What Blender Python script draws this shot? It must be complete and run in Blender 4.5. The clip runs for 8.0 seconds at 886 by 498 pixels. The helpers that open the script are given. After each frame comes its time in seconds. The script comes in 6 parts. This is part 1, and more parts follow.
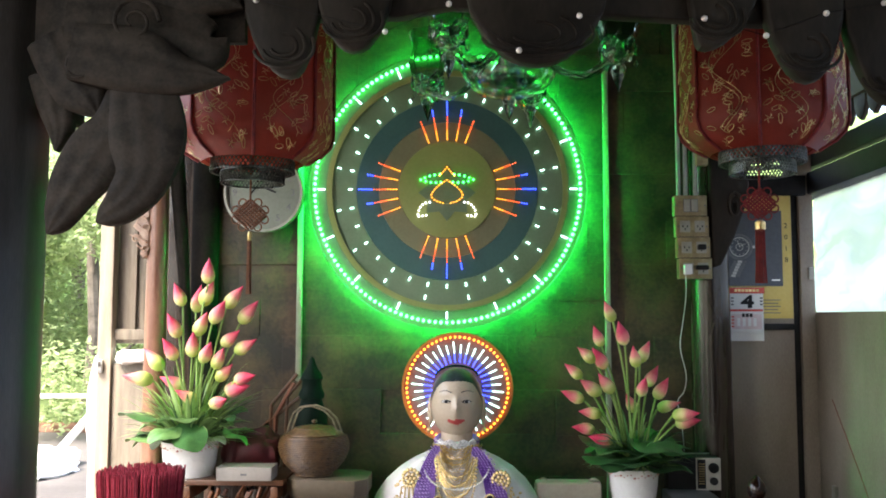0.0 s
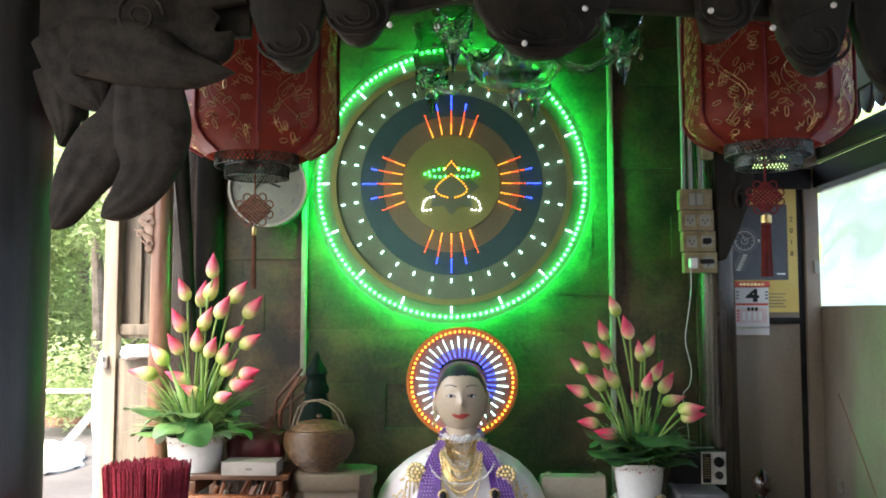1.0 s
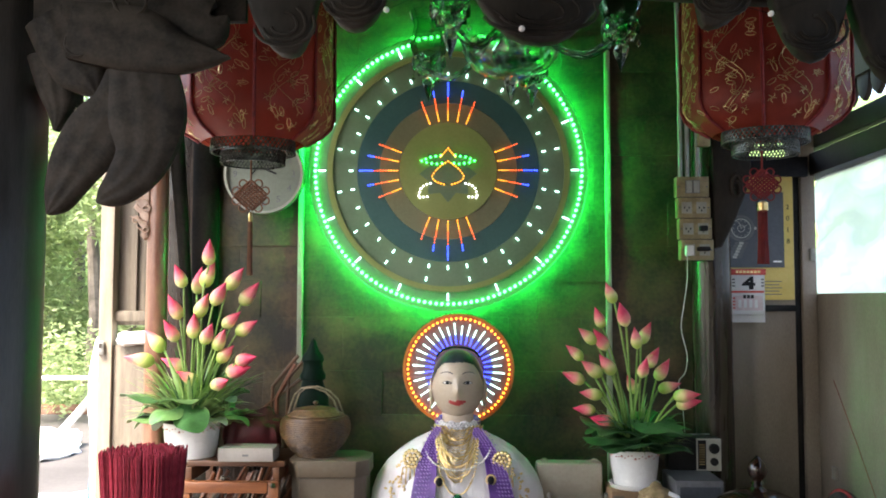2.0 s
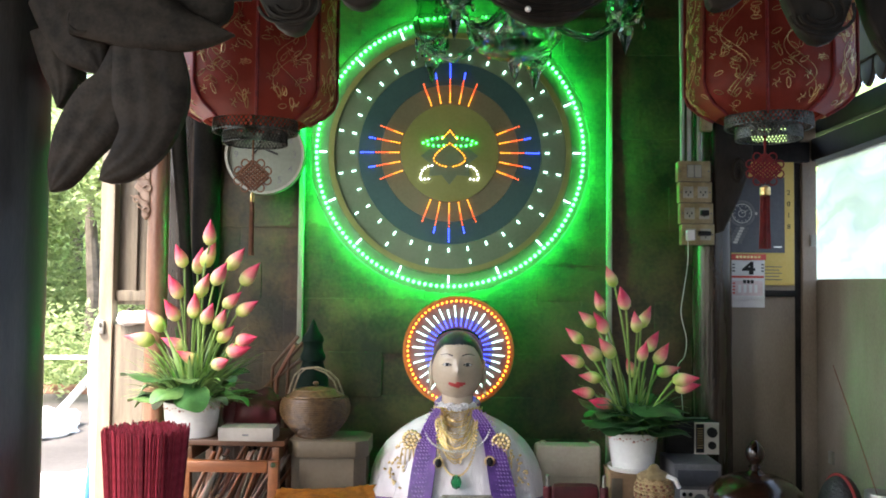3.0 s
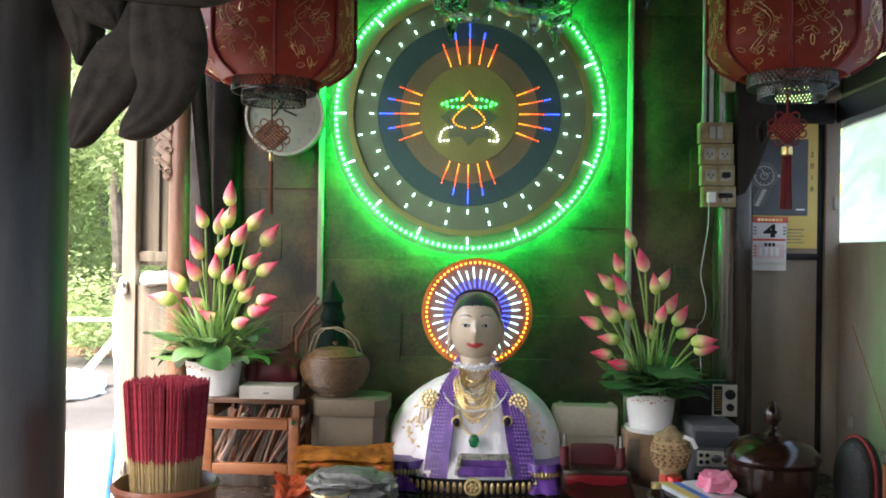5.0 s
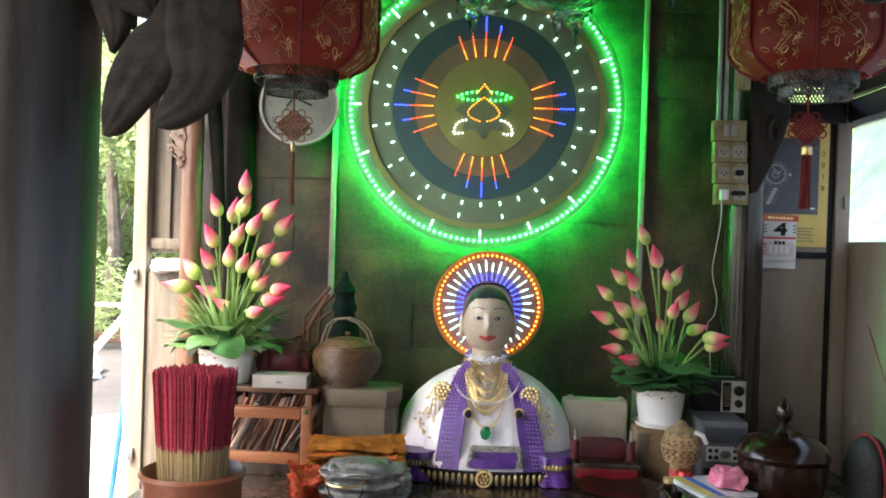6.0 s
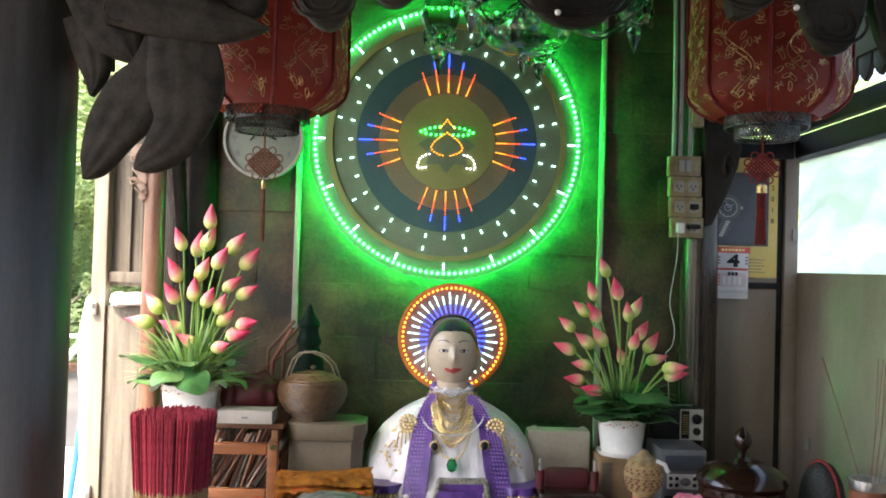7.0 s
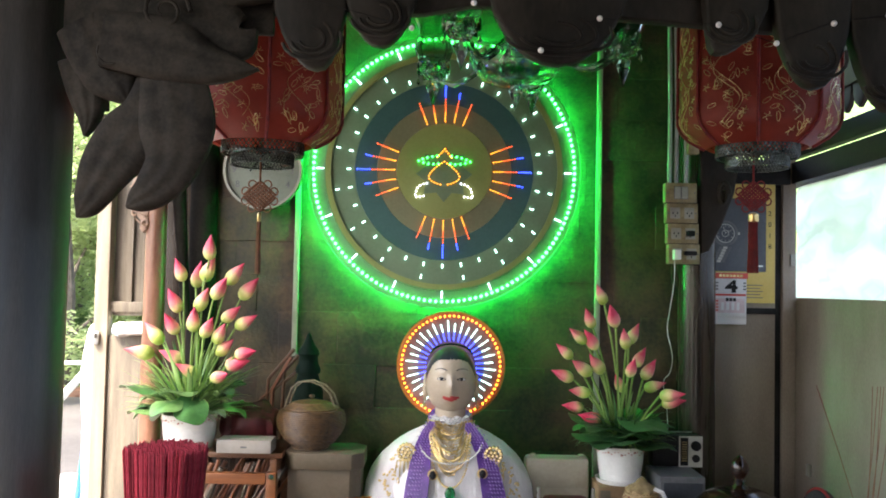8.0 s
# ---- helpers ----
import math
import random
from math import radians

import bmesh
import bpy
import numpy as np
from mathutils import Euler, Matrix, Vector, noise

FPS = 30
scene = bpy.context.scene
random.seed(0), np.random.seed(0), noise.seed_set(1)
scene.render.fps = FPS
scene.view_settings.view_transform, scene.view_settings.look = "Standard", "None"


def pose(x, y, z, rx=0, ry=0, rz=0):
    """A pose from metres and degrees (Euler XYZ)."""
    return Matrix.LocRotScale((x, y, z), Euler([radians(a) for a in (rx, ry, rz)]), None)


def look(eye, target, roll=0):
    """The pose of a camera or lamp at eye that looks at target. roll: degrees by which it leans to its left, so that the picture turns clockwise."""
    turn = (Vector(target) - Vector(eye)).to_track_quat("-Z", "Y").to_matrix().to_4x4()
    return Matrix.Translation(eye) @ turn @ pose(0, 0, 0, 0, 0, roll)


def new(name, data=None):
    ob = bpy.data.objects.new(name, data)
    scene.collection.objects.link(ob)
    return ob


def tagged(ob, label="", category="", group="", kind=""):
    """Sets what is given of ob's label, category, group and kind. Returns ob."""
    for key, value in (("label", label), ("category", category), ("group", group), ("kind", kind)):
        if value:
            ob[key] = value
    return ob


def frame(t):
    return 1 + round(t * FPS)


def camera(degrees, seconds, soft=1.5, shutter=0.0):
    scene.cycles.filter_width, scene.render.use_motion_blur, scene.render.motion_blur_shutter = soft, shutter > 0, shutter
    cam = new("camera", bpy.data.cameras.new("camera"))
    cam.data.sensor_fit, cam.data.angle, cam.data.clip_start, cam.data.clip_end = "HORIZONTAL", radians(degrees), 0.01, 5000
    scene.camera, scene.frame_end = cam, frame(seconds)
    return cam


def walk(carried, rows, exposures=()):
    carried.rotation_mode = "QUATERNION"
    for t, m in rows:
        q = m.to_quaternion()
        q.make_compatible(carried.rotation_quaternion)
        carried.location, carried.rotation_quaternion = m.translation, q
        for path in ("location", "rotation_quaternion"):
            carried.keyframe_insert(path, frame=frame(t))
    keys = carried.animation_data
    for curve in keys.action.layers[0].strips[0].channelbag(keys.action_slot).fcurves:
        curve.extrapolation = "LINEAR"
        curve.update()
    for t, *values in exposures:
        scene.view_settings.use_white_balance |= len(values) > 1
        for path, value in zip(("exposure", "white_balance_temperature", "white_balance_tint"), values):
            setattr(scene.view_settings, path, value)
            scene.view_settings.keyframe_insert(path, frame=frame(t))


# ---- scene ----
cam = camera(54.3, 8.0, soft=1.8)
# eye, target, roll at each time; LEVEL sets the walls upright
LEVEL = Matrix.Translation((0, 0, 1.5)) @ pose(0, 0, 0, 0, -1.0, 0) @ Matrix.Translation((0, 0, -1.5))
PATH = [
    (0, (-0.066, -0.044, 1.527), (-0.119, 1.95, 1.684), -0.9),
    (0.5, (-0.072, -0.043, 1.527), (-0.132, 1.95, 1.68), -0.9),
    (1, (-0.07, -0.04, 1.526), (-0.131, 1.953, 1.671), -1.0),
    (1.5, (-0.067, -0.038, 1.525), (-0.124, 1.957, 1.657), -1.1),
    (3, (-0.081, -0.037, 1.517), (-0.13, 1.961, 1.597), -0.4),
    (3.5, (-0.083, -0.035, 1.514), (-0.137, 1.964, 1.569), -0.4),
    (4, (-0.084, -0.033, 1.508), (-0.143, 1.966, 1.534), -0.4),
    (4.5, (-0.08, -0.029, 1.503), (-0.141, 1.97, 1.509), -0.4),
    (5, (-0.069, -0.041, 1.496), (-0.17, 1.956, 1.501), -0.2),
    (5.2, (-0.065, -0.038, 1.499), (-0.188, 1.958, 1.498), 0.0),
    (6.3, (-0.175, -0.059, 1.510), (-0.221, 1.940, 1.490), 1.2),
    (6.5, (-0.183, -0.062, 1.524), (-0.191, 1.938, 1.531), 1.0),
    (7, (-0.209, -0.09, 1.54), (-0.167, 1.909, 1.576), 0.6),
    (7.5, (-0.206, -0.121, 1.567), (-0.168, 1.877, 1.643), 0.4),
    (8, (-0.164, -0.114, 1.567), (-0.146, 1.885, 1.651), 0.2),
]
walk(cam, [(t, LEVEL @ look(eye, target, roll)) for t, eye, target, roll in PATH], exposures=[(0, 3.12, 6900, 10), (8, 3.12, 6900, 10)])

# ---- light ----
world = bpy.data.worlds.new("sky")
scene.world = world
world.use_nodes = True
wn = world.node_tree
sky = wn.nodes.new("ShaderNodeTexSky")
sky.sky_type, sky.sun_disc = "NISHITA", False
sky.sun_elevation, sky.sun_rotation, sky.dust_density = radians(58), radians(-140), 3.6
wn.links.new(sky.outputs[0], wn.nodes["Background"].inputs[0])
wn.nodes["Background"].inputs[1].default_value = 0.15
sun = new("sun", bpy.data.lights.new("sun", "SUN"))
sun.data.energy, sun.data.angle, sun.data.color = 1.9, radians(14), (1.0, 0.93, 0.83)
sun.matrix_world = look((-5, -4, 12), (0, 2, 0))


# ---- materials ----
def surf(name, c1, c2, rough=0.6, scale=12.0, bump=0.2, metal=0.0, stretch=(1, 1, 1), vary=0.0, fine=90.0, coat=0.0, spec=0.5, trans=0.0, dist=0.004):
    """Two-scale noise colour between c1 and c2 with fine relief; vary: change from object to object."""
    m = bpy.data.materials.new(name)
    m.use_nodes = True
    t = m.node_tree
    b = t.nodes["Principled BSDF"]
    tc = t.nodes.new("ShaderNodeTexCoord")
    mp = t.nodes.new("ShaderNodeMapping")
    mp.inputs["Scale"].default_value = stretch
    t.links.new(tc.outputs["Object"], mp.inputs[0])
    big, small = t.nodes.new("ShaderNodeTexNoise"), t.nodes.new("ShaderNodeTexNoise")
    for n, sc, d in ((big, scale, 5), (small, fine, 3)):
        n.inputs["Scale"].default_value, n.inputs["Detail"].default_value = sc, d
        t.links.new(mp.outputs[0], n.inputs["Vector"])
    mixn = t.nodes.new("ShaderNodeMath")
    mixn.operation = "MULTIPLY_ADD"
    mixn.inputs[1].default_value = 0.35
    t.links.new(small.outputs[0], mixn.inputs[0])
    t.links.new(big.outputs[0], mixn.inputs[2])
    rmp = t.nodes.new("ShaderNodeMapRange")
    rmp.inputs[1].default_value, rmp.inputs[2].default_value = 0.5, 0.85
    t.links.new(mixn.outputs[0], rmp.inputs[0])
    mix = t.nodes.new("ShaderNodeMix")
    mix.data_type = "RGBA"
    mix.inputs[6].default_value, mix.inputs[7].default_value = (*c1, 1), (*c2, 1)
    t.links.new(rmp.outputs[0], mix.inputs[0])
    out = mix.outputs[2]
    if vary:
        info = t.nodes.new("ShaderNodeObjectInfo")
        vr = t.nodes.new("ShaderNodeMapRange")
        vr.inputs[3].default_value, vr.inputs[4].default_value = 1 - vary, 1 + vary
        t.links.new(info.outputs["Random"], vr.inputs[0])
        hsv = t.nodes.new("ShaderNodeHueSaturation")
        t.links.new(vr.outputs[0], hsv.inputs["Value"])
        t.links.new(out, hsv.inputs["Color"])
        out = hsv.outputs[0]
    t.links.new(out, b.inputs["Base Color"])
    rr = t.nodes.new("ShaderNodeMapRange")
    rr.inputs[3].default_value, rr.inputs[4].default_value = max(0.02, rough - 0.1), min(1, rough + 0.12)
    t.links.new(big.outputs[0], rr.inputs[0])
    t.links.new(rr.outputs[0], b.inputs["Roughness"])
    b.inputs["Metallic"].default_value = metal
    b.inputs["Coat Weight"].default_value = coat
    b.inputs["Specular IOR Level"].default_value = spec
    b.inputs["Transmission Weight"].default_value = trans
    if bump:
        bp = t.nodes.new("ShaderNodeBump")
        bp.inputs["Strength"].default_value, bp.inputs["Distance"].default_value = bump, dist
        t.links.new(mixn.outputs[0], bp.inputs["Height"])
        t.links.new(bp.outputs[0], b.inputs["Normal"])
    return m


def glow(name, colour, strength):
    m = bpy.data.materials.new(name)
    m.use_nodes = True
    b = m.node_tree.nodes["Principled BSDF"]
    b.inputs["Base Color"].default_value = (*[0.5 * c for c in colour], 1)
    b.inputs["Emission Color"].default_value = (*colour, 1)
    b.inputs["Emission Strength"].default_value = strength
    return m


def glassy(name, colour=(1, 1, 1), rough=0.02, ior=1.5):
    m = bpy.data.materials.new(name)
    m.use_nodes = True
    b = m.node_tree.nodes["Principled BSDF"]
    b.inputs["Base Color"].default_value = (*colour, 1)
    b.inputs["Roughness"].default_value, b.inputs["IOR"].default_value = rough, ior
    b.inputs["Transmission Weight"].default_value = 1
    return m


def along_z(name, stops, rough=0.5, mottled=0.04):
    """Colour that runs along the object's own z from 0 to 1."""
    m = bpy.data.materials.new(name)
    m.use_nodes = True
    t = m.node_tree
    b = t.nodes["Principled BSDF"]
    tc, sep = t.nodes.new("ShaderNodeTexCoord"), t.nodes.new("ShaderNodeSeparateXYZ")
    t.links.new(tc.outputs["Object"], sep.inputs[0])
    nz = t.nodes.new("ShaderNodeTexNoise")
    nz.inputs["Scale"].default_value = 60
    t.links.new(tc.outputs["Object"], nz.inputs["Vector"])
    info = t.nodes.new("ShaderNodeObjectInfo")
    a1, a2 = t.nodes.new("ShaderNodeMath"), t.nodes.new("ShaderNodeMath")
    a1.operation = a2.operation = "MULTIPLY_ADD"
    a1.inputs[1].default_value = mottled * 6
    a2.inputs[1].default_value = 0.42
    off = t.nodes.new("ShaderNodeMath")
    off.inputs[1].default_value = -0.34
    t.links.new(nz.outputs[0], a1.inputs[0])
    dz = t.nodes.new("ShaderNodeMath")
    dz.operation = "DIVIDE"
    dz.inputs[1].default_value = 0.085
    t.links.new(sep.outputs[2], dz.inputs[0])
    t.links.new(dz.outputs[0], a1.inputs[2])
    t.links.new(info.outputs["Random"], a2.inputs[0])
    t.links.new(a1.outputs[0], a2.inputs[2])
    t.links.new(a2.outputs[0], off.inputs[0])
    ramp = t.nodes.new("ShaderNodeValToRGB")
    while len(ramp.color_ramp.elements) < len(stops):
        ramp.color_ramp.elements.new(0.5)
    for e, (p, c) in zip(ramp.color_ramp.elements, stops):
        e.position, e.color = p, (*c, 1)
    t.links.new(off.outputs[0], ramp.inputs[0])
    t.links.new(ramp.outputs[0], b.inputs["Base Color"])
    b.inputs["Roughness"].default_value = rough
    return m


M_DARK = surf("dark_carved_wood", (0.010, 0.008, 0.006), (0.032, 0.026, 0.020), 0.6, 9, 0.4, stretch=(1, 1, 0.4), spec=0.2)
M_CARVE = surf("brown_carved_wood", (0.012, 0.0095, 0.0075), (0.038, 0.031, 0.024), 0.7, 22, 0.5, fine=150, spec=0.15, dist=0.002)
M_POST = surf("black_lacquered_post", (0.030, 0.025, 0.022), (0.085, 0.074, 0.066), 0.32, 3, 0.2, stretch=(6, 6, 0.5))
M_BROWN = surf("polished_brown_wood", (0.13, 0.05, 0.03), (0.26, 0.13, 0.085), 0.3, 6, 0.2, stretch=(5, 5, 0.6))
M_PILLAR = surf("dark_brown_pillar", (0.012, 0.008, 0.006), (0.04, 0.024, 0.016), 0.25, 5, 0.15, stretch=(5, 5, 0.5))
M_GREYWOOD = surf("weathered_grey_wood", (0.085, 0.070, 0.053), (0.20, 0.168, 0.13), 0.7, 5, 0.3, stretch=(8, 8, 0.5))
M_PALEWOOD = surf("pale_painted_wood", (0.19, 0.155, 0.115), (0.32, 0.27, 0.21), 0.6, 6, 0.2, stretch=(5, 5, 0.5))
M_STONE = surf("mossy_dark_stone", (0.012, 0.008, 0.005), (0.085, 0.050, 0.025), 0.62, 6, 0.6, vary=0.10, fine=70, dist=0.010)
M_MORTAR = surf("dark_mortar", (0.016, 0.010, 0.006), (0.065, 0.042, 0.022), 0.9, 14, 0.7)
M_SHEET = surf("grey_sheet_wall", (0.23, 0.19, 0.15), (0.34, 0.29, 0.235), 0.8, 2.5, 0.1, stretch=(2, 2, 0.8), spec=0.15)
M_FRAME = surf("dark_grey_frame", (0.009, 0.0088, 0.009), (0.026, 0.025, 0.025), 0.6, 8, 0.2, spec=0.2)
M_CEIL = surf("dark_ceiling_boards", (0.006, 0.006, 0.005), (0.022, 0.019, 0.016), 0.85, 6, 0.3, spec=0.1)
M_FLOOR = surf("brown_floor_tile", (0.10, 0.06, 0.045), (0.18, 0.12, 0.09), 0.35, 5, 0.15)
M_YARD = surf("grey_asphalt_yard", (0.050, 0.044, 0.042), (0.088, 0.080, 0.076), 0.85, 1.2, 0.4, fine=30)
M_TERRA = surf("terracotta_kerb", (0.16, 0.075, 0.05), (0.28, 0.15, 0.10), 0.8, 5, 0.4)
M_RED = surf("red_lantern_silk", (0.20, 0.022, 0.014), (0.32, 0.046, 0.028), 0.5, 14, 0.25, fine=200)
silk = M_RED.node_tree
silk_through, silk_mix = silk.nodes.new("ShaderNodeBsdfTranslucent"), silk.nodes.new("ShaderNodeMixShader")
silk_through.inputs[0].default_value = (0.55, 0.10, 0.06, 1)
silk_mix.inputs[0].default_value = 0.3
silk.links.new(silk.nodes["Principled BSDF"].outputs[0], silk_mix.inputs[1])
silk.links.new(silk_through.outputs[0], silk_mix.inputs[2])
silk.links.new(silk_mix.outputs[0], silk.nodes["Material Output"].inputs[0])
M_GOLD = surf("gold_thread", (0.50, 0.34, 0.12), (0.85, 0.66, 0.34), 0.32, 40, 0.2, metal=0.9)
M_SILVER = surf("silver_filigree", (0.05, 0.055, 0.05), (0.15, 0.16, 0.15), 0.3, 40, 0.3, metal=0.8)
M_KNOT = surf("red_cord", (0.13, 0.008, 0.010), (0.24, 0.02, 0.02), 0.7, 60, 0.4)
M_POT = surf("white_glazed_pot", (0.72, 0.70, 0.66), (0.83, 0.81, 0.77), 0.25, 5, 0.08)
M_ROSE = surf("faded_rose_glaze", (0.45, 0.18, 0.15), (0.6, 0.33, 0.25), 0.3, 30, 0.1)
M_BUD = along_z("lotus_petal", [(0.05, (0.42, 0.54, 0.11)), (0.34, (0.76, 0.66, 0.28)), (0.56, (0.84, 0.26, 0.25)), (0.9, (0.72, 0.045, 0.12))])
M_STEM = surf("green_stem", (0.14, 0.26, 0.05), (0.30, 0.42, 0.12), 0.5, 10, 0.1, vary=0.2)
M_LEAF = surf("deep_green_leaf", (0.020, 0.075, 0.022), (0.06, 0.17, 0.05), 0.35, 12, 0.3, vary=0.35)
M_FERN = surf("mid_green_leaf", (0.09, 0.22, 0.055), (0.24, 0.42, 0.15), 0.4, 12, 0.3, vary=0.35)
M_BLADE = surf("pale_green_blade", (0.16, 0.30, 0.07), (0.36, 0.50, 0.20), 0.5, 12, 0.2, vary=0.3)
M_ROBE = surf("white_satin_robe", (0.74, 0.70, 0.71), (0.86, 0.82, 0.82), 0.36, 11, 0.9, fine=34, stretch=(1.6, 1.6, 0.5), dist=0.012)
M_FACE = surf("ivory_painted_face", (0.52, 0.42, 0.31), (0.62, 0.51, 0.39), 0.2, 3, 0.04)
M_HAIR = surf("black_painted_hair", (0.010, 0.014, 0.020), (0.03, 0.035, 0.05), 0.35, 30, 0.3)
M_LIP = surf("red_painted_lip", (0.45, 0.05, 0.05), (0.55, 0.09, 0.08), 0.35, 20, 0.05)
M_PURPLE = surf("purple_brocade", (0.065, 0.019, 0.16), (0.17, 0.06, 0.32), 0.35, 25, 0.3, fine=160)
M_LILAC = surf("lilac_weave", (0.34, 0.20, 0.54), (0.44, 0.29, 0.64), 0.4, 30, 0.2)
M_ORANGE = surf("orange_cloth", (0.28, 0.08, 0.006), (0.55, 0.21, 0.018), 0.7, 24, 0.8, fine=200)
M_REDCLOTH = surf("dark_red_cloth", (0.05, 0.003, 0.006), (0.10, 0.008, 0.012), 0.6, 10, 0.3)
M_SILVCLOTH = surf("silver_sequin_cloth", (0.13, 0.13, 0.122), (0.25, 0.25, 0.235), 0.3, 40, 0.35, metal=0.5, fine=500, dist=0.002)
# cream with the altar's shade put into the colour
M_CREAM = surf("shaded_cream_card", (0.105, 0.082, 0.053), (0.155, 0.125, 0.085), 0.6, 6, 0.1)
M_WHITE = surf("white_card", (0.74, 0.72, 0.70), (0.82, 0.80, 0.78), 0.5, 8, 0.05)
M_RATTAN = surf("brown_rattan", (0.055, 0.027, 0.010), (0.165, 0.092, 0.038), 0.42, 60, 0.8, vary=0.12, fine=260)
M_RACK = surf("orange_brown_wood", (0.135, 0.042, 0.014), (0.235, 0.088, 0.034), 0.35, 6, 0.2, stretch=(0.6, 5, 5))
M_STICKRED = surf("red_incense", (0.26, 0.012, 0.03), (0.42, 0.04, 0.07), 0.8, 60, 0.3, vary=0.4)
M_BAMBOO = surf("bare_bamboo", (0.38, 0.27, 0.12), (0.58, 0.44, 0.22), 0.6, 30, 0.2, vary=0.3)
M_CLAY = surf("reddish_clay", (0.16, 0.05, 0.025), (0.26, 0.09, 0.045), 0.45, 8, 0.2)
M_JAR = surf("brown_lacquer", (0.012, 0.005, 0.003), (0.032, 0.013, 0.007), 0.2, 5, 0.05, coat=0.25)
M_BLACK = surf("black_plastic", (0.005, 0.005, 0.0055), (0.013, 0.013, 0.014), 0.5, 20, 0.1, spec=0.25)
M_GREYPL = surf("grey_plastic", (0.09, 0.09, 0.095), (0.15, 0.15, 0.155), 0.45, 20, 0.1)
M_IVORYPL = surf("yellowed_plastic", (0.20, 0.15, 0.07), (0.36, 0.29, 0.15), 0.45, 30, 0.2, fine=140)
M_SILVERPL = surf("pale_silver_plastic", (0.48, 0.46, 0.41), (0.58, 0.56, 0.50), 0.4, 15, 0.05)
M_STEEL = surf("brushed_steel", (0.5, 0.5, 0.5), (0.68, 0.68, 0.66), 0.3, 30, 0.1, metal=1.0)
M_PIPE = surf("grey_pvc_pipe", (0.26, 0.27, 0.26), (0.40, 0.41, 0.39), 0.45, 10, 0.1)
M_ROD = surf("white_plastic_rod", (0.26, 0.25, 0.20), (0.36, 0.35, 0.29), 0.4, 10, 0.1)
M_YELLOW = surf("yellow_print", (0.62, 0.45, 0.10), (0.72, 0.55, 0.16), 0.5, 4, 0.03)
M_NAVY = surf("dark_slate_print", (0.045, 0.05, 0.06), (0.08, 0.09, 0.105), 0.4, 4, 0.03)
M_PAPER = surf("white_paper", (0.68, 0.67, 0.66), (0.78, 0.77, 0.76), 0.7, 10, 0.05)
M_PRINTRED = surf("red_print", (0.55, 0.05, 0.04), (0.66, 0.10, 0.07), 0.6, 20, 0.02)
M_PINK = surf("pink_foil", (0.70, 0.12, 0.24), (0.85, 0.34, 0.42), 0.3, 20, 0.3)
M_BLUE = surf("blue_plastic", (0.03, 0.14, 0.50), (0.06, 0.24, 0.65), 0.4, 10, 0.1)
# disc colours carry the green glow of the surrounding lights
M_GREYDISC = surf("smoked_disc_in_glow", (0.13, 0.20, 0.11), (0.19, 0.26, 0.155), 0.35, 4, 0.05)
M_DISCBLUE = surf("dark_blue_disc_band", (0.040, 0.105, 0.095), (0.062, 0.145, 0.13), 0.35, 4, 0.05)
M_DISCRED = surf("dull_olive_disc_band", (0.165, 0.165, 0.09), (0.23, 0.23, 0.13), 0.35, 4, 0.05)
M_DISCYEL = surf("olive_yellow_disc", (0.24, 0.28, 0.085), (0.31, 0.35, 0.12), 0.35, 4, 0.05)
M_BARK = surf("grey_bark", (0.05, 0.04, 0.03), (0.13, 0.11, 0.09), 0.9, 8, 0.8)
M_TREE = surf("sunlit_leaves", (0.19, 0.26, 0.11), (0.38, 0.45, 0.24), 0.5, 3, 0.2, vary=0.2)
leaf_tree = M_TREE.node_tree
lit_through, leaf_mix = leaf_tree.nodes.new("ShaderNodeBsdfTranslucent"), leaf_tree.nodes.new("ShaderNodeMixShader")
lit_through.inputs[0].default_value = (0.40, 0.50, 0.24, 1)
leaf_mix.inputs[0].default_value = 0.5
leaf_tree.links.new(leaf_tree.nodes["Principled BSDF"].outputs[0], leaf_mix.inputs[1])
leaf_tree.links.new(lit_through.outputs[0], leaf_mix.inputs[2])
leaf_tree.links.new(leaf_mix.outputs[0], leaf_tree.nodes["Material Output"].inputs[0])
M_HILL = surf("far_green_slope", (0.08, 0.15, 0.035), (0.16, 0.26, 0.08), 0.9, 1.5, 0.8)
M_TARP = surf("milky_plastic_sheet", (0.80, 0.81, 0.84), (0.93, 0.93, 0.95), 0.35, 2, 0.3, fine=6, dist=0.02)
stone_tree = M_STONE.node_tree
at_place = stone_tree.nodes.new("ShaderNodeNewGeometry")
stone_tree.links.new(at_place.outputs["Position"], next(n for n in stone_tree.nodes if n.type == "MAPPING").inputs[0])
tn = M_TARP.node_tree
milk, clear, mixed = tn.nodes.new("ShaderNodeBsdfTranslucent"), tn.nodes.new("ShaderNodeBsdfTransparent"), tn.nodes.new("ShaderNodeMixShader")
wav = tn.nodes.new("ShaderNodeTexNoise")
wav.inputs["Scale"].default_value, wav.inputs["Detail"].default_value, wav.inputs["Distortion"].default_value = 2.2, 3, 0.5
wr = tn.nodes.new("ShaderNodeValToRGB")
wr.color_ramp.elements[0].position, wr.color_ramp.elements[0].color = 0.35, (0.52, 0.56, 0.63, 1)
wr.color_ramp.elements[1].position, wr.color_ramp.elements[1].color = 0.62, (0.90, 0.92, 0.96, 1)
tn.links.new(wav.outputs[0], wr.inputs[0])
tn.links.new(wr.outputs[0], milk.inputs[0])
mixed.inputs[0].default_value = 0.22
tn.links.new(milk.outputs[0], mixed.inputs[1])
tn.links.new(clear.outputs[0], mixed.inputs[2])
veil = tn.nodes.new("ShaderNodeMixShader")
veil.inputs[0].default_value = 0.12
tn.links.new(mixed.outputs[0], veil.inputs[1])
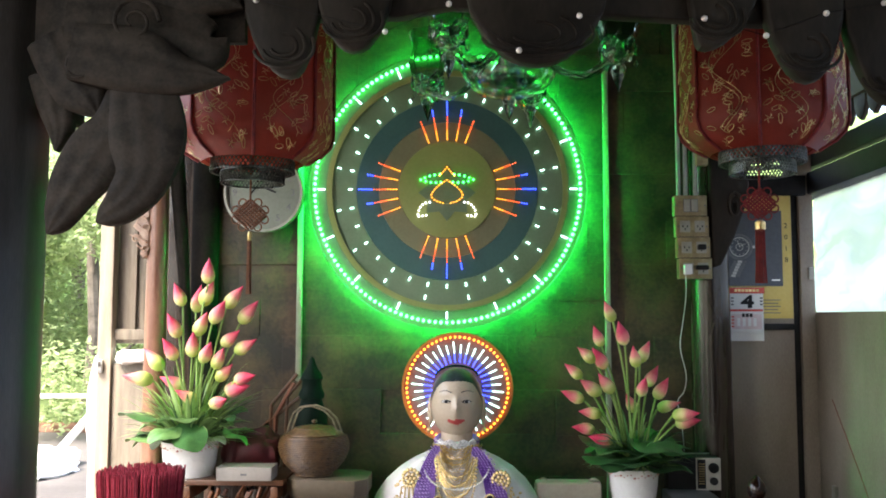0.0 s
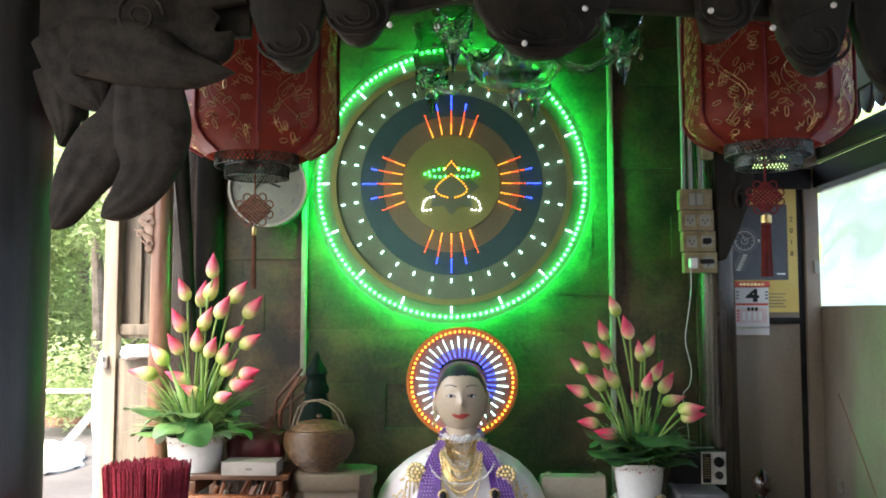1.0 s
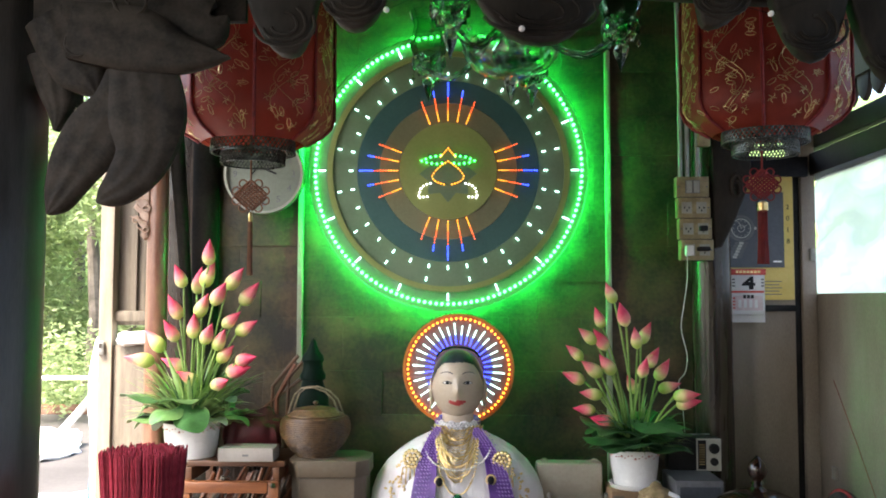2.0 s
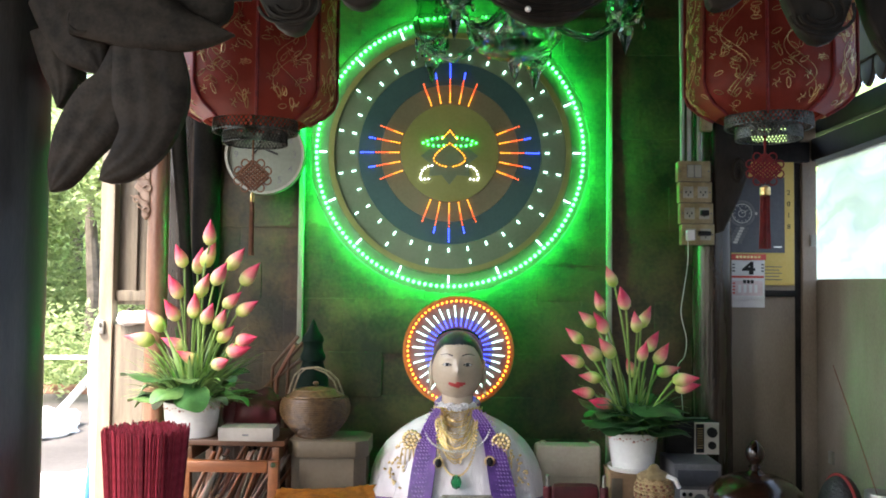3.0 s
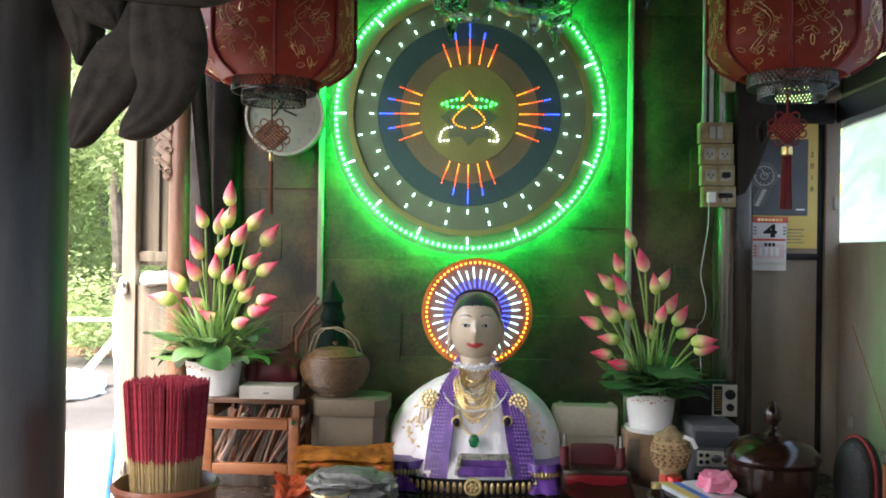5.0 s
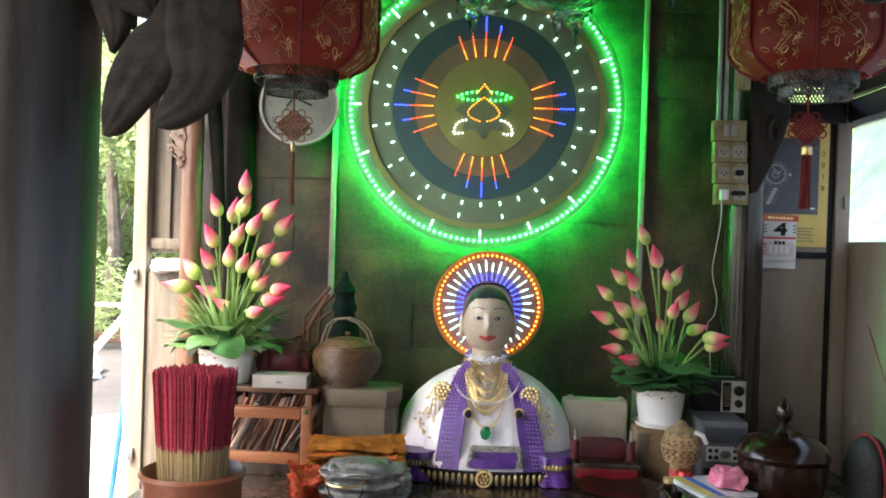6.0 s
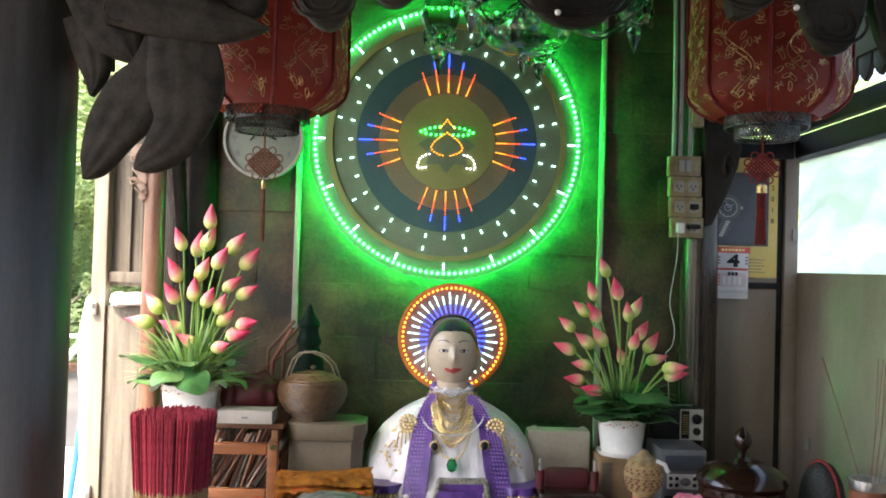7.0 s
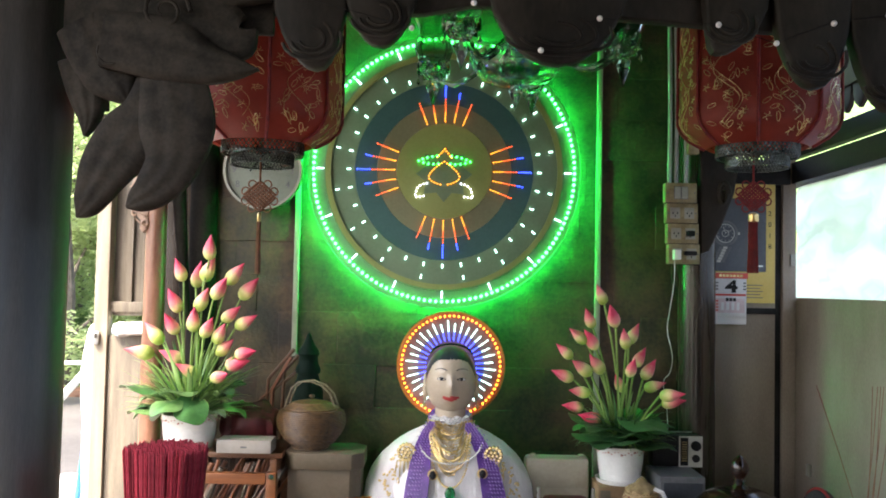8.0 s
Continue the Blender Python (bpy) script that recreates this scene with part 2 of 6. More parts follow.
tn.links.new(tn.nodes["Principled BSDF"].outputs[0], veil.inputs[2])
tn.links.new(veil.outputs[0], tn.nodes["Material Output"].inputs[0])
M_GLASS = glassy("clear_glass", ior=1.25)
M_PALELEAF = surf("pale_waxy_leaf", (0.30, 0.42, 0.30), (0.52, 0.62, 0.50), 0.35, 14, 0.3, vary=0.2)
M_STRAW = surf("plaited_straw", (0.26, 0.17, 0.08), (0.42, 0.30, 0.15), 0.6, 40, 0.5, vary=0.25)
M_CANE = surf("wire_bound_cane", (0.16, 0.12, 0.075), (0.30, 0.24, 0.16), 0.4, 60, 0.3)
M_EYE = surf("white_painted_eye", (0.60, 0.58, 0.54), (0.68, 0.66, 0.62), 0.25, 20, 0.0)
# the wheel's green light on the glass is put into this tint
M_CRYSTAL = glassy("green_lit_crystal", (0.48, 0.76, 0.60), 0.0, 1.5)
M_JADE = glassy("green_stone", (0.02, 0.35, 0.12), 0.1)
L_GREEN = glow("green_led", (0.025, 1.0, 0.13), 2.6)
# hidden green emitter, added to imitate the bloom around the wheel
L_WALL_GLOW = glow("added_green_glow", (0.0, 1.0, 0.12), 25)
L_GREENS = glow("soft_green_led", (0.02, 1.0, 0.10), 1.6)
L_WHITE = glow("cool_white_led", (0.45, 0.9, 0.8), 1.0)
L_BLUE = glow("blue_led", (0.02, 0.05, 1.0), 2.2)
L_RED = glow("red_orange_led", (1.0, 0.10, 0.02), 0.9)
L_AMBER = glow("amber_led", (1.0, 0.28, 0.02), 1.5)
L_GOLD = glow("golden_led", (1.0, 0.32, 0.02), 0.9)


# ---- mesh helpers ----
def mesh_of(name, bm, material, smooth=True):
    me = bpy.data.meshes.new(name)
    bmesh.ops.recalc_face_normals(bm, faces=bm.faces)
    bm.to_mesh(me)
    bm.free()
    for mt in material if isinstance(material, (list, tuple)) else [material]:
        me.materials.append(mt)
    if smooth:
        me.polygons.foreach_set("use_smooth", [True] * len(me.polygons))
        me.set_sharp_from_angle(angle=radians(38))
    return me


def part(name, bm, material, parent=None, label="", smooth=True):
    ob = new(name, mesh_of(name, bm, material, smooth))
    ob.parent = parent
    if label:
        tagged(ob, label)
    return ob


def share(name, me, parent, m):
    ob = new(name, me)
    ob.parent = parent
    ob.matrix_basis = m
    return ob


def thing(name, loc, label, category, group=""):
    ob = new(name)
    ob.location = loc
    ob.empty_display_size = 0.05
    return tagged(ob, label, category, group)


def box(bm, c, s, bevel=0.0, rot=None):
    r = bmesh.ops.create_cube(bm, size=1)
    vs = r["verts"]
    bmesh.ops.scale(bm, vec=s, verts=vs)
    if bevel:
        es = list({e for v in vs for e in v.link_edges})
        out = bmesh.ops.bevel(bm, geom=es, offset=bevel, segments=2, profile=0.6, affect="EDGES")
        vs = list({v for f in out["faces"] for v in f.verts} | {v for v in vs if v.is_valid})
    if rot is not None:
        bmesh.ops.rotate(bm, cent=(0, 0, 0), matrix=rot, verts=vs)
    bmesh.ops.translate(bm, vec=c, verts=vs)
    return bm


def boxed(c, s, bevel=0.0, rot=None):
    return box(bmesh.new(), c, s, bevel, rot)


def lathe(profile, seg=32, c=(0, 0, 0), bm=None, squash=1.0, wob=None):
    """A solid of revolution from (radius, z) pairs."""
    bm = bm or bmesh.new()
    rings = []
    for r, z in profile:
        if r < 1e-5:
            rings.append([bm.verts.new((c[0], c[1], c[2] + z))])
        else:
            ring = []
            for i in range(seg):
                a = 2 * math.pi * i / seg
                k = r * (wob(a, z) if wob else 1)
                ring.append(bm.verts.new((c[0] + k * math.cos(a), c[1] + squash * k * math.sin(a), c[2] + z)))
            rings.append(ring)
    for p, q in zip(rings, rings[1:]):
        if len(p) == 1 and len(q) == 1:
            continue
        for i in range(seg):
            j = (i + 1) % seg
            if len(p) == 1:
                bm.faces.new((p[0], q[j], q[i]))
            elif len(q) == 1:
                bm.faces.new((p[i], p[j], q[0]))
            else:
                bm.faces.new((p[i], p[j], q[j], q[i]))
    for ring in (rings[0], rings[-1]):
        if len(ring) > 2:
            bm.faces.new(ring)
    return bm


def tube(pts, r, seg=8, bm=None, taper=None, closed=False):
    """A round tube along points; taper: radius factor at the end."""
    bm = bm or bmesh.new()
    pts = [Vector(p) for p in pts]
    n = len(pts)
    rings = []
    up = None
    for i, p in enumerate(pts):
        if closed:
            d = pts[(i + 1) % n] - pts[i - 1]
        else:
            d = pts[min(i + 1, n - 1)] - pts[max(i - 1, 0)]
        d.normalize()
        if up is None:
            up = d.orthogonal().normalized()
        up = (up - d * up.dot(d)).normalized()
        side = d.cross(up)
        k = r * (1 + ((taper if taper is not None else 1) - 1) * i / max(1, n - 1))
        rings.append([bm.verts.new(p + k * (math.cos(2 * math.pi * j / seg) * up + math.sin(2 * math.pi * j / seg) * side)) for j in range(seg)])
    pairs = list(zip(rings, rings[1:])) + ([(rings[-1], rings[0])] if closed else [])
    for p, q in pairs:
        for i in range(seg):
            j = (i + 1) % seg
            bm.faces.new((p[i], p[j], q[j], q[i]))
    if not closed:
        bm.faces.new(rings[0])
        bm.faces.new(rings[-1])
    return bm


def bez(p0, p1, p2, n=10):
    p0, p1, p2 = Vector(p0), Vector(p1), Vector(p2)
    return [(1 - t) ** 2 * p0 + 2 * t * (1 - t) * p1 + t * t * p2 for t in (i / n for i in range(n + 1))]


def ball(bm, c, r, sub=2, s=(1, 1, 1)):
    v = bmesh.ops.create_icosphere(bm, subdivisions=sub, radius=r)["verts"]
    bmesh.ops.scale(bm, vec=s, verts=v)
    bmesh.ops.translate(bm, vec=c, verts=v)
    return bm


def slab(outline, depth, bevel=0.006, y=0.0):
    """A plate of that outline in x and z, thick along y, with eased edges."""
    bm = bmesh.new()
    f = bm.faces.new([bm.verts.new((x, y, z)) for x, z in outline])
    ext = bmesh.ops.extrude_face_region(bm, geom=[f])
    bmesh.ops.translate(bm, vec=(0, depth, 0), verts=[v for v in ext["geom"] if isinstance(v, bmesh.types.BMVert)])
    if bevel:
        rim = [e for e in bm.edges if abs(e.verts[0].co.y - e.verts[1].co.y) < 1e-6]
        bmesh.ops.bevel(bm, geom=rim, offset=bevel, segments=3, profile=0.5, affect="EDGES", clamp_overlap=True)
    return bm


def strip(path, wide, thick=0.004, bm=None):
    """A band along a path of (centre, side direction)."""
    bm = bm or bmesh.new()
    rows = []
    for i, (p, s) in enumerate(path):
        p, s = Vector(p), Vector(s).normalized()
        a = Vector(path[max(0, i - 1)][0])
        b = Vector(path[min(len(path) - 1, i + 1)][0])
        nrm = (b - a).cross(s).normalized()
        w = wide(i / (len(path) - 1)) if callable(wide) else wide
        rows.append([bm.verts.new(p + u * w / 2 * s + v * thick / 2 * nrm) for u, v in ((-1, -1), (0, -1.2), (1, -1), (1, 1), (0, 1.2), (-1, 1))])
    for p, q in zip(rows, rows[1:]):
        for i in range(6):
            j = (i + 1) % 6
            bm.faces.new((p[i], p[j], q[j], q[i]))
    bm.faces.new(rows[0])
    bm.faces.new(rows[-1])
    return bm


def fixed(name, bm, material, label, category="", kind="structure"):
    ob = part(name, bm, material)
    return tagged(ob, label, category or name.split("_")[0], kind=kind)


def writing(text, size, material, parent, loc, extrude=0.0006, name="lettering", bold=0.0):
    cu = bpy.data.curves.new(name, "FONT")
    cu.offset = bold
    cu.body, cu.size, cu.extrude, cu.align_x, cu.align_y = text, size, extrude, "CENTER", "CENTER"
    tmp = new("tmp_text", cu)
    me = bpy.data.meshes.new_from_object(tmp.evaluated_get(bpy.context.evaluated_depsgraph_get()))
    bpy.data.objects.remove(tmp)
    me.materials.clear()
    me.materials.append(material)
    ob = new(name, me)
    ob.parent = parent
    ob.matrix_basis = pose(*loc, 90, 0, 0)
    return ob


# ---- structure ----
def rectwall(x0, x1, y0, y1, z0, z1, bevel=0.0):
    return boxed(((x0 + x1) / 2, (y0 + y1) / 2, (z0 + z1) / 2), (x1 - x0, y1 - y0, z1 - z0), bevel)


def ground_sheet():
    bm = bmesh.new()
    bmesh.ops.create_grid(bm, x_segments=60, y_segments=60, size=300)
    for v in bm.verts:
        v.co.z = -0.12
    return bm


fixed("ground", ground_sheet(), M_YARD, "worn grey asphalt yard around the shrine", "ground")
fixed("floor", rectwall(-1.9, 1.6, -2.6, 3.6, -0.1, 0.0), M_FLOOR, "brown tiled floor of the shrine", "floor")
wall_north = fixed("wall_north", rectwall(-1.12, 0.855, 3.225, 3.34, 0, 2.75), M_MORTAR, "dark damp wall of rough stone blocks", "wall")
fixed("wall_north_panel", rectwall(0.86, 1.163, 3.25, 3.31, 0, 1.98, 0.004), M_SHEET, "grey sheet panel wall beside the pillar", "wall")
fixed("wall_east", rectwall(1.245, 1.30, -2.6, 3.30, 0, 1.545, 0.003), M_SHEET, "grey sheet wall below the plastic window", "wall")
fixed("wall_east_post", rectwall(1.190, 1.243, 3.245, 3.34, 0, 2.2, 0.004), M_SHEET, "grey sheet-clad corner post", "post")
fixed("trim_corner", rectwall(1.164, 1.189, 3.262, 3.33, 0, 2.2, 0.002), M_FRAME, "dark recessed joint beside the corner post", "trim")
fixed("trim_panel_rail", rectwall(0.92, 1.162, 3.238, 3.249, 1.478, 1.502, 0.003), M_FRAME, "dark strip across the panel wall under the poster", "trim")
fixed("trim_panel_top", rectwall(0.92, 1.212, 3.225, 3.30, 1.985, 2.06, 0.004), M_FRAME, "dark grey rail above the panel wall", "trim")
fixed("beam_east", rectwall(1.225, 1.31, -2.6, 3.40, 1.99, 2.075, 0.006), M_FRAME, "dark beam above the plastic window", "beam")
fixed("beam_east_upper", rectwall(1.245, 1.285, -2.6, 3.40, 2.097, 2.168, 0.006), M_FRAME, "dark beam under the eave", "beam")
fixed("beam_north", rectwall(0.86, 1.30, 3.20, 3.36, 2.20, 2.34, 0.006), M_CEIL, "dark timber tie beam over the wall", "beam")
fixed("ceiling", rectwall(-1.8, 1.55, -2.6, 3.6, 2.75, 2.83), M_CEIL, "dark timber ceiling", "ceiling")
# unseen west walls, added to limit the daylight from that side
fixed("wall_west_gable", rectwall(-1.62, -1.55, 1.75, 3.3, 2.62, 2.75), M_CEIL, "added unseen boards above the open west side, cutting daylight", "wall")
fixed("wall_west_upper", rectwall(-1.62, -1.55, -0.4, 1.75, 2.5, 2.75), M_CEIL, "added unseen boards above the open west side, cutting daylight", "wall")
fixed("wall_west", rectwall(-1.62, -1.55, -2.6, -0.4, 0, 2.75), M_CEIL, "added unseen wall beside the entrance, cutting daylight", "wall")


# added behind the camera to hold back frontal daylight
def south_wall():
    bm = rectwall(-1.62, -1.4, -2.68, -2.6, 0, 2.75)
    box(bm, (0.4, -2.64, 1.375), (1.8, 0.08, 2.75))
    return box(bm, (-0.95, -2.64, 2.3), (0.9, 0.08, 0.9))


fixed("wall_south", south_wall(), M_CEIL, "added unseen wall with an open entrance, cutting the front light", "wall")


def plastic_window():
    """A slack milky sheet stretched over the opening in the east wall."""
    bm = bmesh.new()
    n, k = 90, 12
    rows = []
    for i in range(n + 1):
        y = -2.6 + 5.95 * i / n
        rows.append([bm.verts.new((1.285 + 0.02 * noise.noise((y * 2.5, j * 0.35, 3)) + 0.008 * math.sin(y * 14 + j * 0.8), y, 1.535 + 0.47 * j / k)) for j in range(k + 1)])
    for p, q in zip(rows, rows[1:]):
        for a in range(k):
            bm.faces.new((p[a], p[a + 1], q[a + 1], q[a]))
    bmesh.ops.solidify(bm, geom=bm.faces, thickness=0.0015)
    return bm


pw = fixed("window_1", plastic_window(), M_TARP, "milky plastic sheet stretched over the window opening", "window")
pw.visible_shadow = False

# eave scallops seen against the sky
EAVE = slab([(-0.05, 0.0), (-0.045, -0.05), (-0.03, -0.085), (0, -0.105), (0.03, -0.085), (0.045, -0.05), (0.05, 0.0)], 0.02, 0.004)
eave_me = mesh_of("eave_scallop", EAVE, M_DARK)
eave = thing("eave_fringe", (1.42, 0, 2.365), "row of dark carved scallops hanging from the eave", "eave")
for i in range(34):
    share("scallop", eave_me, eave, pose(0, 3.5 - 0.108 * i, 0, 0, 0, 90))
part("eave_board", rectwall(-0.03, 0.03, -0.3, 3.7, -0.005, 0.387, 0.004), M_DARK, eave)

fixed("wall_north_corner", rectwall(-1.21, -1.12, 3.23, 3.29, 0, 2.75), M_PILLAR, "dark timber board closing the corner", "wall")

# near post on the left
fixed("post_1", lathe([(0.165, 0), (0.165, 0.08), (0.15, 0.1), (0.15, 2.75)], 40, (-1.078, 1.66, 0)), M_POST, "thick black lacquered round post", "post")
# brown post by the door
bp = thing("carved_post", (-1.192, 3.06, 0), "polished reddish brown wooden post with carved bracket", "post")
part("shaft", lathe([(0.05, 0), (0.05, 0.12), (0.04, 0.15), (0.039, 1.2), (0.035, 2.3), (0.035, 2.75)], 24), M_BROWN, bp)


def scroll_bracket():
    """A pierced bracket of curling carved tongues, hung on the post's outer side."""
    bm = slab([(-0.088, 0.19), (-0.03, 0.2), (-0.03, 0.0), (-0.05, -0.012), (-0.062, 0.004), (-0.056, 0.03), (-0.076, 0.052), (-0.066, 0.08), (-0.09, 0.104), (-0.076, 0.132), (-0.098, 0.155)], 0.03, 0.005, -0.015)
    for z, r, flip in ((0.022, 0.013, 1), (0.058, 0.016, -1), (0.098, 0.017, 1), (0.14, 0.018, -1), (0.176, 0.014, 1)):
        tube([(-0.058 + flip * (0.020 - r * (1 - a / 9) * math.cos(a)), -0.018, z + r * (1 - a / 9) * math.sin(a)) for a in [k * 0.5 for k in range(13)]], 0.0055, 6, bm, taper=0.5)
        tube(bez((-0.036, -0.017, z - 0.01), (-0.06, -0.022, z + 0.002), (-0.088 + 0.012 * flip, -0.017, z + 0.016), 6), 0.006, 6, bm, taper=0.35)
    return bm


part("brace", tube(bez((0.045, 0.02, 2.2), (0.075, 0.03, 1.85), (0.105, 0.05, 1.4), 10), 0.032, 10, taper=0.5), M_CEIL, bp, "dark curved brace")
b1 = part("bracket", scroll_bracket(), surf("pale_carved_wood", (0.20, 0.12, 0.08), (0.38, 0.26, 0.19), 0.45, 20, 0.3), bp, "pale carved bracket")
b1.location = (0.01, -0.02, 1.745)

# dark post in the corner behind the lotus
fixed("post_2", lathe([(0.05, 0), (0.05, 2.75)], 20, (-1.05, 3.17, 0)), M_CEIL, "dark corner post against the stone wall", "post")
fixed("pillar", lathe([(0.088, 0), (0.088, 0.1), (0.074, 0.13), (0.071, 1.2), (0.062, 2.75)], 32, (0.818, 3.13, 0)), M_PILLAR, "glossy dark brown round pillar", "pillar")

# side door frame
dr = thing("door_1", (-1.38, 3.26, 0), "weathered grey timber door frame with lower board", "door")
part("stile", rectwall(-0.098, -0.045, -0.025, 0.03, 0, 2.2, 0.004), M_PALEWOOD, dr, "pale painted stile")
part("upper_panel", rectwall(-0.043, 0.17, 0.02, 0.045, 1.42, 2.2, 0.003), M_GREYWOOD, dr)
for x in (0.028, 0.075):
    part("batten", rectwall(x - 0.006, x + 0.006, 0.006, 0.02, 1.47, 2.2, 0.002), M_GREYWOOD, dr)
part("rail", rectwall(-0.043, 0.17, -0.005, 0.04, 1.435, 1.475, 0.004), M_GREYWOOD, dr)
part("lower_board", rectwall(-0.043, 0.17, -0.01, 0.015, 0, 1.345, 0.003), M_GREYWOOD, dr, "tan lower board")
hp = part("hasp", boxed((-0.082, -0.034, 1.335), (0.022, 0.016, 0.05), 0.004), M_STEEL, dr, "rusty steel hasp")
part("bolt", lathe([(0.006, 0), (0.006, 0.02)], 10, (-0.082, -0.05, 1.335)), M_STEEL, hp)
part("latch", boxed((-0.082, -0.034, 0.64), (0.02, 0.016, 0.05), 0.004), M_STEEL, dr)


def cloth_bundle(w, d, h, seed, amp=0.02):
    bm = bmesh.new()
    bmesh.ops.create_icosphere(bm, subdivisions=4, radius=0.5)
    for v in bm.verts:
        n = noise.noise(v.co * 3 + Vector((seed, 0, 0))) * 2 + noise.noise(v.co * 7 + Vector((0, seed, 0)))
        q = [math.copysign(abs(c * 2) ** 0.6, c) / 2 for c in v.co]
        v.co = Vector((q[0] * w, q[1] * d, q[2] * h)) + v.co.normalized() * amp * n
        v.co.z += h / 2
    return bm


tw = fixed("folded_sheet", cloth_bundle(0.2, 0.1, 0.05, 3, 0.008), M_WHITE, "folded white sheet lying on the door's board", "cloth", "thing")
tw.location = (-1.315, 3.262, 1.347)
sack = fixed("white_sack", cloth_bundle(0.13, 0.2, 1.52, 5, 0.012), M_WHITE, "tall white plastic sack leaning outside the door", "sack", "thing")
for v in sack.data.vertices:
    v.co.x = v.co.x * 0.85 + 0.01 + 0.075 * max(0, 1.33 - v.co.z)
sack.location = (-1.565, 3.50, -0.13)

# ---- the yard outside ----
kerb = fixed("kerb", rectwall(-40, -1.9, 12.2, 12.5, -0.12, -0.01, 0.02), M_TERRA, "low terracotta kerb at the yard's edge", "kerb")


def slope_sheet():
    bm = bmesh.new()
    bmesh.ops.create_grid(bm, x_segments=80, y_segments=30, size=1)
    for v in bm.verts:
        x, y = v.co.x * 45 - 15, 12.8 + (v.co.y + 1) * 22
        v.co = Vector((x, y, -0.1 + max(0, y - 13) * 0.34 + 0.8 * noise.noise((x * 0.3, y * 0.3, 0))))
    return bm


fixed("green_slope", slope_sheet(), M_HILL, "overgrown green hillside behind the yard", "hillside")


def leaf_cloud(centres, count, size, seed):
    rnd = random.Random(seed)
    verts, faces = [], []
    for cx, cy, cz, r in centres:
        for _ in range(count):
            d = Vector((rnd.gauss(0, 1), rnd.gauss(0, 1), rnd.gauss(0, 0.8)))
            d = d.normalized() * r * rnd.uniform(0.45, 1.05)
            p = Vector((cx, cy, cz)) + d
            a = Vector((rnd.uniform(-1, 1), rnd.uniform(-1, 1), rnd.uniform(-0.6, 0.4))).normalized()
            b = a.cross(Vector((rnd.uniform(-1, 1), rnd.uniform(-1, 1), 1))).normalized()
            s = size * rnd.uniform(0.6, 1.4)
            k = len(verts)
            verts += [p - a * s, p + b * s * 0.42, p + a * s, p - b * s * 0.42]
            faces.append((k, k + 1, k + 2, k + 3))
    me = bpy.data.meshes.new("crown")
    me.from_pydata([tuple(v) for v in verts], [], faces)
    me.materials.append(M_TREE)
    return me


def tree(x, y, h, r, seed):
    rnd = random.Random(seed)
    t = thing("tree", (x, y, -0.12), "leafy green tree beyond the yard", "tree", "trees beyond the yard")
    part("trunk", tube([(0, 0, 0), (0.06, 0.02, h * 0.3), (-0.04, 0, h * 0.6), (0.02, 0, h * 0.9)], 0.09 + h * 0.012, 9, taper=0.3), M_BARK, t)
    centres = []
    for i in range(16):
        a, zz = rnd.uniform(0, 6.28), rnd.uniform(0.15, 1.0)
        rr = r * math.sqrt(max(0.1, 1 - (zz - 0.5) ** 2 * 2.6)) * rnd.uniform(0.4, 0.95)
        c = (rr * math.cos(a), rr * math.sin(a), h * zz)
        centres.append((*c, r * rnd.uniform(0.28, 0.45)))
        if i % 2 == 0:
            part("limb", tube(bez((0, 0, h * max(0.15, zz - 0.25)), (c[0] * 0.5, c[1] * 0.5, h * zz - 0.2), c, 5), 0.035, 6, taper=0.3), M_BARK, t)
    cr = new("crown", leaf_cloud(centres, 1500, 0.036 + 0.003 * h, seed + 50))
    cr.parent = t


for x, y, h, r, sd in ((-5.6, 12.6, 4.6, 1.7, 1), (-8.0, 13.5, 5.4, 2.0, 2), (-6.8, 15.8, 6.6, 2.3, 3), (-10.6, 15.5, 6.5, 2.4, 4), (-4.4, 14.5, 5.5, 1.9, 5), (-12.5, 12.8, 4.5, 1.9, 6), (-8.8, 19, 8.0, 2.8, 7)):
    tree(x, y, h, r, sd)
bush = new("shrubs", leaf_cloud([(-11.5 + 0.55 * i, 13.0 + 0.4 * math.sin(i * 1.7), 0.25 + 0.12 * math.sin(i * 2.3), 0.5) for i in range(16)], 600, 0.05, 31))
tagged(bush, "low green shrubs along the kerb", "shrub", kind="stuff")

rl = thing("rope_line", (-3.2, 6.0, -0.12), "white rope strung between two posts in the yard", "rope")
part("rope", tube(bez((1.05, 0, 1.10), (0, 0, 1.07), (-1.05, 0, 1.10), 10), 0.014, 6), M_WHITE, rl)
for x in (-1.06, 1.06):
    part("post", tube([(x, 0, 0), (x, 0, 1.14)], 0.03, 8), M_BARK, rl)
fixed("steel_prop", tube([(-3.2, 5.0, -0.12), (-2.0, 5.0, 1.25)], 0.024, 10), M_PIPE, "leaning grey steel prop outside the shrine", "pole", "thing")
fixed("blue_pole", tube([(-1.783, 3.7, -0.12), (-1.680, 3.7, 0.81)], 0.014, 8), M_BLUE, "slim blue pole leaning outside the door", "pole", "thing")
def spread_sheet():
    bm = bmesh.new()
    bmesh.ops.create_grid(bm, x_segments=60, y_segments=80, size=1)
    for v in bm.verts:
        x, y = v.co.x * 1.1, v.co.y * 1.9
        edge = 0.12 * noise.noise((x * 1.3, y * 1.3, 4))
        v.co = Vector((x + edge, y + edge, 0.014 + 0.03 * abs(noise.noise((x * 3, y * 2.2, 1))) + 0.012 * abs(noise.noise((x * 9, y * 9, 2)))))
    bmesh.ops.solidify(bm, geom=bm.faces, thickness=0.004)
    return bm


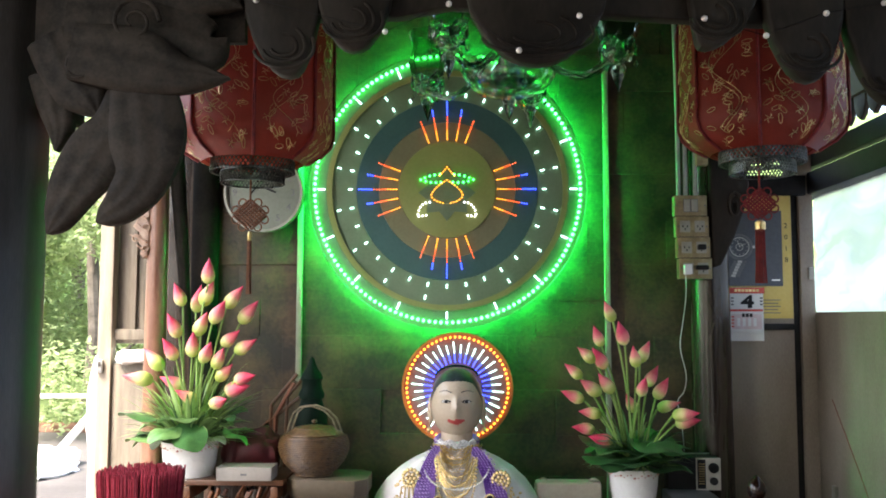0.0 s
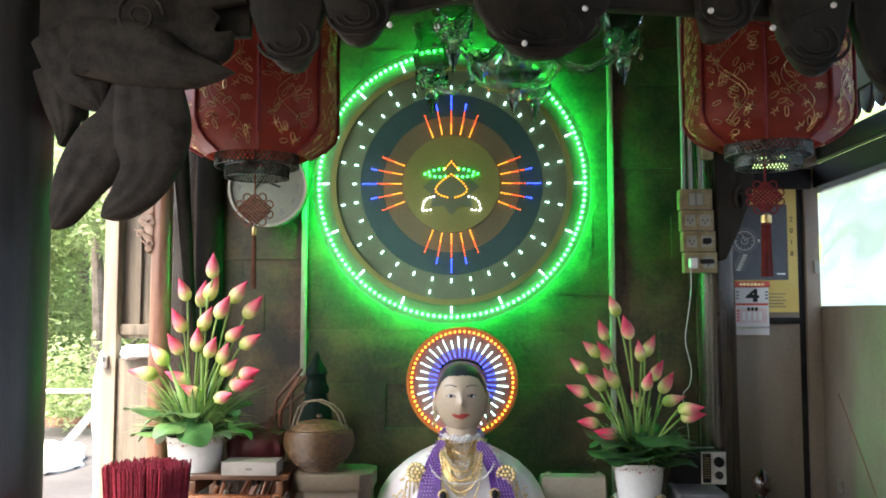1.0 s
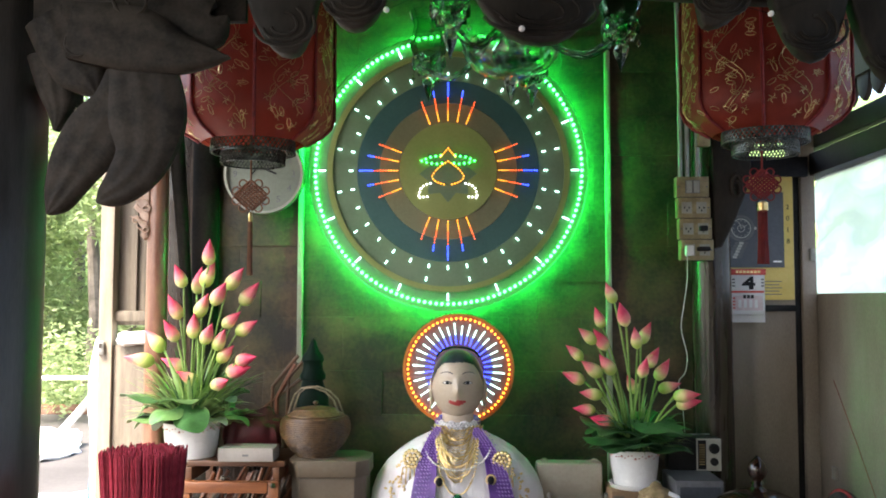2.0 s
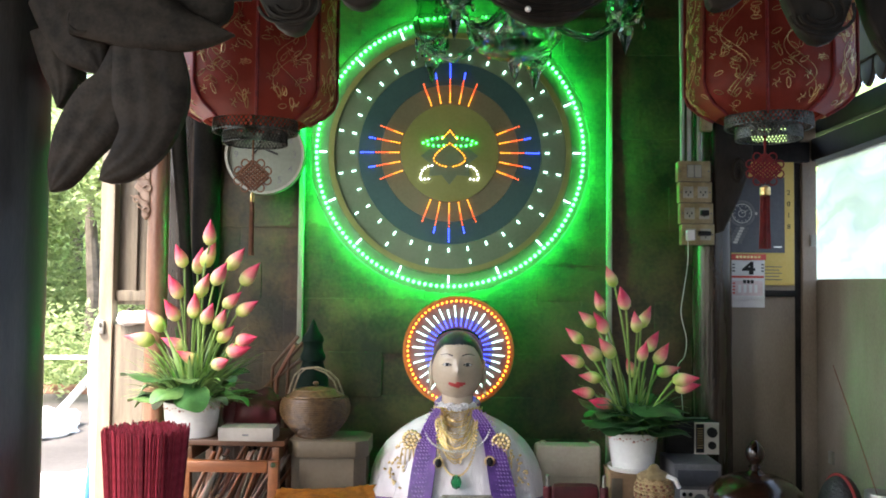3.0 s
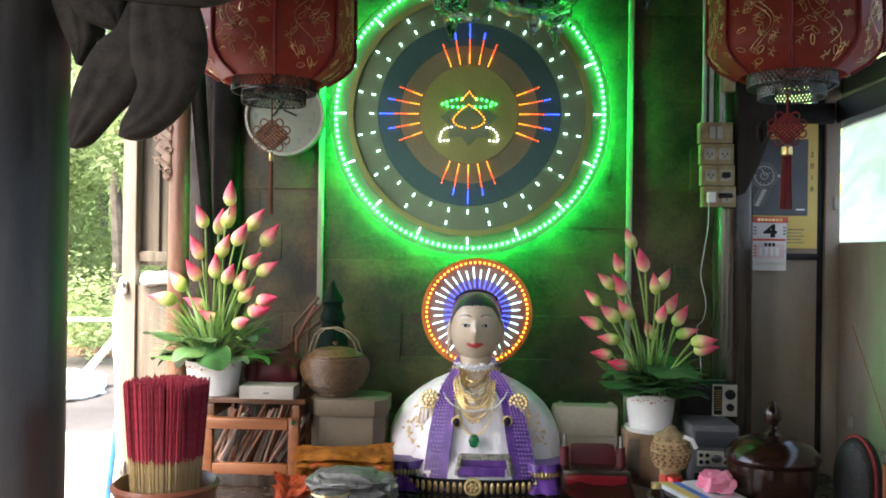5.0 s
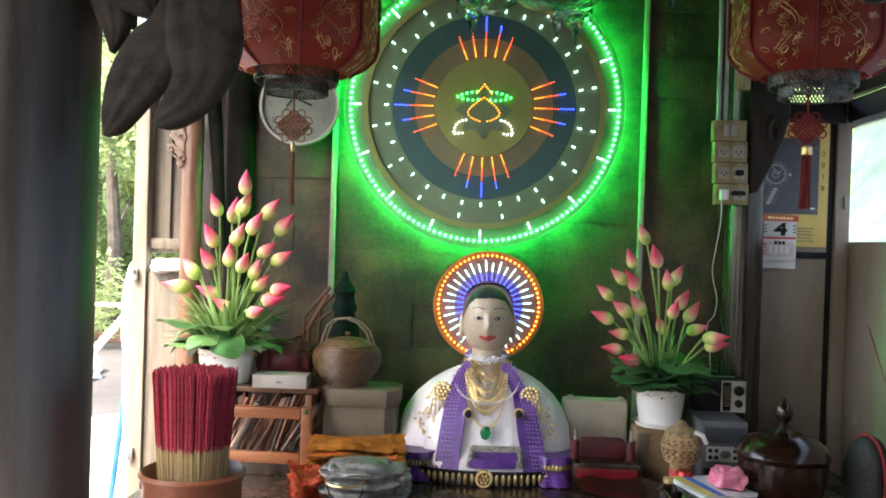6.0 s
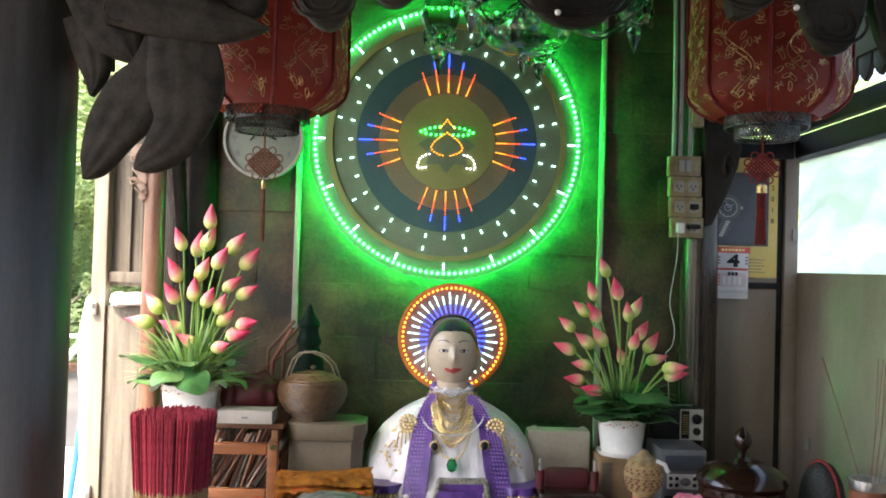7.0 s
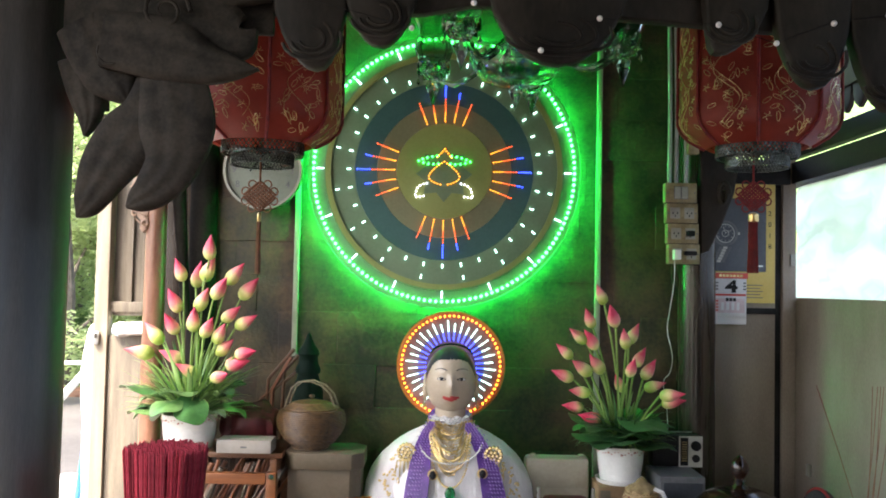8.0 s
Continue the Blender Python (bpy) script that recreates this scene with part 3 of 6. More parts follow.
ts = fixed("plastic_tarp", spread_sheet(), M_WHITE, "large wrinkled white plastic tarp spread in the yard", "tarp", "thing")
ts.location, ts.rotation_euler.z = (-3.05, 5.35, -0.128), 0.35
rnd = random.Random(8)
for i in range(9):
    sb = fixed("plastic_sheet", cloth_bundle(rnd.uniform(0.5, 1.1), rnd.uniform(0.4, 0.8), rnd.uniform(0.08, 0.2), i, 0.05), M_WHITE, "crumpled white plastic sheet lying in the yard", "plastic sheet", "thing")
    sb.location = (-3.4 - 1.5 * rnd.random() - i * 0.12, 6.0 + i * 0.42, -0.13)
    sb.rotation_euler.z = rnd.uniform(0, 3)

# ---- tables ----
alt = thing("altar_table", (0, 2.62, 0), "long dark wooden altar table against the wall", "table")
part("tabletop", boxed((0.0, 0, 0.70), (2.3, 1.04, 0.04), 0.006), M_PILLAR, alt)
part("apron", boxed((0, -0.47, 0.62), (2.2, 0.025, 0.10), 0.004), M_PILLAR, alt)
for x in (-1.08, 1.08):
    for y in (-0.46, 0.46):
        part("leg", boxed((x, y, 0.34), (0.07, 0.07, 0.68), 0.006), M_PILLAR, alt)
ft = thing("offering_table", (0, 1.66, 0), "narrow dark wooden offering table before the altar", "table")
part("tabletop", boxed((-0.06, 0, 0.84), (1.5, 0.42, 0.035), 0.006), M_PILLAR, ft)
for x in (-0.72, 0.60):
    for y in (-0.17, 0.17):
        part("leg", boxed((x, y, 0.41), (0.06, 0.06, 0.825), 0.006), M_PILLAR, ft)
# ---- the light wheel on the wall ----
def annulus(r0, r1, y0, y1, seg=96):
    bm = bmesh.new()
    prof = [(r0, y0), (r1, y0), (r1, y1), (r0, y1)]
    rings = [[bm.verts.new((r * math.cos(2 * math.pi * i / seg), y, r * math.sin(2 * math.pi * i / seg))) for i in range(seg)] for r, y in prof]
    for p, q in zip(rings, rings[1:] + rings[:1]):
        for i in range(seg):
            j = (i + 1) % seg
            bm.faces.new((p[i], p[j], q[j], q[i]))
    return bm


def plate(r, y0, y1, seg=72):
    bm = lathe([(0, -y1), (r, -y1), (r, -y0), (0, -y0)], seg)
    bmesh.ops.rotate(bm, cent=(0, 0, 0), matrix=Matrix.Rotation(radians(90), 3, "X"), verts=bm.verts)
    return bm


def led_mesh(name, material, r):
    bm = bmesh.new()
    ball(bm, (0, 0, 0), r, 1, (1, 0.8, 1))
    return mesh_of(name, bm, material)


G_LED = led_mesh("led_green", L_GREEN, 0.0068)
W_LED = led_mesh("led_white", L_WHITE, 0.0037)
B_LED = led_mesh("led_blue", L_BLUE, 0.0024)
R_LED = led_mesh("led_red", L_RED, 0.0022)
A_LED = led_mesh("led_amber", L_AMBER, 0.0042)
O_LED = led_mesh("led_gold", L_GOLD, 0.0025)
GS_LED = led_mesh("led_green_small", L_GREENS, 0.0046)
PW_LED = led_mesh("led_pure_white", glow("white_led", (0.85, 0.9, 1.0), 1.0), 0.0034)

wheel = thing("mandala_light", (-0.14, 3.085, 1.992), "large round wheel of coloured lights, lit, hung on the stone wall", "light")
part("backplate", annulus(0.45, 0.512, 0.03, 0.036), surf("milky_acrylic", (0.13, 0.19, 0.13), (0.19, 0.25, 0.18), 0.3, 5, 0.02), wheel, "milky acrylic plate")
# deep rim also keeps the added tube's light on the wall
part("edge_trim", annulus(0.513, 0.5155, 0.026, 0.052), surf("dark_olive_trim", (0.05, 0.06, 0.03), (0.08, 0.09, 0.05), 0.4, 8, 0.02), wheel, "thin olive edge trim")
part("outer_band", annulus(0.335, 0.449, 0.024, 0.04), M_GREYDISC, wheel, "smoky grey band, green glow put into its colour")
part("yellow_ring", annulus(0.424, 0.444, 0.014, 0.0235), M_DISCYEL, wheel, "olive yellow ring")
part("blue_band", annulus(0.252, 0.334, 0.024, 0.04), M_DISCBLUE, wheel, "dark blue band")
part("red_band", annulus(0.179, 0.251, 0.024, 0.04), M_DISCRED, wheel, "dull olive brown band")
part("centre", plate(0.178, 0.020, 0.04), M_DISCYEL, wheel, "olive yellow centre")
def petal_star():
    pts = []
    for i in range(16):
        a = math.pi * i / 8 + math.pi / 2
        r = 0.105 if i % 2 == 0 else 0.075
        pts.append((r * math.cos(a), r * math.sin(a) - 0.012))
    return slab(pts, 0.003, 0)
part("star", petal_star(), M_GREYDISC, wheel, "grey eight-pointed lotus print").location = (0, 0.0165, 0)
# added glowing tube, unseen behind the plate, greens the wall around it
part("added_glow_tube", tube([(0.499 * math.cos(2 * math.pi * i / 120), 0.058, 0.499 * math.sin(2 * math.pi * i / 120)) for i in range(120)], 0.006, 6, closed=True), L_WALL_GLOW, wheel, "added hidden tube giving the green glow on the wall")
for x in (-0.3, 0.3):
    part("mount", rectwall(x - 0.012, x + 0.012, 0.04, 0.135, -0.012, 0.012, 0.003), M_STEEL, wheel)
for i in range(144):
    a = 2 * math.pi * i / 144
    share("led", G_LED, wheel, pose(0.488 * math.cos(a), 0.018, 0.488 * math.sin(a)))


def spot(me, r, a, y=0.014):
    share("led", me, wheel, pose(r * math.cos(a), y, r * math.sin(a)))


for i in range(32):
    a = 2 * math.pi * i / 32
    off = min(i % 8, 8 - i % 8)
    for r in (0.352, 0.360):
        spot(W_LED, r, a)
    for k in range(2 if i % 2 else 4):
        spot(W_LED, 0.400 + 0.0085 * k if i % 2 else 0.452 + 0.007 * k, a, 0.010)
    if off <= 2:
        aa = math.pi / 2 * round(i / 8) + ((i + 4) % 8 - 4) * radians(10.6)
        for k in range(9):
            spot(R_LED if k > 3 else O_LED, 0.187 + 0.0102 * k, aa)
        for k in range({0: 6, 1: 3, 2: 0}[off]):
            spot(B_LED, 0.279 + 0.009 * k, aa)


def dotted(me, pts, step):
    acc = 0.0
    for p, q in zip(pts, pts[1:]):
        p, q = Vector(p), Vector(q)
        d = (q - p).length
        while acc < d:
            w = p.lerp(q, acc / d)
            share("led", me, wheel, pose(w.x, 0.013, w.y))
            acc += step
        acc -= d


def xz(p, q, r, n=8):
    return [(v.x, v.y) for v in bez((*p, 0), (*q, 0), (*r, 0), n)]


for sgn in (1, -1):
    dotted(O_LED, xz((0, 0.082), (sgn * 0.012, 0.066), (sgn * 0.032, 0.045)), 0.0105)
    dotted(O_LED, xz((0, 0.034), (sgn * 0.05, 0.004), (sgn * 0.058, -0.022)) + xz((sgn * 0.058, -0.022), (sgn * 0.056, -0.042), (sgn * 0.012, -0.052)), 0.0115)
    dotted(PW_LED, xz((sgn * 0.064, -0.048), (sgn * 0.09, -0.05), (sgn * 0.102, -0.072)) + [(sgn * 0.108, -0.1), (sgn * 0.07, -0.096)], 0.0135)
    dotted(GS_LED, xz((sgn * 0.022, 0.026), (sgn * 0.06, 0.02), (sgn * 0.098, 0.036)) + [(sgn * 0.06, 0.05), (sgn * 0.02, 0.056)], 0.019)

# slim white conduits on the wall
for x, z0 in ((-0.695, 1.285), (0.455, 0.75)):
    c = tagged(part("conduit", rectwall(-0.0105, 0.0105, 0, 0.014, 0, 2.72 - z0, 0.003), M_ROD), "slim white plastic conduit running up the stone wall", "conduit", "conduits on the wall")
    c.location = (x, 3.178, z0)


# ---- round wall clock ----
ck = thing("wall_clock", (-0.812, 3.07, 1.977), "round wall clock with pale face and thin pale rim", "clock")
part("body", plate(0.130, 0.031, 0.118), M_BLACK, ck, "dark clock body")
part("face", plate(0.136, 0.012, 0.03), surf("pale_green_grey_dial", (0.13, 0.15, 0.11), (0.19, 0.21, 0.16), 0.4, 5, 0.02), ck)
part("rim", annulus(0.136, 0.145, -0.004, 0.03), M_ROD, ck, "thin pale rim")
for i in range(12):
    a = radians(90 - 30 * (i + 1))
    writing(str(i + 1), 0.034, M_GREYPL, ck, (0.107 * math.cos(a), 0.0105, 0.107 * math.sin(a)), name="numeral")
part("hour_hand", boxed((0.02, 0.009, 0.012), (0.055, 0.002, 0.007), 0, Matrix.Rotation(0.4, 3, "Y")), M_BLACK, ck)
part("minute_hand", boxed((-0.02, 0.006, 0.03), (0.09, 0.002, 0.005), 0, Matrix.Rotation(-0.9, 3, "Y")), M_BLACK, ck)


# ---- lanterns ----
def lantern(loc, rot, label):
    t = thing("lantern", loc, label, "lantern", "red palace lanterns")
    t.rotation_euler.z = rot
    R, H = 0.215, 0.46

    def prof(u):
        z = u * H
        k = 1.0
        if u < 0.17:
            k = 0.64 + 0.36 * math.sin(math.pi / 2 * u / 0.17) ** 0.8
        elif u > 0.78:
            k = 0.62 + 0.38 * math.sin(math.pi / 2 * (1 - u) / 0.22)
        return R * k, z

    n = 8
    for i in range(n):
        bm = bmesh.new()
        grid = []
        for j in range(19):
            r, z = prof(j / 18)
            row = []
            for k in range(7):
                f = k / 6
                a = 2 * math.pi * (i + f) / n
                bulge = math.cos(math.pi / n) / math.cos((f - 0.5) * 2 * math.pi / n)
                rr = r * (0.55 * bulge + 0.45) * (1 + 0.012 * math.sin(math.pi * f))
                row.append(bm.verts.new((rr * math.cos(a), rr * math.sin(a), z)))
            grid.append(row)
        for p, q in zip(grid, grid[1:]):
            for k in range(6):
                bm.faces.new((p[k], p[k + 1], q[k + 1], q[k]))
        pan = part("panel", bm, M_RED, t)
        # stitched vines and flowers
        rnd = random.Random(i)
        bm = bmesh.new()

        def on(f, u, lift=0.003):
            r, z = prof(u)
            a = 2 * math.pi * (i + f) / n
            bulge = math.cos(math.pi / n) / math.cos((f - 0.5) * 2 * math.pi / n)
            rr = r * (0.55 * bulge + 0.45) * (1 + 0.012 * math.sin(math.pi * f)) + lift
            return Vector((rr * math.cos(a), rr * math.sin(a), z))

        tube([on(0.5 + 0.22 * math.sin(u * 17 + i), u) for u in [0.1 + 0.02 * s for s in range(40)]], 0.0008, 4, bm)
        tube([on(0.5 - 0.27 * math.sin(u * 13 + 2 * i), u) for u in [0.08 + 0.02 * s for s in range(42)]], 0.0007, 4, bm)
        for s in range(62):
            f, u = rnd.uniform(0.12, 0.88), 0.04 + 0.0148 * s + rnd.uniform(-0.02, 0.02)
            if s % 3 == 0:
                for pe in range(5):
                    b = 1.257 * pe
                    tube([on(f + 0.075 * math.cos(b) * w + 0.03 * math.sin(w * 3.1) * math.sin(b), u + 0.026 * math.sin(b) * w) for w in (0.1, 0.5, 0.9)], 0.0009, 4, bm)
            else:
                b = rnd.uniform(0, 3.1)
                loop = [on(f + 0.08 * math.cos(b) * math.cos(w) - 0.03 * math.sin(b) * math.sin(w), u + 0.027 * math.sin(b) * math.cos(w) + 0.011 * math.cos(b) * math.sin(w)) for w in [0.7 * q for q in range(9)]]
                tube(loop, 0.0008, 4, bm, closed=True)
        part("embroidery", bm, M_GOLD, pan, "gold thread vines and blossoms")
        bm = tube([on(0.0, j / 18, 0.004) for j in range(19)], 0.0045, 6)
        part("rib", bm, M_KNOT, t)
    for name, r, z0, z1 in (("upper_collar", 0.112, -0.026, 0.006), ("lower_collar", 0.085, -0.056, -0.026)):
        bm = annulus(r - 0.004, r, 0, 0.004, 40)
        bmesh.ops.rotate(bm, cent=(0, 0, 0), matrix=Matrix.Rotation(radians(90), 3, "X"), verts=bm.verts)
        bmesh.ops.translate(bm, vec=(0, 0, z0), verts=bm.verts)
        q = annulus(r - 0.004, r, 0, 0.004, 40)
        bmesh.ops.rotate(q, cent=(0, 0, 0), matrix=Matrix.Rotation(radians(90), 3, "X"), verts=q.verts)
        bmesh.ops.translate(q, vec=(0, 0, z1), verts=q.verts)
        tmp = bpy.data.meshes.new("tmp")
        q.to_mesh(tmp)
        q.free()
        bm.from_mesh(tmp)
        bpy.data.meshes.remove(tmp)
        seg = 56
        for i in range(seg):
            for sg in (1, -1):
                a0, a1 = 2 * math.pi * i / seg, 2 * math.pi * (i + 2 * sg) / seg
                tube([(r * math.cos(a0 + (a1 - a0) * w), r * math.sin(a0 + (a1 - a0) * w), z0 + (z1 - z0) * w) for w in (0, 0.5, 1)], 0.0022, 4, bm)
        part(name, bm, M_SILVER, t, "silver filigree collar")
    part("cap", lathe([(0.0, 0.0), (0.13, 0.0), (0.125, 0.03), (0.09, 0.05), (0, 0.05)], 24, (0, 0, H)), M_DARK, t)
    part("cord", tube([(0, 0, H + 0.04), (0, 0, 2.76 - loc[2])], 0.006, 6), M_KNOT, t)
    return t


lantern((-0.650, 2.27, 1.940), 0.25, "red silk palace lantern with gold embroidery, hanging by a clock")
lantern((0.735, 2.30, 1.967), 0.44, "red silk palace lantern with gold embroidery, hanging near the pillar")


def knot_tassel(loc, label, top, mat=None, thick=1.0):
    """A woven diamond knot with loops and a tassel below."""
    mat = mat or M_KNOT
    t = thing("knot_tassel", loc, label, "tassel", "knotted cords under the lanterns")
    for k in range(-4, 5):
        s = 0.0085 * k
        for sg in (1, -1):
            part("cord_strand", tube([(0.7 * sg * (s - 0.03), 0.002 * sg * (k % 2), 0.63 * (s + 0.03)), (0.7 * sg * (s + 0.03), -0.002 * sg * (k % 2), 0.63 * (s - 0.03))], 0.0031, 6), mat, t)
    for a in (20, 60, 120, 160, 200, 240, 300, 340):
        c = Vector((0.042 * math.cos(radians(a)), 0, 0.038 * math.sin(radians(a))))
        part("cord_loop", tube([c + Vector((0.011 * math.cos(w), 0, 0.011 * math.sin(w))) for w in [0.7 * q for q in range(9)]], 0.0022, 5, closed=True), mat, t)
    part("hanging_cord", tube([(0, 0, 0.03), (0, 0, top - loc[2])], 0.003, 6), mat, t)
    part("bead", lathe([(0.006 * thick, -0.075), (0.014 * thick, -0.07), (0.014 * thick, -0.05), (0.006 * thick, -0.045)], 14), M_GOLD, t)
    bm = bmesh.new()
    for i in range(26):
        a = i * 2.4
        r = 0.013 * thick * math.sqrt(i / 26)
        tube([(r * math.cos(a), r * math.sin(a), -0.07), (r * 1.1 * math.cos(a), r * 1.1 * math.sin(a), -0.16), (r * 1.3 * math.cos(a), r * 1.3 * math.sin(a), -0.215)], 0.0016, 4, bm)
    part("tassel", bm, mat, t)


M_KNOTBR = surf("faded_orange_cord", (0.13, 0.045, 0.02), (0.20, 0.08, 0.035), 0.7, 60, 0.4)
knot_tassel((-0.655, 2.27, 1.80), "faded orange knotted cord with tassel under a lantern", 2.45, M_KNOTBR, 0.4)
knot_tassel((0.725, 2.30, 1.832), "red knotted cord with tassel under a lantern", 2.45)


# ---- carved valance with small bulbs ----
def lobe(xc, w, zb, zt, skew=0.0, n=14):
    out = [(xc - w / 2, zt)]
    for i in range(n + 1):
        a = math.pi * i / n
        out.append((xc - w / 2 * math.cos(a) * (1 + 0.04 * math.sin(5 * a)) + skew * math.sin(a) ** 3 * w, zb + (zt - zb) * (1 - math.sin(a) ** 0.7)))
    out.append((xc + w / 2, zt))
    return out


val = thing("carved_valance", (0, 1.58, 0), "dark carved timber valance with scalloped cloud lobes", "valance")
part("board", slab([(-0.82, 2.10), (-0.2, 2.11), (-0.1, 2.13), (0.5, 2.09), (1.25, 2.08), (1.25, 2.5), (-0.82, 2.5)], 0.035, 0.005, 0.02), M_DARK, val)
for xc, w, zb, sk in ((-0.425, 0.15, 1.985, 0.1), (-0.285, 0.15, 2.035, 0), (0.068, 0.275, 2.006, 0), (0.425, 0.135, 2.035, -0.25), (0.575, 0.155, 1.97, 0.05), (0.725, 0.155, 1.925, 0.1), (0.9, 0.2, 1.95, 0)):
    lb = part("lobe", slab(lobe(xc, w, zb, 2.24, sk), 0.04, 0.008, -0.01), M_DARK, val)
    for k, rr in enumerate((0.78, 0.55, 0.33)):
        part("carved_scroll", tube([(xc + sk * 0.5 * w + w / 2 * rr * math.cos(a), -0.012, zb + 0.055 + 0.05 * rr * math.sin(a) * (1 if math.sin(a) < 0 else 1.6)) for a in [3.3 + 0.33 * q for q in range(11 + 2 * k)]], 0.0036, 6), M_DARK, lb)
bulbs = thing("bulb_string", (0, 1.555, 2.03), "string of small round white bulbs, unlit, along the valance", "bulb string")
blb = [(-0.47, 0.099), (-0.222, 0.035), (-0.101, 0.088), (0.032, -0.003), (0.146, 0.063), (0.38, 0.056), (0.494, 0.022), (0.607, 0.064), (0.715, 0.083)]
part("wire", tube([(x, 0.010, z + 0.004) for x, z in blb], 0.0008, 5), M_BLACK, bulbs)
for x, z in blb:
    bm = bmesh.new()
    ball(bm, (x, 0, z), 0.006, 2)
    part("bulb", bm, M_WHITE, bulbs)


# ---- carved scrollwork beside the near post ----
def acanthus(rows, y0, depth, grooves=3):
    """A thick carved leaf, domed towards the viewer: rows of (x, z, width) along its middle."""
    mid = []
    n = len(rows)
    for i in range(n - 1):
        a, b, c, d = rows[max(0, i - 1)], rows[i], rows[i + 1], rows[min(n - 1, i + 2)]
        for k in range(5):
            u = k / 5
            mid.append([0.5 * (2 * b[m] + (c[m] - a[m]) * u + (2 * a[m] - 5 * b[m] + 4 * c[m] - d[m]) * u * u + (3 * b[m] - a[m] - 3 * c[m] + d[m]) * u ** 3) for m in range(3)])
    mid.append(list(rows[-1]))
    bm = bmesh.new()
    front, back = [], []
    across = 18
    for i, (x, z, w) in enumerate(mid):
        x0, z0, _ = mid[max(0, i - 1)]
        x1, z1, _ = mid[min(len(mid) - 1, i + 1)]
        d = Vector((x1 - x0, 0, z1 - z0)).normalized()
        side = Vector((-d.z, 0, d.x))
        w = max(w, 0.003)
        f, b = [], []
        for j in range(across + 1):
            u = 2 * j / across - 1
            dome = depth * min(1, w / 0.06) * (1 - abs(u) ** 2.6) ** 0.6
            cut = 0.0013 * min(1, w / 0.07) * math.cos(grooves * math.pi * u + 0.9 * math.sin(i * 0.3))
            p = Vector((x, 0, z)) + side * (u * w / 2)
            f.append(bm.verts.new(p + Vector((0, y0 - dome - cut * (1 - u * u), 0))))
            b.append(bm.verts.new(p + Vector((0, y0 + 0.018, 0))))
        front.append(f)
        back.append(b)
    for p, q, r, s in zip(front, front[1:], back, back[1:]):
        for j in range(across):
            bm.faces.new((p[j], p[j + 1], q[j + 1], q[j]))
            bm.faces.new((r[j], s[j], s[j + 1], r[j + 1]))
        bm.faces.new((p[0], q[0], s[0], r[0]))
        bm.faces.new((p[-1], r[-1], s[-1], q[-1]))
    for f, b in ((front[0], back[0]), (front[-1], back[-1])):
        for j in range(across):
            bm.faces.new((f[j], f[j + 1], b[j + 1], b[j]))
    return bm


cv = thing("carved_scrollwork", (0, 1.56, 0), "heavy dark carved timber scrollwork fixed beside the post", "carving")
for rows, y0 in (
    (((-0.71, 2.03, 0.09), (-0.685, 1.94, 0.13), (-0.676, 1.86, 0.145), (-0.684, 1.79, 0.105), (-0.718, 1.74, 0.076), (-0.750, 1.714, 0.044), (-0.767, 1.703, 0.006)), 0.0),
    (((-0.71, 1.95, 0.10), (-0.738, 1.885, 0.105), (-0.776, 1.838, 0.122), (-0.814, 1.785, 0.104), (-0.838, 1.735, 0.074), (-0.853, 1.703, 0.048), (-0.868, 1.682, 0.004)), 0.014),
    (((-0.82, 2.03, 0.11), (-0.70, 2.012, 0.125), (-0.62, 1.985, 0.082), (-0.56, 1.978, 0.042), (-0.518, 1.977, 0.0)), -0.012),
    (((-0.84, 2.12, 0.12), (-0.72, 2.105, 0.155), (-0.61, 2.062, 0.125), (-0.56, 2.038, 0.08), (-0.528, 2.062, 0.0)), 0.012),
    (((-0.88, 2.07, 0.10), (-0.845, 2.01, 0.11), (-0.806, 1.955, 0.10), (-0.775, 1.905, 0.0)), 0.02),
    (((-0.88, 2.0, 0.09), (-0.868, 1.94, 0.075), (-0.860, 1.89, 0.05), (-0.866, 1.845, 0.004)), 0.03),
    (((-0.86, 2.25, 0.16), (-0.72, 2.22, 0.17), (-0.58, 2.16, 0.12), (-0.50, 2.12, 0.0)), 0.008),
):
    part("frond", acanthus(rows, y0, 0.010), M_CARVE, cv)
for x, z, r in ((-0.70, 2.085, 0.05), (-0.80, 2.0, 0.035)):
    part("carved_scroll", tube([(x + r * (1 - a / 13) * math.cos(a), -0.016, z + r * (1 - a / 13) * math.sin(a)) for a in [0.45 * q for q in range(24)]], 0.005, 7, taper=0.5), M_CARVE, cv)
part("plank", rectwall(-0.92, -0.5, 0.04, 0.06, 2.06, 2.5, 0.004), M_CARVE, cv)
# stands for a sunlit bracket face; the sunlight is put into its colour
part("peg", boxed((-0.888, 0.15, 1.895), (0.055, 0.05, 0.045), 0.006, Matrix.Rotation(0.5, 3, "Y")), surf("sunlit_peg", (0.50, 0.42, 0.36), (0.66, 0.57, 0.50), 0.5, 20, 0.2), cv, "pale wooden peg, sunlight put into its colour")
part("tie", boxed((-0.875, 0.09, 1.93), (0.03, 0.11, 0.03), 0.004), M_CARVE, cv)


# ---- crystal chandelier ----
ch = thing("chandelier", (0.05, 2.3, 2.067), "small cut-glass chandelier with curved arms and drops", "chandelier")
part("stem", lathe([(0.0, 0.075), (0.035, 0.085), (0.05, 0.13), (0.03, 0.16), (0.018, 0.2), (0.03, 0.25), (0.012, 0.3), (0.012, 0.69)], 20), M_CRYSTAL, ch)
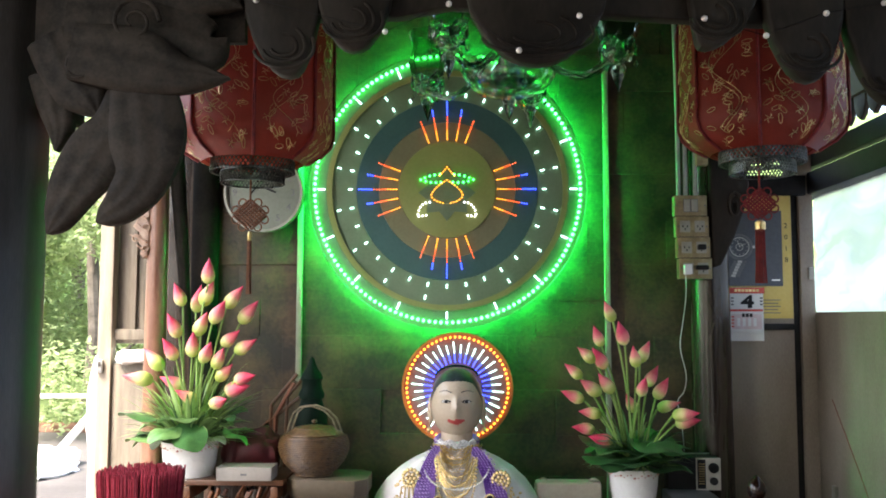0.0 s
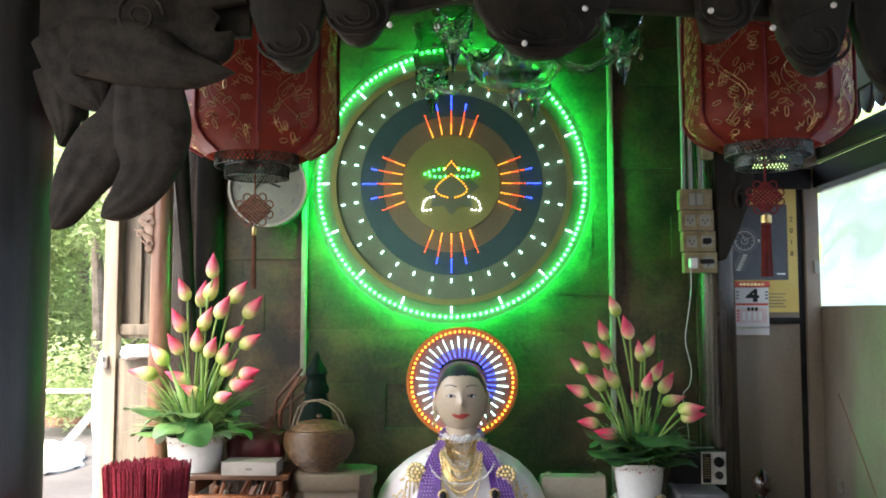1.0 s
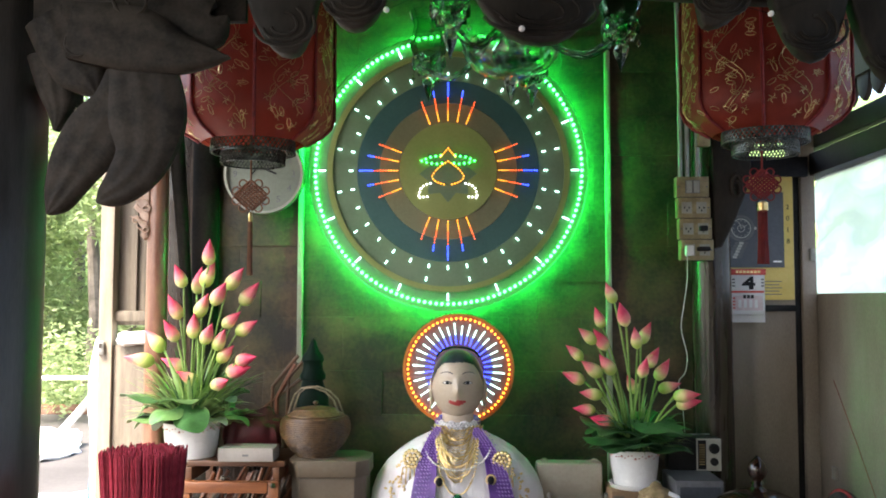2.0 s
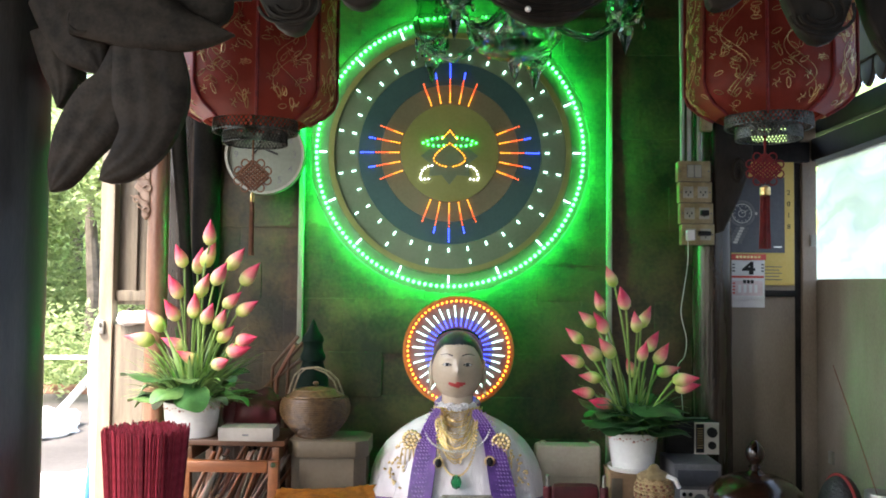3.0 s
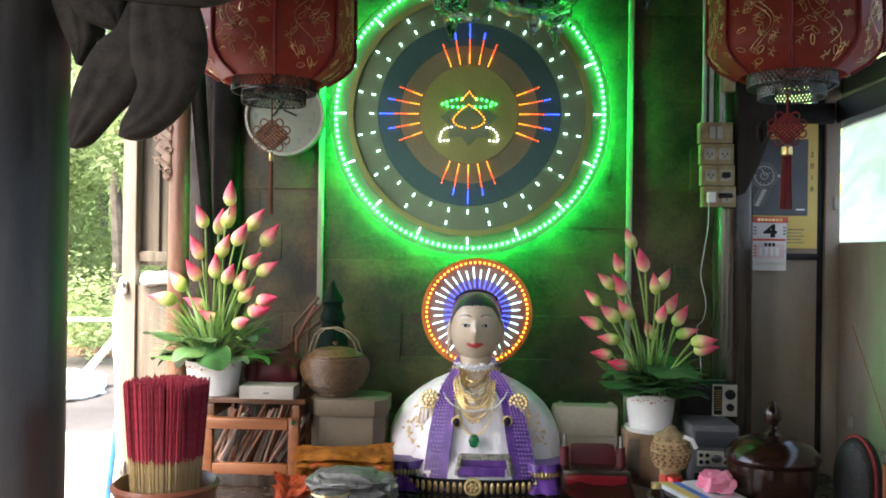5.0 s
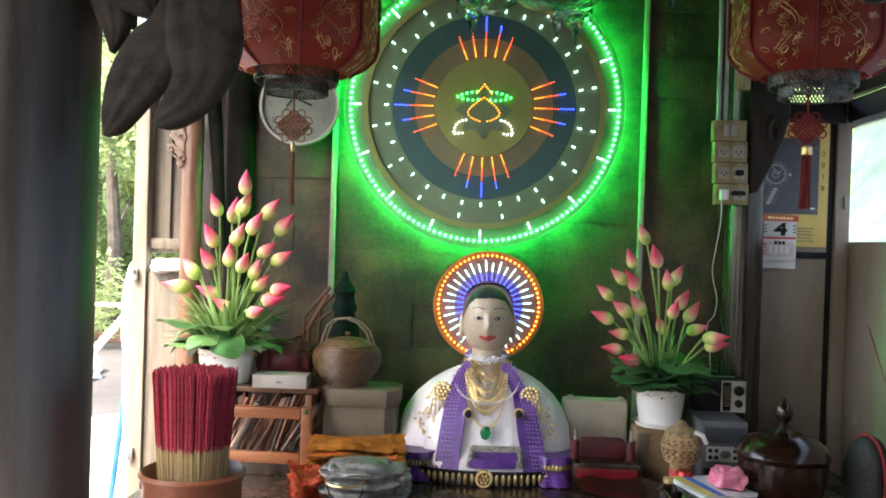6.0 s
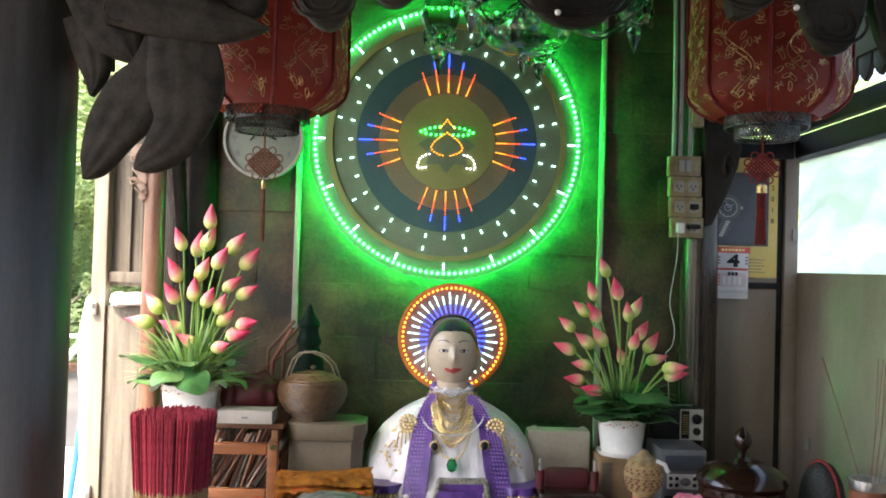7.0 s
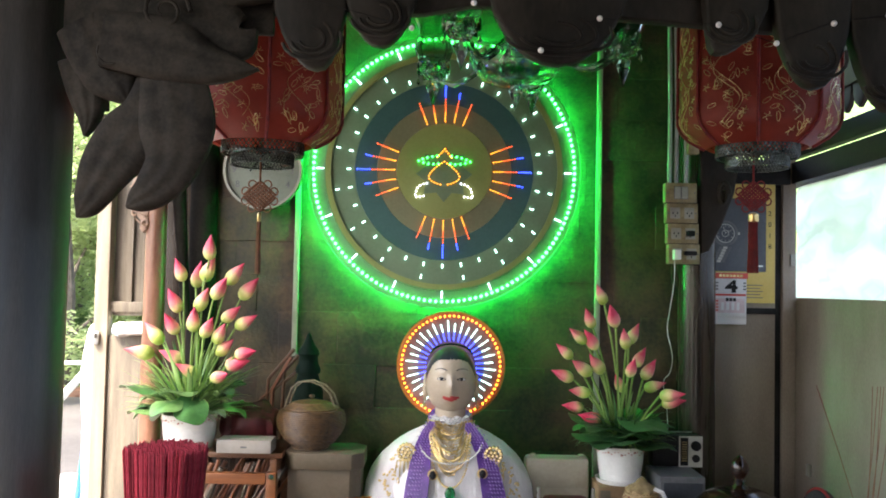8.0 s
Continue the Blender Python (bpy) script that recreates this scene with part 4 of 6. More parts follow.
dish = part("dish", lathe([(0.0, 0.062), (0.05, 0.064), (0.095, 0.080), (0.122, 0.112), (0.130, 0.15), (0.124, 0.15), (0.115, 0.115), (0.09, 0.088), (0.048, 0.074), (0, 0.072)], 48, wob=lambda a, z: 1 + 0.03 * math.cos(8 * a)), M_CRYSTAL, ch, "scalloped glass dish")
drop_me = mesh_of("drop", lathe([(0, -0.066), (0.006, -0.05), (0.020, -0.008), (0.014, 0.004), (0.006, 0.01), (0, 0.016)], 8), M_CRYSTAL, smooth=False)
tip_me = mesh_of("bead", lathe([(0, -0.016), (0.006, -0.008), (0.0, 0.006)], 6), M_CRYSTAL, smooth=False)
petal_me = mesh_of("petal", lathe([(0, -0.028), (0.015, -0.006), (0.011, 0.018), (0, 0.026)], 6, squash=0.35), M_CRYSTAL, smooth=False)
for i, deg in enumerate((-25, 75, 140, 238)):
    a = radians(deg)
    e = Vector((math.cos(a), math.sin(a), 0))
    end = e * 0.305
    arm = part("arm", tube([e * r + Vector((0, 0, z)) for r, z in ((0.02, 0.20), (0.08, 0.17), (0.15, 0.115), (0.22, 0.095), (0.285, 0.12), (0.305, 0.155))], 0.0085, 8), M_CRYSTAL, ch)
    part("cup", lathe([(0.004, 0.115), (0.022, 0.12), (0.036, 0.135), (0.045, 0.165), (0.04, 0.165), (0.03, 0.14), (0.016, 0.127), (0.004, 0.125)], 24, tuple(end), wob=lambda b, z: 1 + 0.09 * math.cos(6 * b)), M_CRYSTAL, arm)
    part("shade", lathe([(0.02, 0.165), (0.045, 0.18), (0.055, 0.215), (0.042, 0.27), (0.056, 0.31), (0.053, 0.31), (0.039, 0.27), (0.051, 0.215), (0.041, 0.183), (0.02, 0.17)], 24, tuple(end), wob=lambda b, z: 1 + 0.06 * math.cos(8 * b)), M_CRYSTAL, arm)
    share("drop", drop_me, arm, Matrix.Translation(end + Vector((0, 0, 0.104))) @ pose(0, 0, 0, 0, 0, 20 * i))
    for k in range(6):
        b = 1.047 * k + i
        q = end + 0.046 * Vector((math.cos(b), math.sin(b), 0))
        share("petal", petal_me, arm, Matrix.Translation(q + Vector((0, 0, 0.155))) @ pose(0, 0, 0, 0, 0, math.degrees(b)) @ pose(0, 0, 0, 0, 35, 90))
        share("bead", tip_me, arm, Matrix.Translation(q + Vector((0, 0, 0.122))))
    sw = [e * (0.125 + 0.18 * w) + Vector((0, 0, 0.14 - 0.045 * math.sin(math.pi * w) + 0.01 * w)) for w in [q / 12 for q in range(13)]]
    for k, sh in enumerate((-0.012, 0.012)):
        off = Vector((-e.y, e.x, 0)) * sh
        part("swag", tube([p + off - Vector((0, 0, 0.008 * k)) for p in sw], 0.0042, 6), M_CRYSTAL, ch, "glass bead swag")
for k in range(16):
    b = 2 * math.pi * k / 16
    share("bead", tip_me, dish, Matrix.Translation(0.128 * Vector((math.cos(b), math.sin(b), 0)) + Vector((0, 0, 0.142))))
share("drop", drop_me, ch, pose(0, 0, 0.058))


# ---- lotus bouquets ----
def bud_mesh():
    prof = [(0.0, 0.0), (0.010, 0.002), (0.0195, 0.012), (0.0238, 0.027), (0.0218, 0.044), (0.0150, 0.063), (0.0065, 0.081), (0.002, 0.092), (0.0, 0.096)]
    return mesh_of("bud", lathe(prof, 20, wob=lambda a, z: 1 + 0.10 * abs(math.sin(1.5 * a + z * 16)) - 0.05), M_BUD)


BUD = bud_mesh()


def blade(bm, root, tip, w, droop):
    mid = (Vector(root) + Vector(tip)) / 2 + Vector((0, 0, droop))
    pts = bez(root, mid, tip, 7)
    s = (Vector(tip) - Vector(root)).cross(Vector((0, 0, 1))).normalized()
    rows = []
    for i, p in enumerate(pts):
        k = w / 2 * math.sin(math.pi * min(1.0, 0.12 + 0.88 * i / 7)) + 0.0004
        rows.append([bm.verts.new(p - s * k), bm.verts.new(p - Vector((0, 0, k * 0.35))), bm.verts.new(p + s * k)])
    for a, b in zip(rows, rows[1:]):
        for j in range(2):
            bm.faces.new((a[j], a[j + 1], b[j + 1], b[j]))


def bouquet(loc, h, rt, rb, buds, seed, name, label, potlabel, broad):
    """A glazed pot (base at loc) with artificial lotus buds at (x, z) above its rim, in millimetres."""
    rnd = random.Random(seed)
    p = thing("flower_pot", loc, potlabel, "pot", "lotus pots on the altar")
    prof = [(0, 0.004), (rb * 0.95, 0.004), (rb, 0.02), (rt * 0.96, h * 0.55), (rt, h * 0.9), (rt * 1.03, h), (rt * 0.96, h), (rt * 0.92, h * 0.88), (0, h * 0.86)]
    part("body", lathe(prof, 40, wob=lambda a, z: 1 + (0.006 * math.sin(z * 420) if 0.02 < z < h * 0.8 else 0)), M_POT, p)
    part("saucer", lathe([(0, 0), (rb * 1.12, 0), (rb * 1.22, 0.014), (rb * 1.15, 0.014), (rb * 1.05, 0.006), (0, 0.006)], 36), M_POT, p)
    bm = bmesh.new()
    for i in range(44):
        a = 6.283 * i / 44
        zf = 0.82 + 0.035 * math.sin(i * 2.1) + 0.05 * abs(math.sin(a * 4))
        rr = rt * (0.96 + 0.04 * (zf - 0.55) / 0.35)
        ball(bm, (rr * math.cos(a), rr * math.sin(a), h * zf), 0.0052 if i % 4 == 0 else 0.003, 1, (1, 1, 0.8))
    part("floral_band", bm, M_ROSE, p, "faded rose garland band")
    part("soil", lathe([(0, h * 0.87), (rt * 0.9, h * 0.87), (0, h * 0.9)], 20), M_LEAF, p)
    f = thing(name, (loc[0], loc[1], loc[2] + h), label, "artificial flowers", "lotus bouquets")
    for x, z in buds:
        x, z = x / 1000, z / 1000
        y = rnd.uniform(-0.09, 0.08) * (1 if z > 0.2 else 1.2)
        up = Vector((x * 1.7 + rnd.uniform(-0.09, 0.09), y * 0.9 - 0.03, max(0.12, z * 0.7))).normalized()
        if z < 0.22:
            up = (up + Vector((math.copysign(0.5, x), -0.25, -0.15))).normalized()
        sc = rnd.uniform(0.86, 1.04) * (1 if broad == M_FERN else 0.92)
        base = Vector((x, y, z)) - up * 0.042 * sc
        root = Vector((x * 0.12 + rnd.uniform(-0.02, 0.02), y * 0.15, -0.03))
        part("stem", tube(bez(root, root + Vector((x * 0.15, y * 0.2, z * 0.55)), base, 8), 0.0036, 6), M_STEM, f)
        q = up.to_track_quat("Z", "Y").to_matrix().to_4x4()
        share("bud", BUD, f, Matrix.Translation(base) @ q @ pose(0, 0, 0, 0, 0, rnd.uniform(0, 360)) @ Matrix.Diagonal((sc, sc, sc, 1)))
    for i in range(360 if broad == M_FERN else 190):
        a = rnd.uniform(0, 6.283)
        l = rnd.uniform(0.12, 0.30) if broad == M_FERN else rnd.uniform(0.10, 0.24)
        up = rnd.uniform(-0.02, 0.20 if broad == M_FERN else 0.16) * (1.3 if i % 4 == 0 else 0.75)
        bm = bmesh.new()
        blade(bm, (0.02 * math.cos(a), 0.02 * math.sin(a), -0.02), (l * math.cos(a) * 0.85, l * math.sin(a) * 0.6, 0.01 + up), rnd.uniform(0.004, 0.014), rnd.uniform(0.02, 0.09))
        part("blade", bm, M_BLADE if i % 5 < (4 if broad == M_FERN else 2) else M_LEAF, f)
    for i in range(20 if broad == M_FERN else 30):
        a = 6.283 * i / 11 + rnd.uniform(-0.2, 0.2)
        bm = bmesh.new()
        bmesh.ops.create_circle(bm, cap_ends=False, segments=22, radius=1)
        rim = list(bm.verts)
        c = bm.verts.new((0, 0, 0))
        for e in list(bm.edges):
            if c not in e.verts:
                bm.faces.new((e.verts[0], e.verts[1], c))
        bmesh.ops.subdivide_edges(bm, edges=[e for e in bm.edges if c in e.verts], cuts=2)
        ln = rnd.uniform(0.045, 0.08) if broad == M_FERN else rnd.uniform(0.065, 0.105)
        reach = rnd.uniform(0.08, 0.17) if broad == M_FERN else rnd.uniform(0.05, 0.115)
        for v in bm.verts:
            r = v.co.to_2d().length
            th = math.atan2(v.co.y, v.co.x)
            v.co.z = 0.35 * r * r * (0.4 + 0.5 * math.sin(3 * th + i)) - 0.25 * r * r
        tilt = rnd.uniform(-22, 14)
        m = pose(0, 0, 0, 0, 0, math.degrees(a)) @ pose(reach, 0, 0.02 + rnd.uniform(-0.015, 0.07), 0, tilt + (26 if broad == M_FERN and i % 2 else 0), 0) @ Matrix.Diagonal((ln, ln * 0.75, 0.05, 1))
        bmesh.ops.transform(bm, matrix=m, verts=bm.verts)
        bmesh.ops.solidify(bm, geom=bm.faces, thickness=0.0012)
        part("leaf", bm, M_PALELEAF if broad == M_FERN and i % 5 == 0 else broad if i % 3 else M_LEAF, f)
    return f


BUDS_A = [(63, 559), (53, 486), (-51, 482), (-6, 467), (146, 473), (105, 423), (188, 423), (39, 383), (-65, 377), (136, 338), (13, 315), (-57, 301), (184, 312), (110, 272), (121, 226), (-139, 263), (-145, 210), (-91, 182), (-7, 145), (121, 136), (164, 174), (197, 212), (71, 292)]
BUDS_B = [(-76, 514), (-113, 431), (-47, 442), (-2, 365), (43, 378), (-114, 359), (-156, 372), (-187, 311), (-149, 268), (-98, 279), (19, 269), (80, 293), (98, 256), (-5, 208), (-188, 226), (-137, 176), (-155, 120), (-106, 92), (129, 196), (169, 153), (147, 185)]
bouquet((-0.991, 2.86, 0.985), 0.128, 0.092, 0.08, BUDS_A, 4, "lotus_bouquet", "pink lotus buds with green stems in the pot on the rack", "white glazed flower pot with rose band on the wooden rack", M_FERN)
bouquet((0.488, 2.90, 0.900), 0.127, 0.081, 0.070, BUDS_B, 9, "lotus_bouquet", "pink lotus buds with dark leaves in the pot by the radio", "white glazed flower pot with rose band beside a radio", M_LEAF)


# ---- the statue ----
def statue():
    """One plain mesh: seated robed figure; slots robe, face, hair, lip."""
    bm = bmesh.new()
    cx, cy = -0.102, 2.945

    def rings(rows, slot, seg=88, power=2.3, fold=0.0):
        prev = None
        f0 = len(bm.faces)
        for a, b, z, oy in rows:
            ring = []
            for i in range(seg):
                t = 2 * math.pi * i / seg
                c, s = math.cos(t), math.sin(t)
                k = 1 + fold * noise.noise((4 * c, 4 * s, z * 9)) * (1 if z < 1.02 else 0.3)
                if fold and s < 0:
                    k += 0.022 * math.sin(26 * c + 9 * z) * max(0, min(1, (1.03 - z) * 9)) - 0.10 * math.exp(-((abs(c) - 0.72) / 0.07) ** 2) * max(0, min(1, (0.985 - z) * 9))
                ring.append(bm.verts.new((cx + k * a * math.copysign(abs(c) ** (2 / power), c), cy + oy + k * b * math.copysign(abs(s) ** (2 / power), s), z)))
            if prev:
                for i in range(seg):
                    bm.faces.new((prev[i], prev[(i + 1) % seg], ring[(i + 1) % seg], ring[i])).material_index = slot
            else:
                bm.faces.new(ring).material_index = slot
            prev = ring
        bm.faces.new(prev).material_index = slot

    def dense(rows, n=4):
        out = []
        for p, q in zip(rows, rows[1:]):
            out += [tuple(p[m] + (q[m] - p[m]) * w / n for m in range(4)) for w in range(n)]
        return out + [rows[-1]]

    rings(dense([(0.314, 0.21, 0.722, -0.03), (0.305, 0.20, 0.78, -0.02), (0.296, 0.175, 0.83, 0), (0.286, 0.16, 0.88, 0), (0.262, 0.15, 0.93, 0), (0.232, 0.138, 0.98, 0), (0.196, 0.12, 1.015, 0.005), (0.146, 0.10, 1.045, 0.01), (0.10, 0.08, 1.066, 0.01), (0.066, 0.066, 1.08, 0.01)]), 0, fold=0.035)
    rings([(0.06, 0.06, 1.05, 0.005), (0.054, 0.054, 1.10, 0.005), (0.054, 0.056, 1.15, 0)], 1, 28, 2)
    # head
    n0 = len(bm.verts)
    r = bmesh.ops.create_icosphere(bm, subdivisions=5, radius=1)
    for v in r["verts"]:
        x, y, z = v.co
        w = 0.091 * (1 + 0.05 * max(0, -z) * (1 + z))
        front = max(0, -y)
        px, py, pz = x * w, y * 0.098, z * (0.116 if z > 0 else 0.122)
        py -= front * 0.004
        # nose, brow and cheeks
        nose = math.exp(-(px / 0.011) ** 2) * math.exp(-((pz + 0.018) / 0.022) ** 2) * front
        bridge = math.exp(-(px / 0.009) ** 2) * math.exp(-((pz - 0.012) / 0.024) ** 2) * front
        sock = (math.exp(-((abs(px) - 0.034) / 0.017) ** 2) * math.exp(-((pz - 0.012) / 0.011) ** 2)) * front
        chin = math.exp(-(px / 0.022) ** 2) * math.exp(-((pz + 0.10) / 0.018) ** 2) * front
        lip = math.exp(-(px / 0.028) ** 2) * math.exp(-((pz + 0.059) / 0.009) ** 2) * front
        lid = math.exp(-((abs(px) - 0.034) / 0.013) ** 4) * math.exp(-((pz - 0.010) / 0.0065) ** 2) * front
        brow = math.exp(-((abs(px) - 0.034) / 0.02) ** 4) * math.exp(-((pz - 0.034 + 12 * (abs(px) - 0.034) ** 2) / 0.004) ** 2) * front
        py -= 0.006 * lid + 0.0025 * brow
        py -= 0.018 * nose + 0.006 * bridge - 0.007 * sock + 0.006 * chin + 0.005 * lip
        v.co = Vector((cx + px, cy - 0.0 + py, 1.236 + pz))
    fs = {f for v in r["verts"] for f in v.link_faces}
    for f in fs:
        c = f.calc_center_median() - Vector((cx, cy, 1.236))
        hairline = 0.074 - 0.06 * max(0, (c.y + 0.07) / 0.06) - 1.4 * max(0, abs(c.x) - 0.06)
        f.material_index = 2 if c.z > hairline else 1
        if c.y < -0.07 and abs(c.x) < 0.029 and abs(c.z + 0.059 - 7 * c.x ** 2) < 0.0088 - 0.2 * abs(c.x):
            f.material_index = 3
    for sx in (1, -1):
        k = len(bm.faces)
        r = bmesh.ops.create_icosphere(bm, subdivisions=3, radius=1)
        for v in r["verts"]:
            v.co = Vector((cx + sx * (0.090 + v.co.x * 0.010), cy + 0.002 + v.co.y * 0.020, 1.205 + v.co.z * 0.052))
        for f in {f for v in r["verts"] for f in v.link_faces}:
            f.material_index = 1
    # painted brows and eyes, laid on the face
    def front_y(px, pz):
        q = max(0.0, 1 - (px / 0.09) ** 2 - (pz / (0.116 if pz > 0 else 0.122)) ** 2)
        return cy - 0.102 * math.sqrt(q) - 0.0012

    def stroke(pts, r, slot, thick=1.0):
        k = len(bm.faces)
        tube([(cx + px, front_y(px, pz), 1.236 + pz) for px, pz in pts], r, 6, bm, taper=thick)
        bm.faces.ensure_lookup_table()
        for f in bm.faces[k:]:
            f.material_index = slot

    for sx in (1, -1):
        stroke([(sx * (0.016 + 0.0045 * i), 0.036 + 0.008 * math.sin(math.pi * (i + 1) / 11)) for i in range(10)], 0.0017, 2, 0.5)
        stroke([(sx * (0.019 + 0.0034 * i), 0.008 + 0.0055 * math.sin(math.pi * i / 9)) for i in range(10)], 0.0018, 2, 0.7)
        stroke([(sx * (0.021 + 0.003 * i), 0.0065 - 0.0022 * math.sin(math.pi * i / 9)) for i in range(10)], 0.0009, 2)
        k = len(bm.faces)
        r = bmesh.ops.create_icosphere(bm, subdivisions=3, radius=1)
        for v in r["verts"]:
            v.co = Vector((cx + sx * 0.034 + v.co.x * 0.0135, front_y(0.034, 0.008) + 0.001 + v.co.y * 0.003, 1.236 + 0.0085 + v.co.z * 0.0045))
        for f in {f for v in r["verts"] for f in v.link_faces}:
            c = f.calc_center_median()
            f.material_index = 2 if abs(c.x - cx - sx * 0.034) < 0.0048 else 4
    return bm


st = part("statue", statue(), [M_ROBE, M_FACE, M_HAIR, M_LIP, M_EYE])
tagged(st, "painted seated shrine statue in a white satin robe", "statue")
CX = -0.102

# halo of lights behind the head
halo = thing("light_halo", (-0.101, 3.065, 1.272), "round halo of coloured lights, lit, behind the statue's head", "light")
part("disc", plate(0.192, 0.006, 0.02), surf("dull_pink_acrylic", (0.20, 0.10, 0.10), (0.28, 0.16, 0.15), 0.3, 6, 0.02), halo)
part("rim", annulus(0.190, 0.199, -0.004, 0.02), surf("orange_rim", (0.55, 0.16, 0.03), (0.65, 0.24, 0.05), 0.4, 10, 0.02), halo, "orange rim")
for i in range(66):
    a = 2 * math.pi * i / 66
    share("led", A_LED, halo, pose(0.181 * math.cos(a), 0.0, 0.181 * math.sin(a)))
RAY_LED = led_mesh("led_ray", L_WHITE, 0.0026)
for i in range(36):
    a = 2 * math.pi * (i + 0.5) / 36
    for k in range(4):
        r = 0.094 + 0.0078 * k
        share("led", B_LED, halo, pose(r * math.cos(a), 0.001, r * math.sin(a)))
    for k in range(8 if i % 2 else 6):
        r = 0.126 + 0.0052 * k
        share("led", RAY_LED, halo, pose(r * math.cos(a), 0.001, r * math.sin(a)))
for sx in (-1, 1):
    er = thing("earring", (CX + sx * 0.094, 2.935, 1.148), "small gold earring on the statue", "earring", "earrings")
    part("hook", tube([(0, 0, 0.012), (0, -0.004, 0.006), (0, -0.003, 0.0)], 0.0015, 5), M_GOLD, er)
    part("drop", ball(bmesh.new(), (0, -0.003, -0.006), 0.0085, 2, (1, 0.8, 1.1)), M_GOLD, er)
hb = thing("hair_band", (CX, 2.945, 1.32), "thin green glinting hair band on the statue", "hair band")
part("band", tube([(0.074 * math.cos(a), 0.012, 0.040 * math.sin(a) - 0.003) for a in [0.15 + 0.2 * q for q in range(15)]], 0.0035, 6), M_JADE, hb)


def robe_y(x, z):
    """The robe's front at x, z."""
    zs = [(0.70, 0.31, 0.21, -0.03), (0.78, 0.30, 0.20, -0.02), (0.83, 0.296, 0.175, 0), (0.88, 0.286, 0.16, 0), (0.93, 0.262, 0.15, 0), (0.98, 0.232, 0.138, 0), (1.015, 0.196, 0.12, 0.005), (1.045, 0.146, 0.10, 0.01), (1.066, 0.10, 0.08, 0.01), (1.12, 0.062, 0.062, 0.01)]
    for p, q in zip(zs, zs[1:]):
        if p[0] <= z <= q[0]:
            w = (z - p[0]) / (q[0] - p[0])
            a, b, oy = (p[k] + (q[k] - p[k]) * w for k in (1, 2, 3))
            u = min(0.98, abs(x - CX) / a)
            return 2.945 + oy - b * (1 - u ** 2.3) ** (1 / 2.3)
    return 2.88


# scarf
sc = thing("scarf", (CX, 2.945, 1.06), "purple brocade scarf draped over the statue's shoulders", "scarf")
for sx, xs in ((-1, ((-0.058, 1.092), (-0.075, 1.06), (-0.090, 1.02), (-0.10, 0.97), (-0.108, 0.90), (-0.118, 0.82), (-0.125, 0.73))), (1, ((0.055, 1.09), (0.085, 1.05), (0.115, 1.0), (0.13, 0.95), (0.145, 0.88), (0.16, 0.80), (0.17, 0.73)))):
    pts = []
    for x, z in xs:
        pts.append(((x, robe_y(CX + x, z) - 2.945 - 0.011, z - 1.06), (1, 0.25 * sx, 0.25 * sx if z > 1.0 else 0.05)))
    pl = part("panel", strip(pts, lambda u: 0.030 + 0.05 * min(1, u * 1.6), 0.006), M_PURPLE, sc)
    bm = bmesh.new()
    for (p, s), (q, s2) in zip(pts, pts[1:]):
        for u in (-0.42, -0.25, -0.08, 0.08, 0.25, 0.42):
            for w in [k / 6 for k in range(6)]:
                c = Vector(p).lerp(Vector(q), w) + Vector((u * 0.062 + 0.009 * (round(w * 6) % 2), -0.0062, 0))
                box(bm, c, (0.0075, 0.0012, 0.0034), 0, Matrix.Rotation(0.7, 3, "Y"))
    part("woven_dots", bm, M_LILAC, pl, "lilac woven lozenges")
part("collar", tube([(0.066 * math.cos(a), 0.012 + 0.072 * math.sin(a), 0.045 + 0.008 * math.sin(a)) for a in [-0.5 + 0.3 * q for q in range(15)]], 0.014, 8), M_PURPLE, sc)

# necklaces
bead_me = mesh_of("gold_bead", ball(bmesh.new(), (0, 0, 0), 0.0040, 1), M_GOLD)
pearl_me = mesh_of("pearl", ball(bmesh.new(), (0, 0, 0), 0.0042, 1), M_POT)
rn = random.Random(3)
for k, (wd, drop, mt) in enumerate(((0.050, 0.040, bead_me), (0.055, 0.055, bead_me), (0.058, 0.075, pearl_me), (0.062, 0.090, bead_me), (0.066, 0.115, bead_me), (0.07, 0.150, bead_me), (0.078, 0.125, pearl_me), (0.07, 0.20, bead_me))):
    nk = thing("necklace", (CX, 2.945, 1.10), "gold bead necklace on the statue" if mt is bead_me else "pearl necklace on the statue", "necklace", "necklaces on the statue")
    n = int(24 + drop * 150)
    for i in range(n + 1):
        u = -1 + 2 * i / n
        x = wd * math.sin(u * 1.57) + (0.035 * u if k == 6 else 0)
        z = -0.005 - drop * (1 - u * u) + rn.uniform(-0.001, 0.001)
        if k == 6:
            z -= 0.05 * u * u
        y = robe_y(CX + x, 1.10 + z) - 2.945 - 0.006 - 0.0015 * k
        share("bead", mt, nk, pose(x, y, z))
    if k == 7:
        pd = part("pendant", lathe([(0, -0.024), (0.012, -0.018), (0.018, 0), (0.012, 0.018), (0, 0.024)], 14, (0.0, robe_y(CX, 0.876) - 2.945 - 0.02, -0.222), squash=0.5), M_JADE, nk, "green stone pendant")
ruff = thing("lace_ruff", (CX, 2.945, 1.10), "white lace ruff around the statue's neck", "ruff")
bm = bmesh.new()
for i in range(60):
    a = 2 * math.pi * i / 60
    ball(bm, (0.064 * math.cos(a), 0.004 + 0.066 * math.sin(a), 0.004 * math.sin(9 * a)), 0.0095, 1, (1, 1, 1.3))
part("ruffle", bm, M_ROBE, ruff)
gem = mesh_of("crystal", ball(bmesh.new(), (0, 0, 0), 0.0045, 1), M_STEEL, smooth=False)
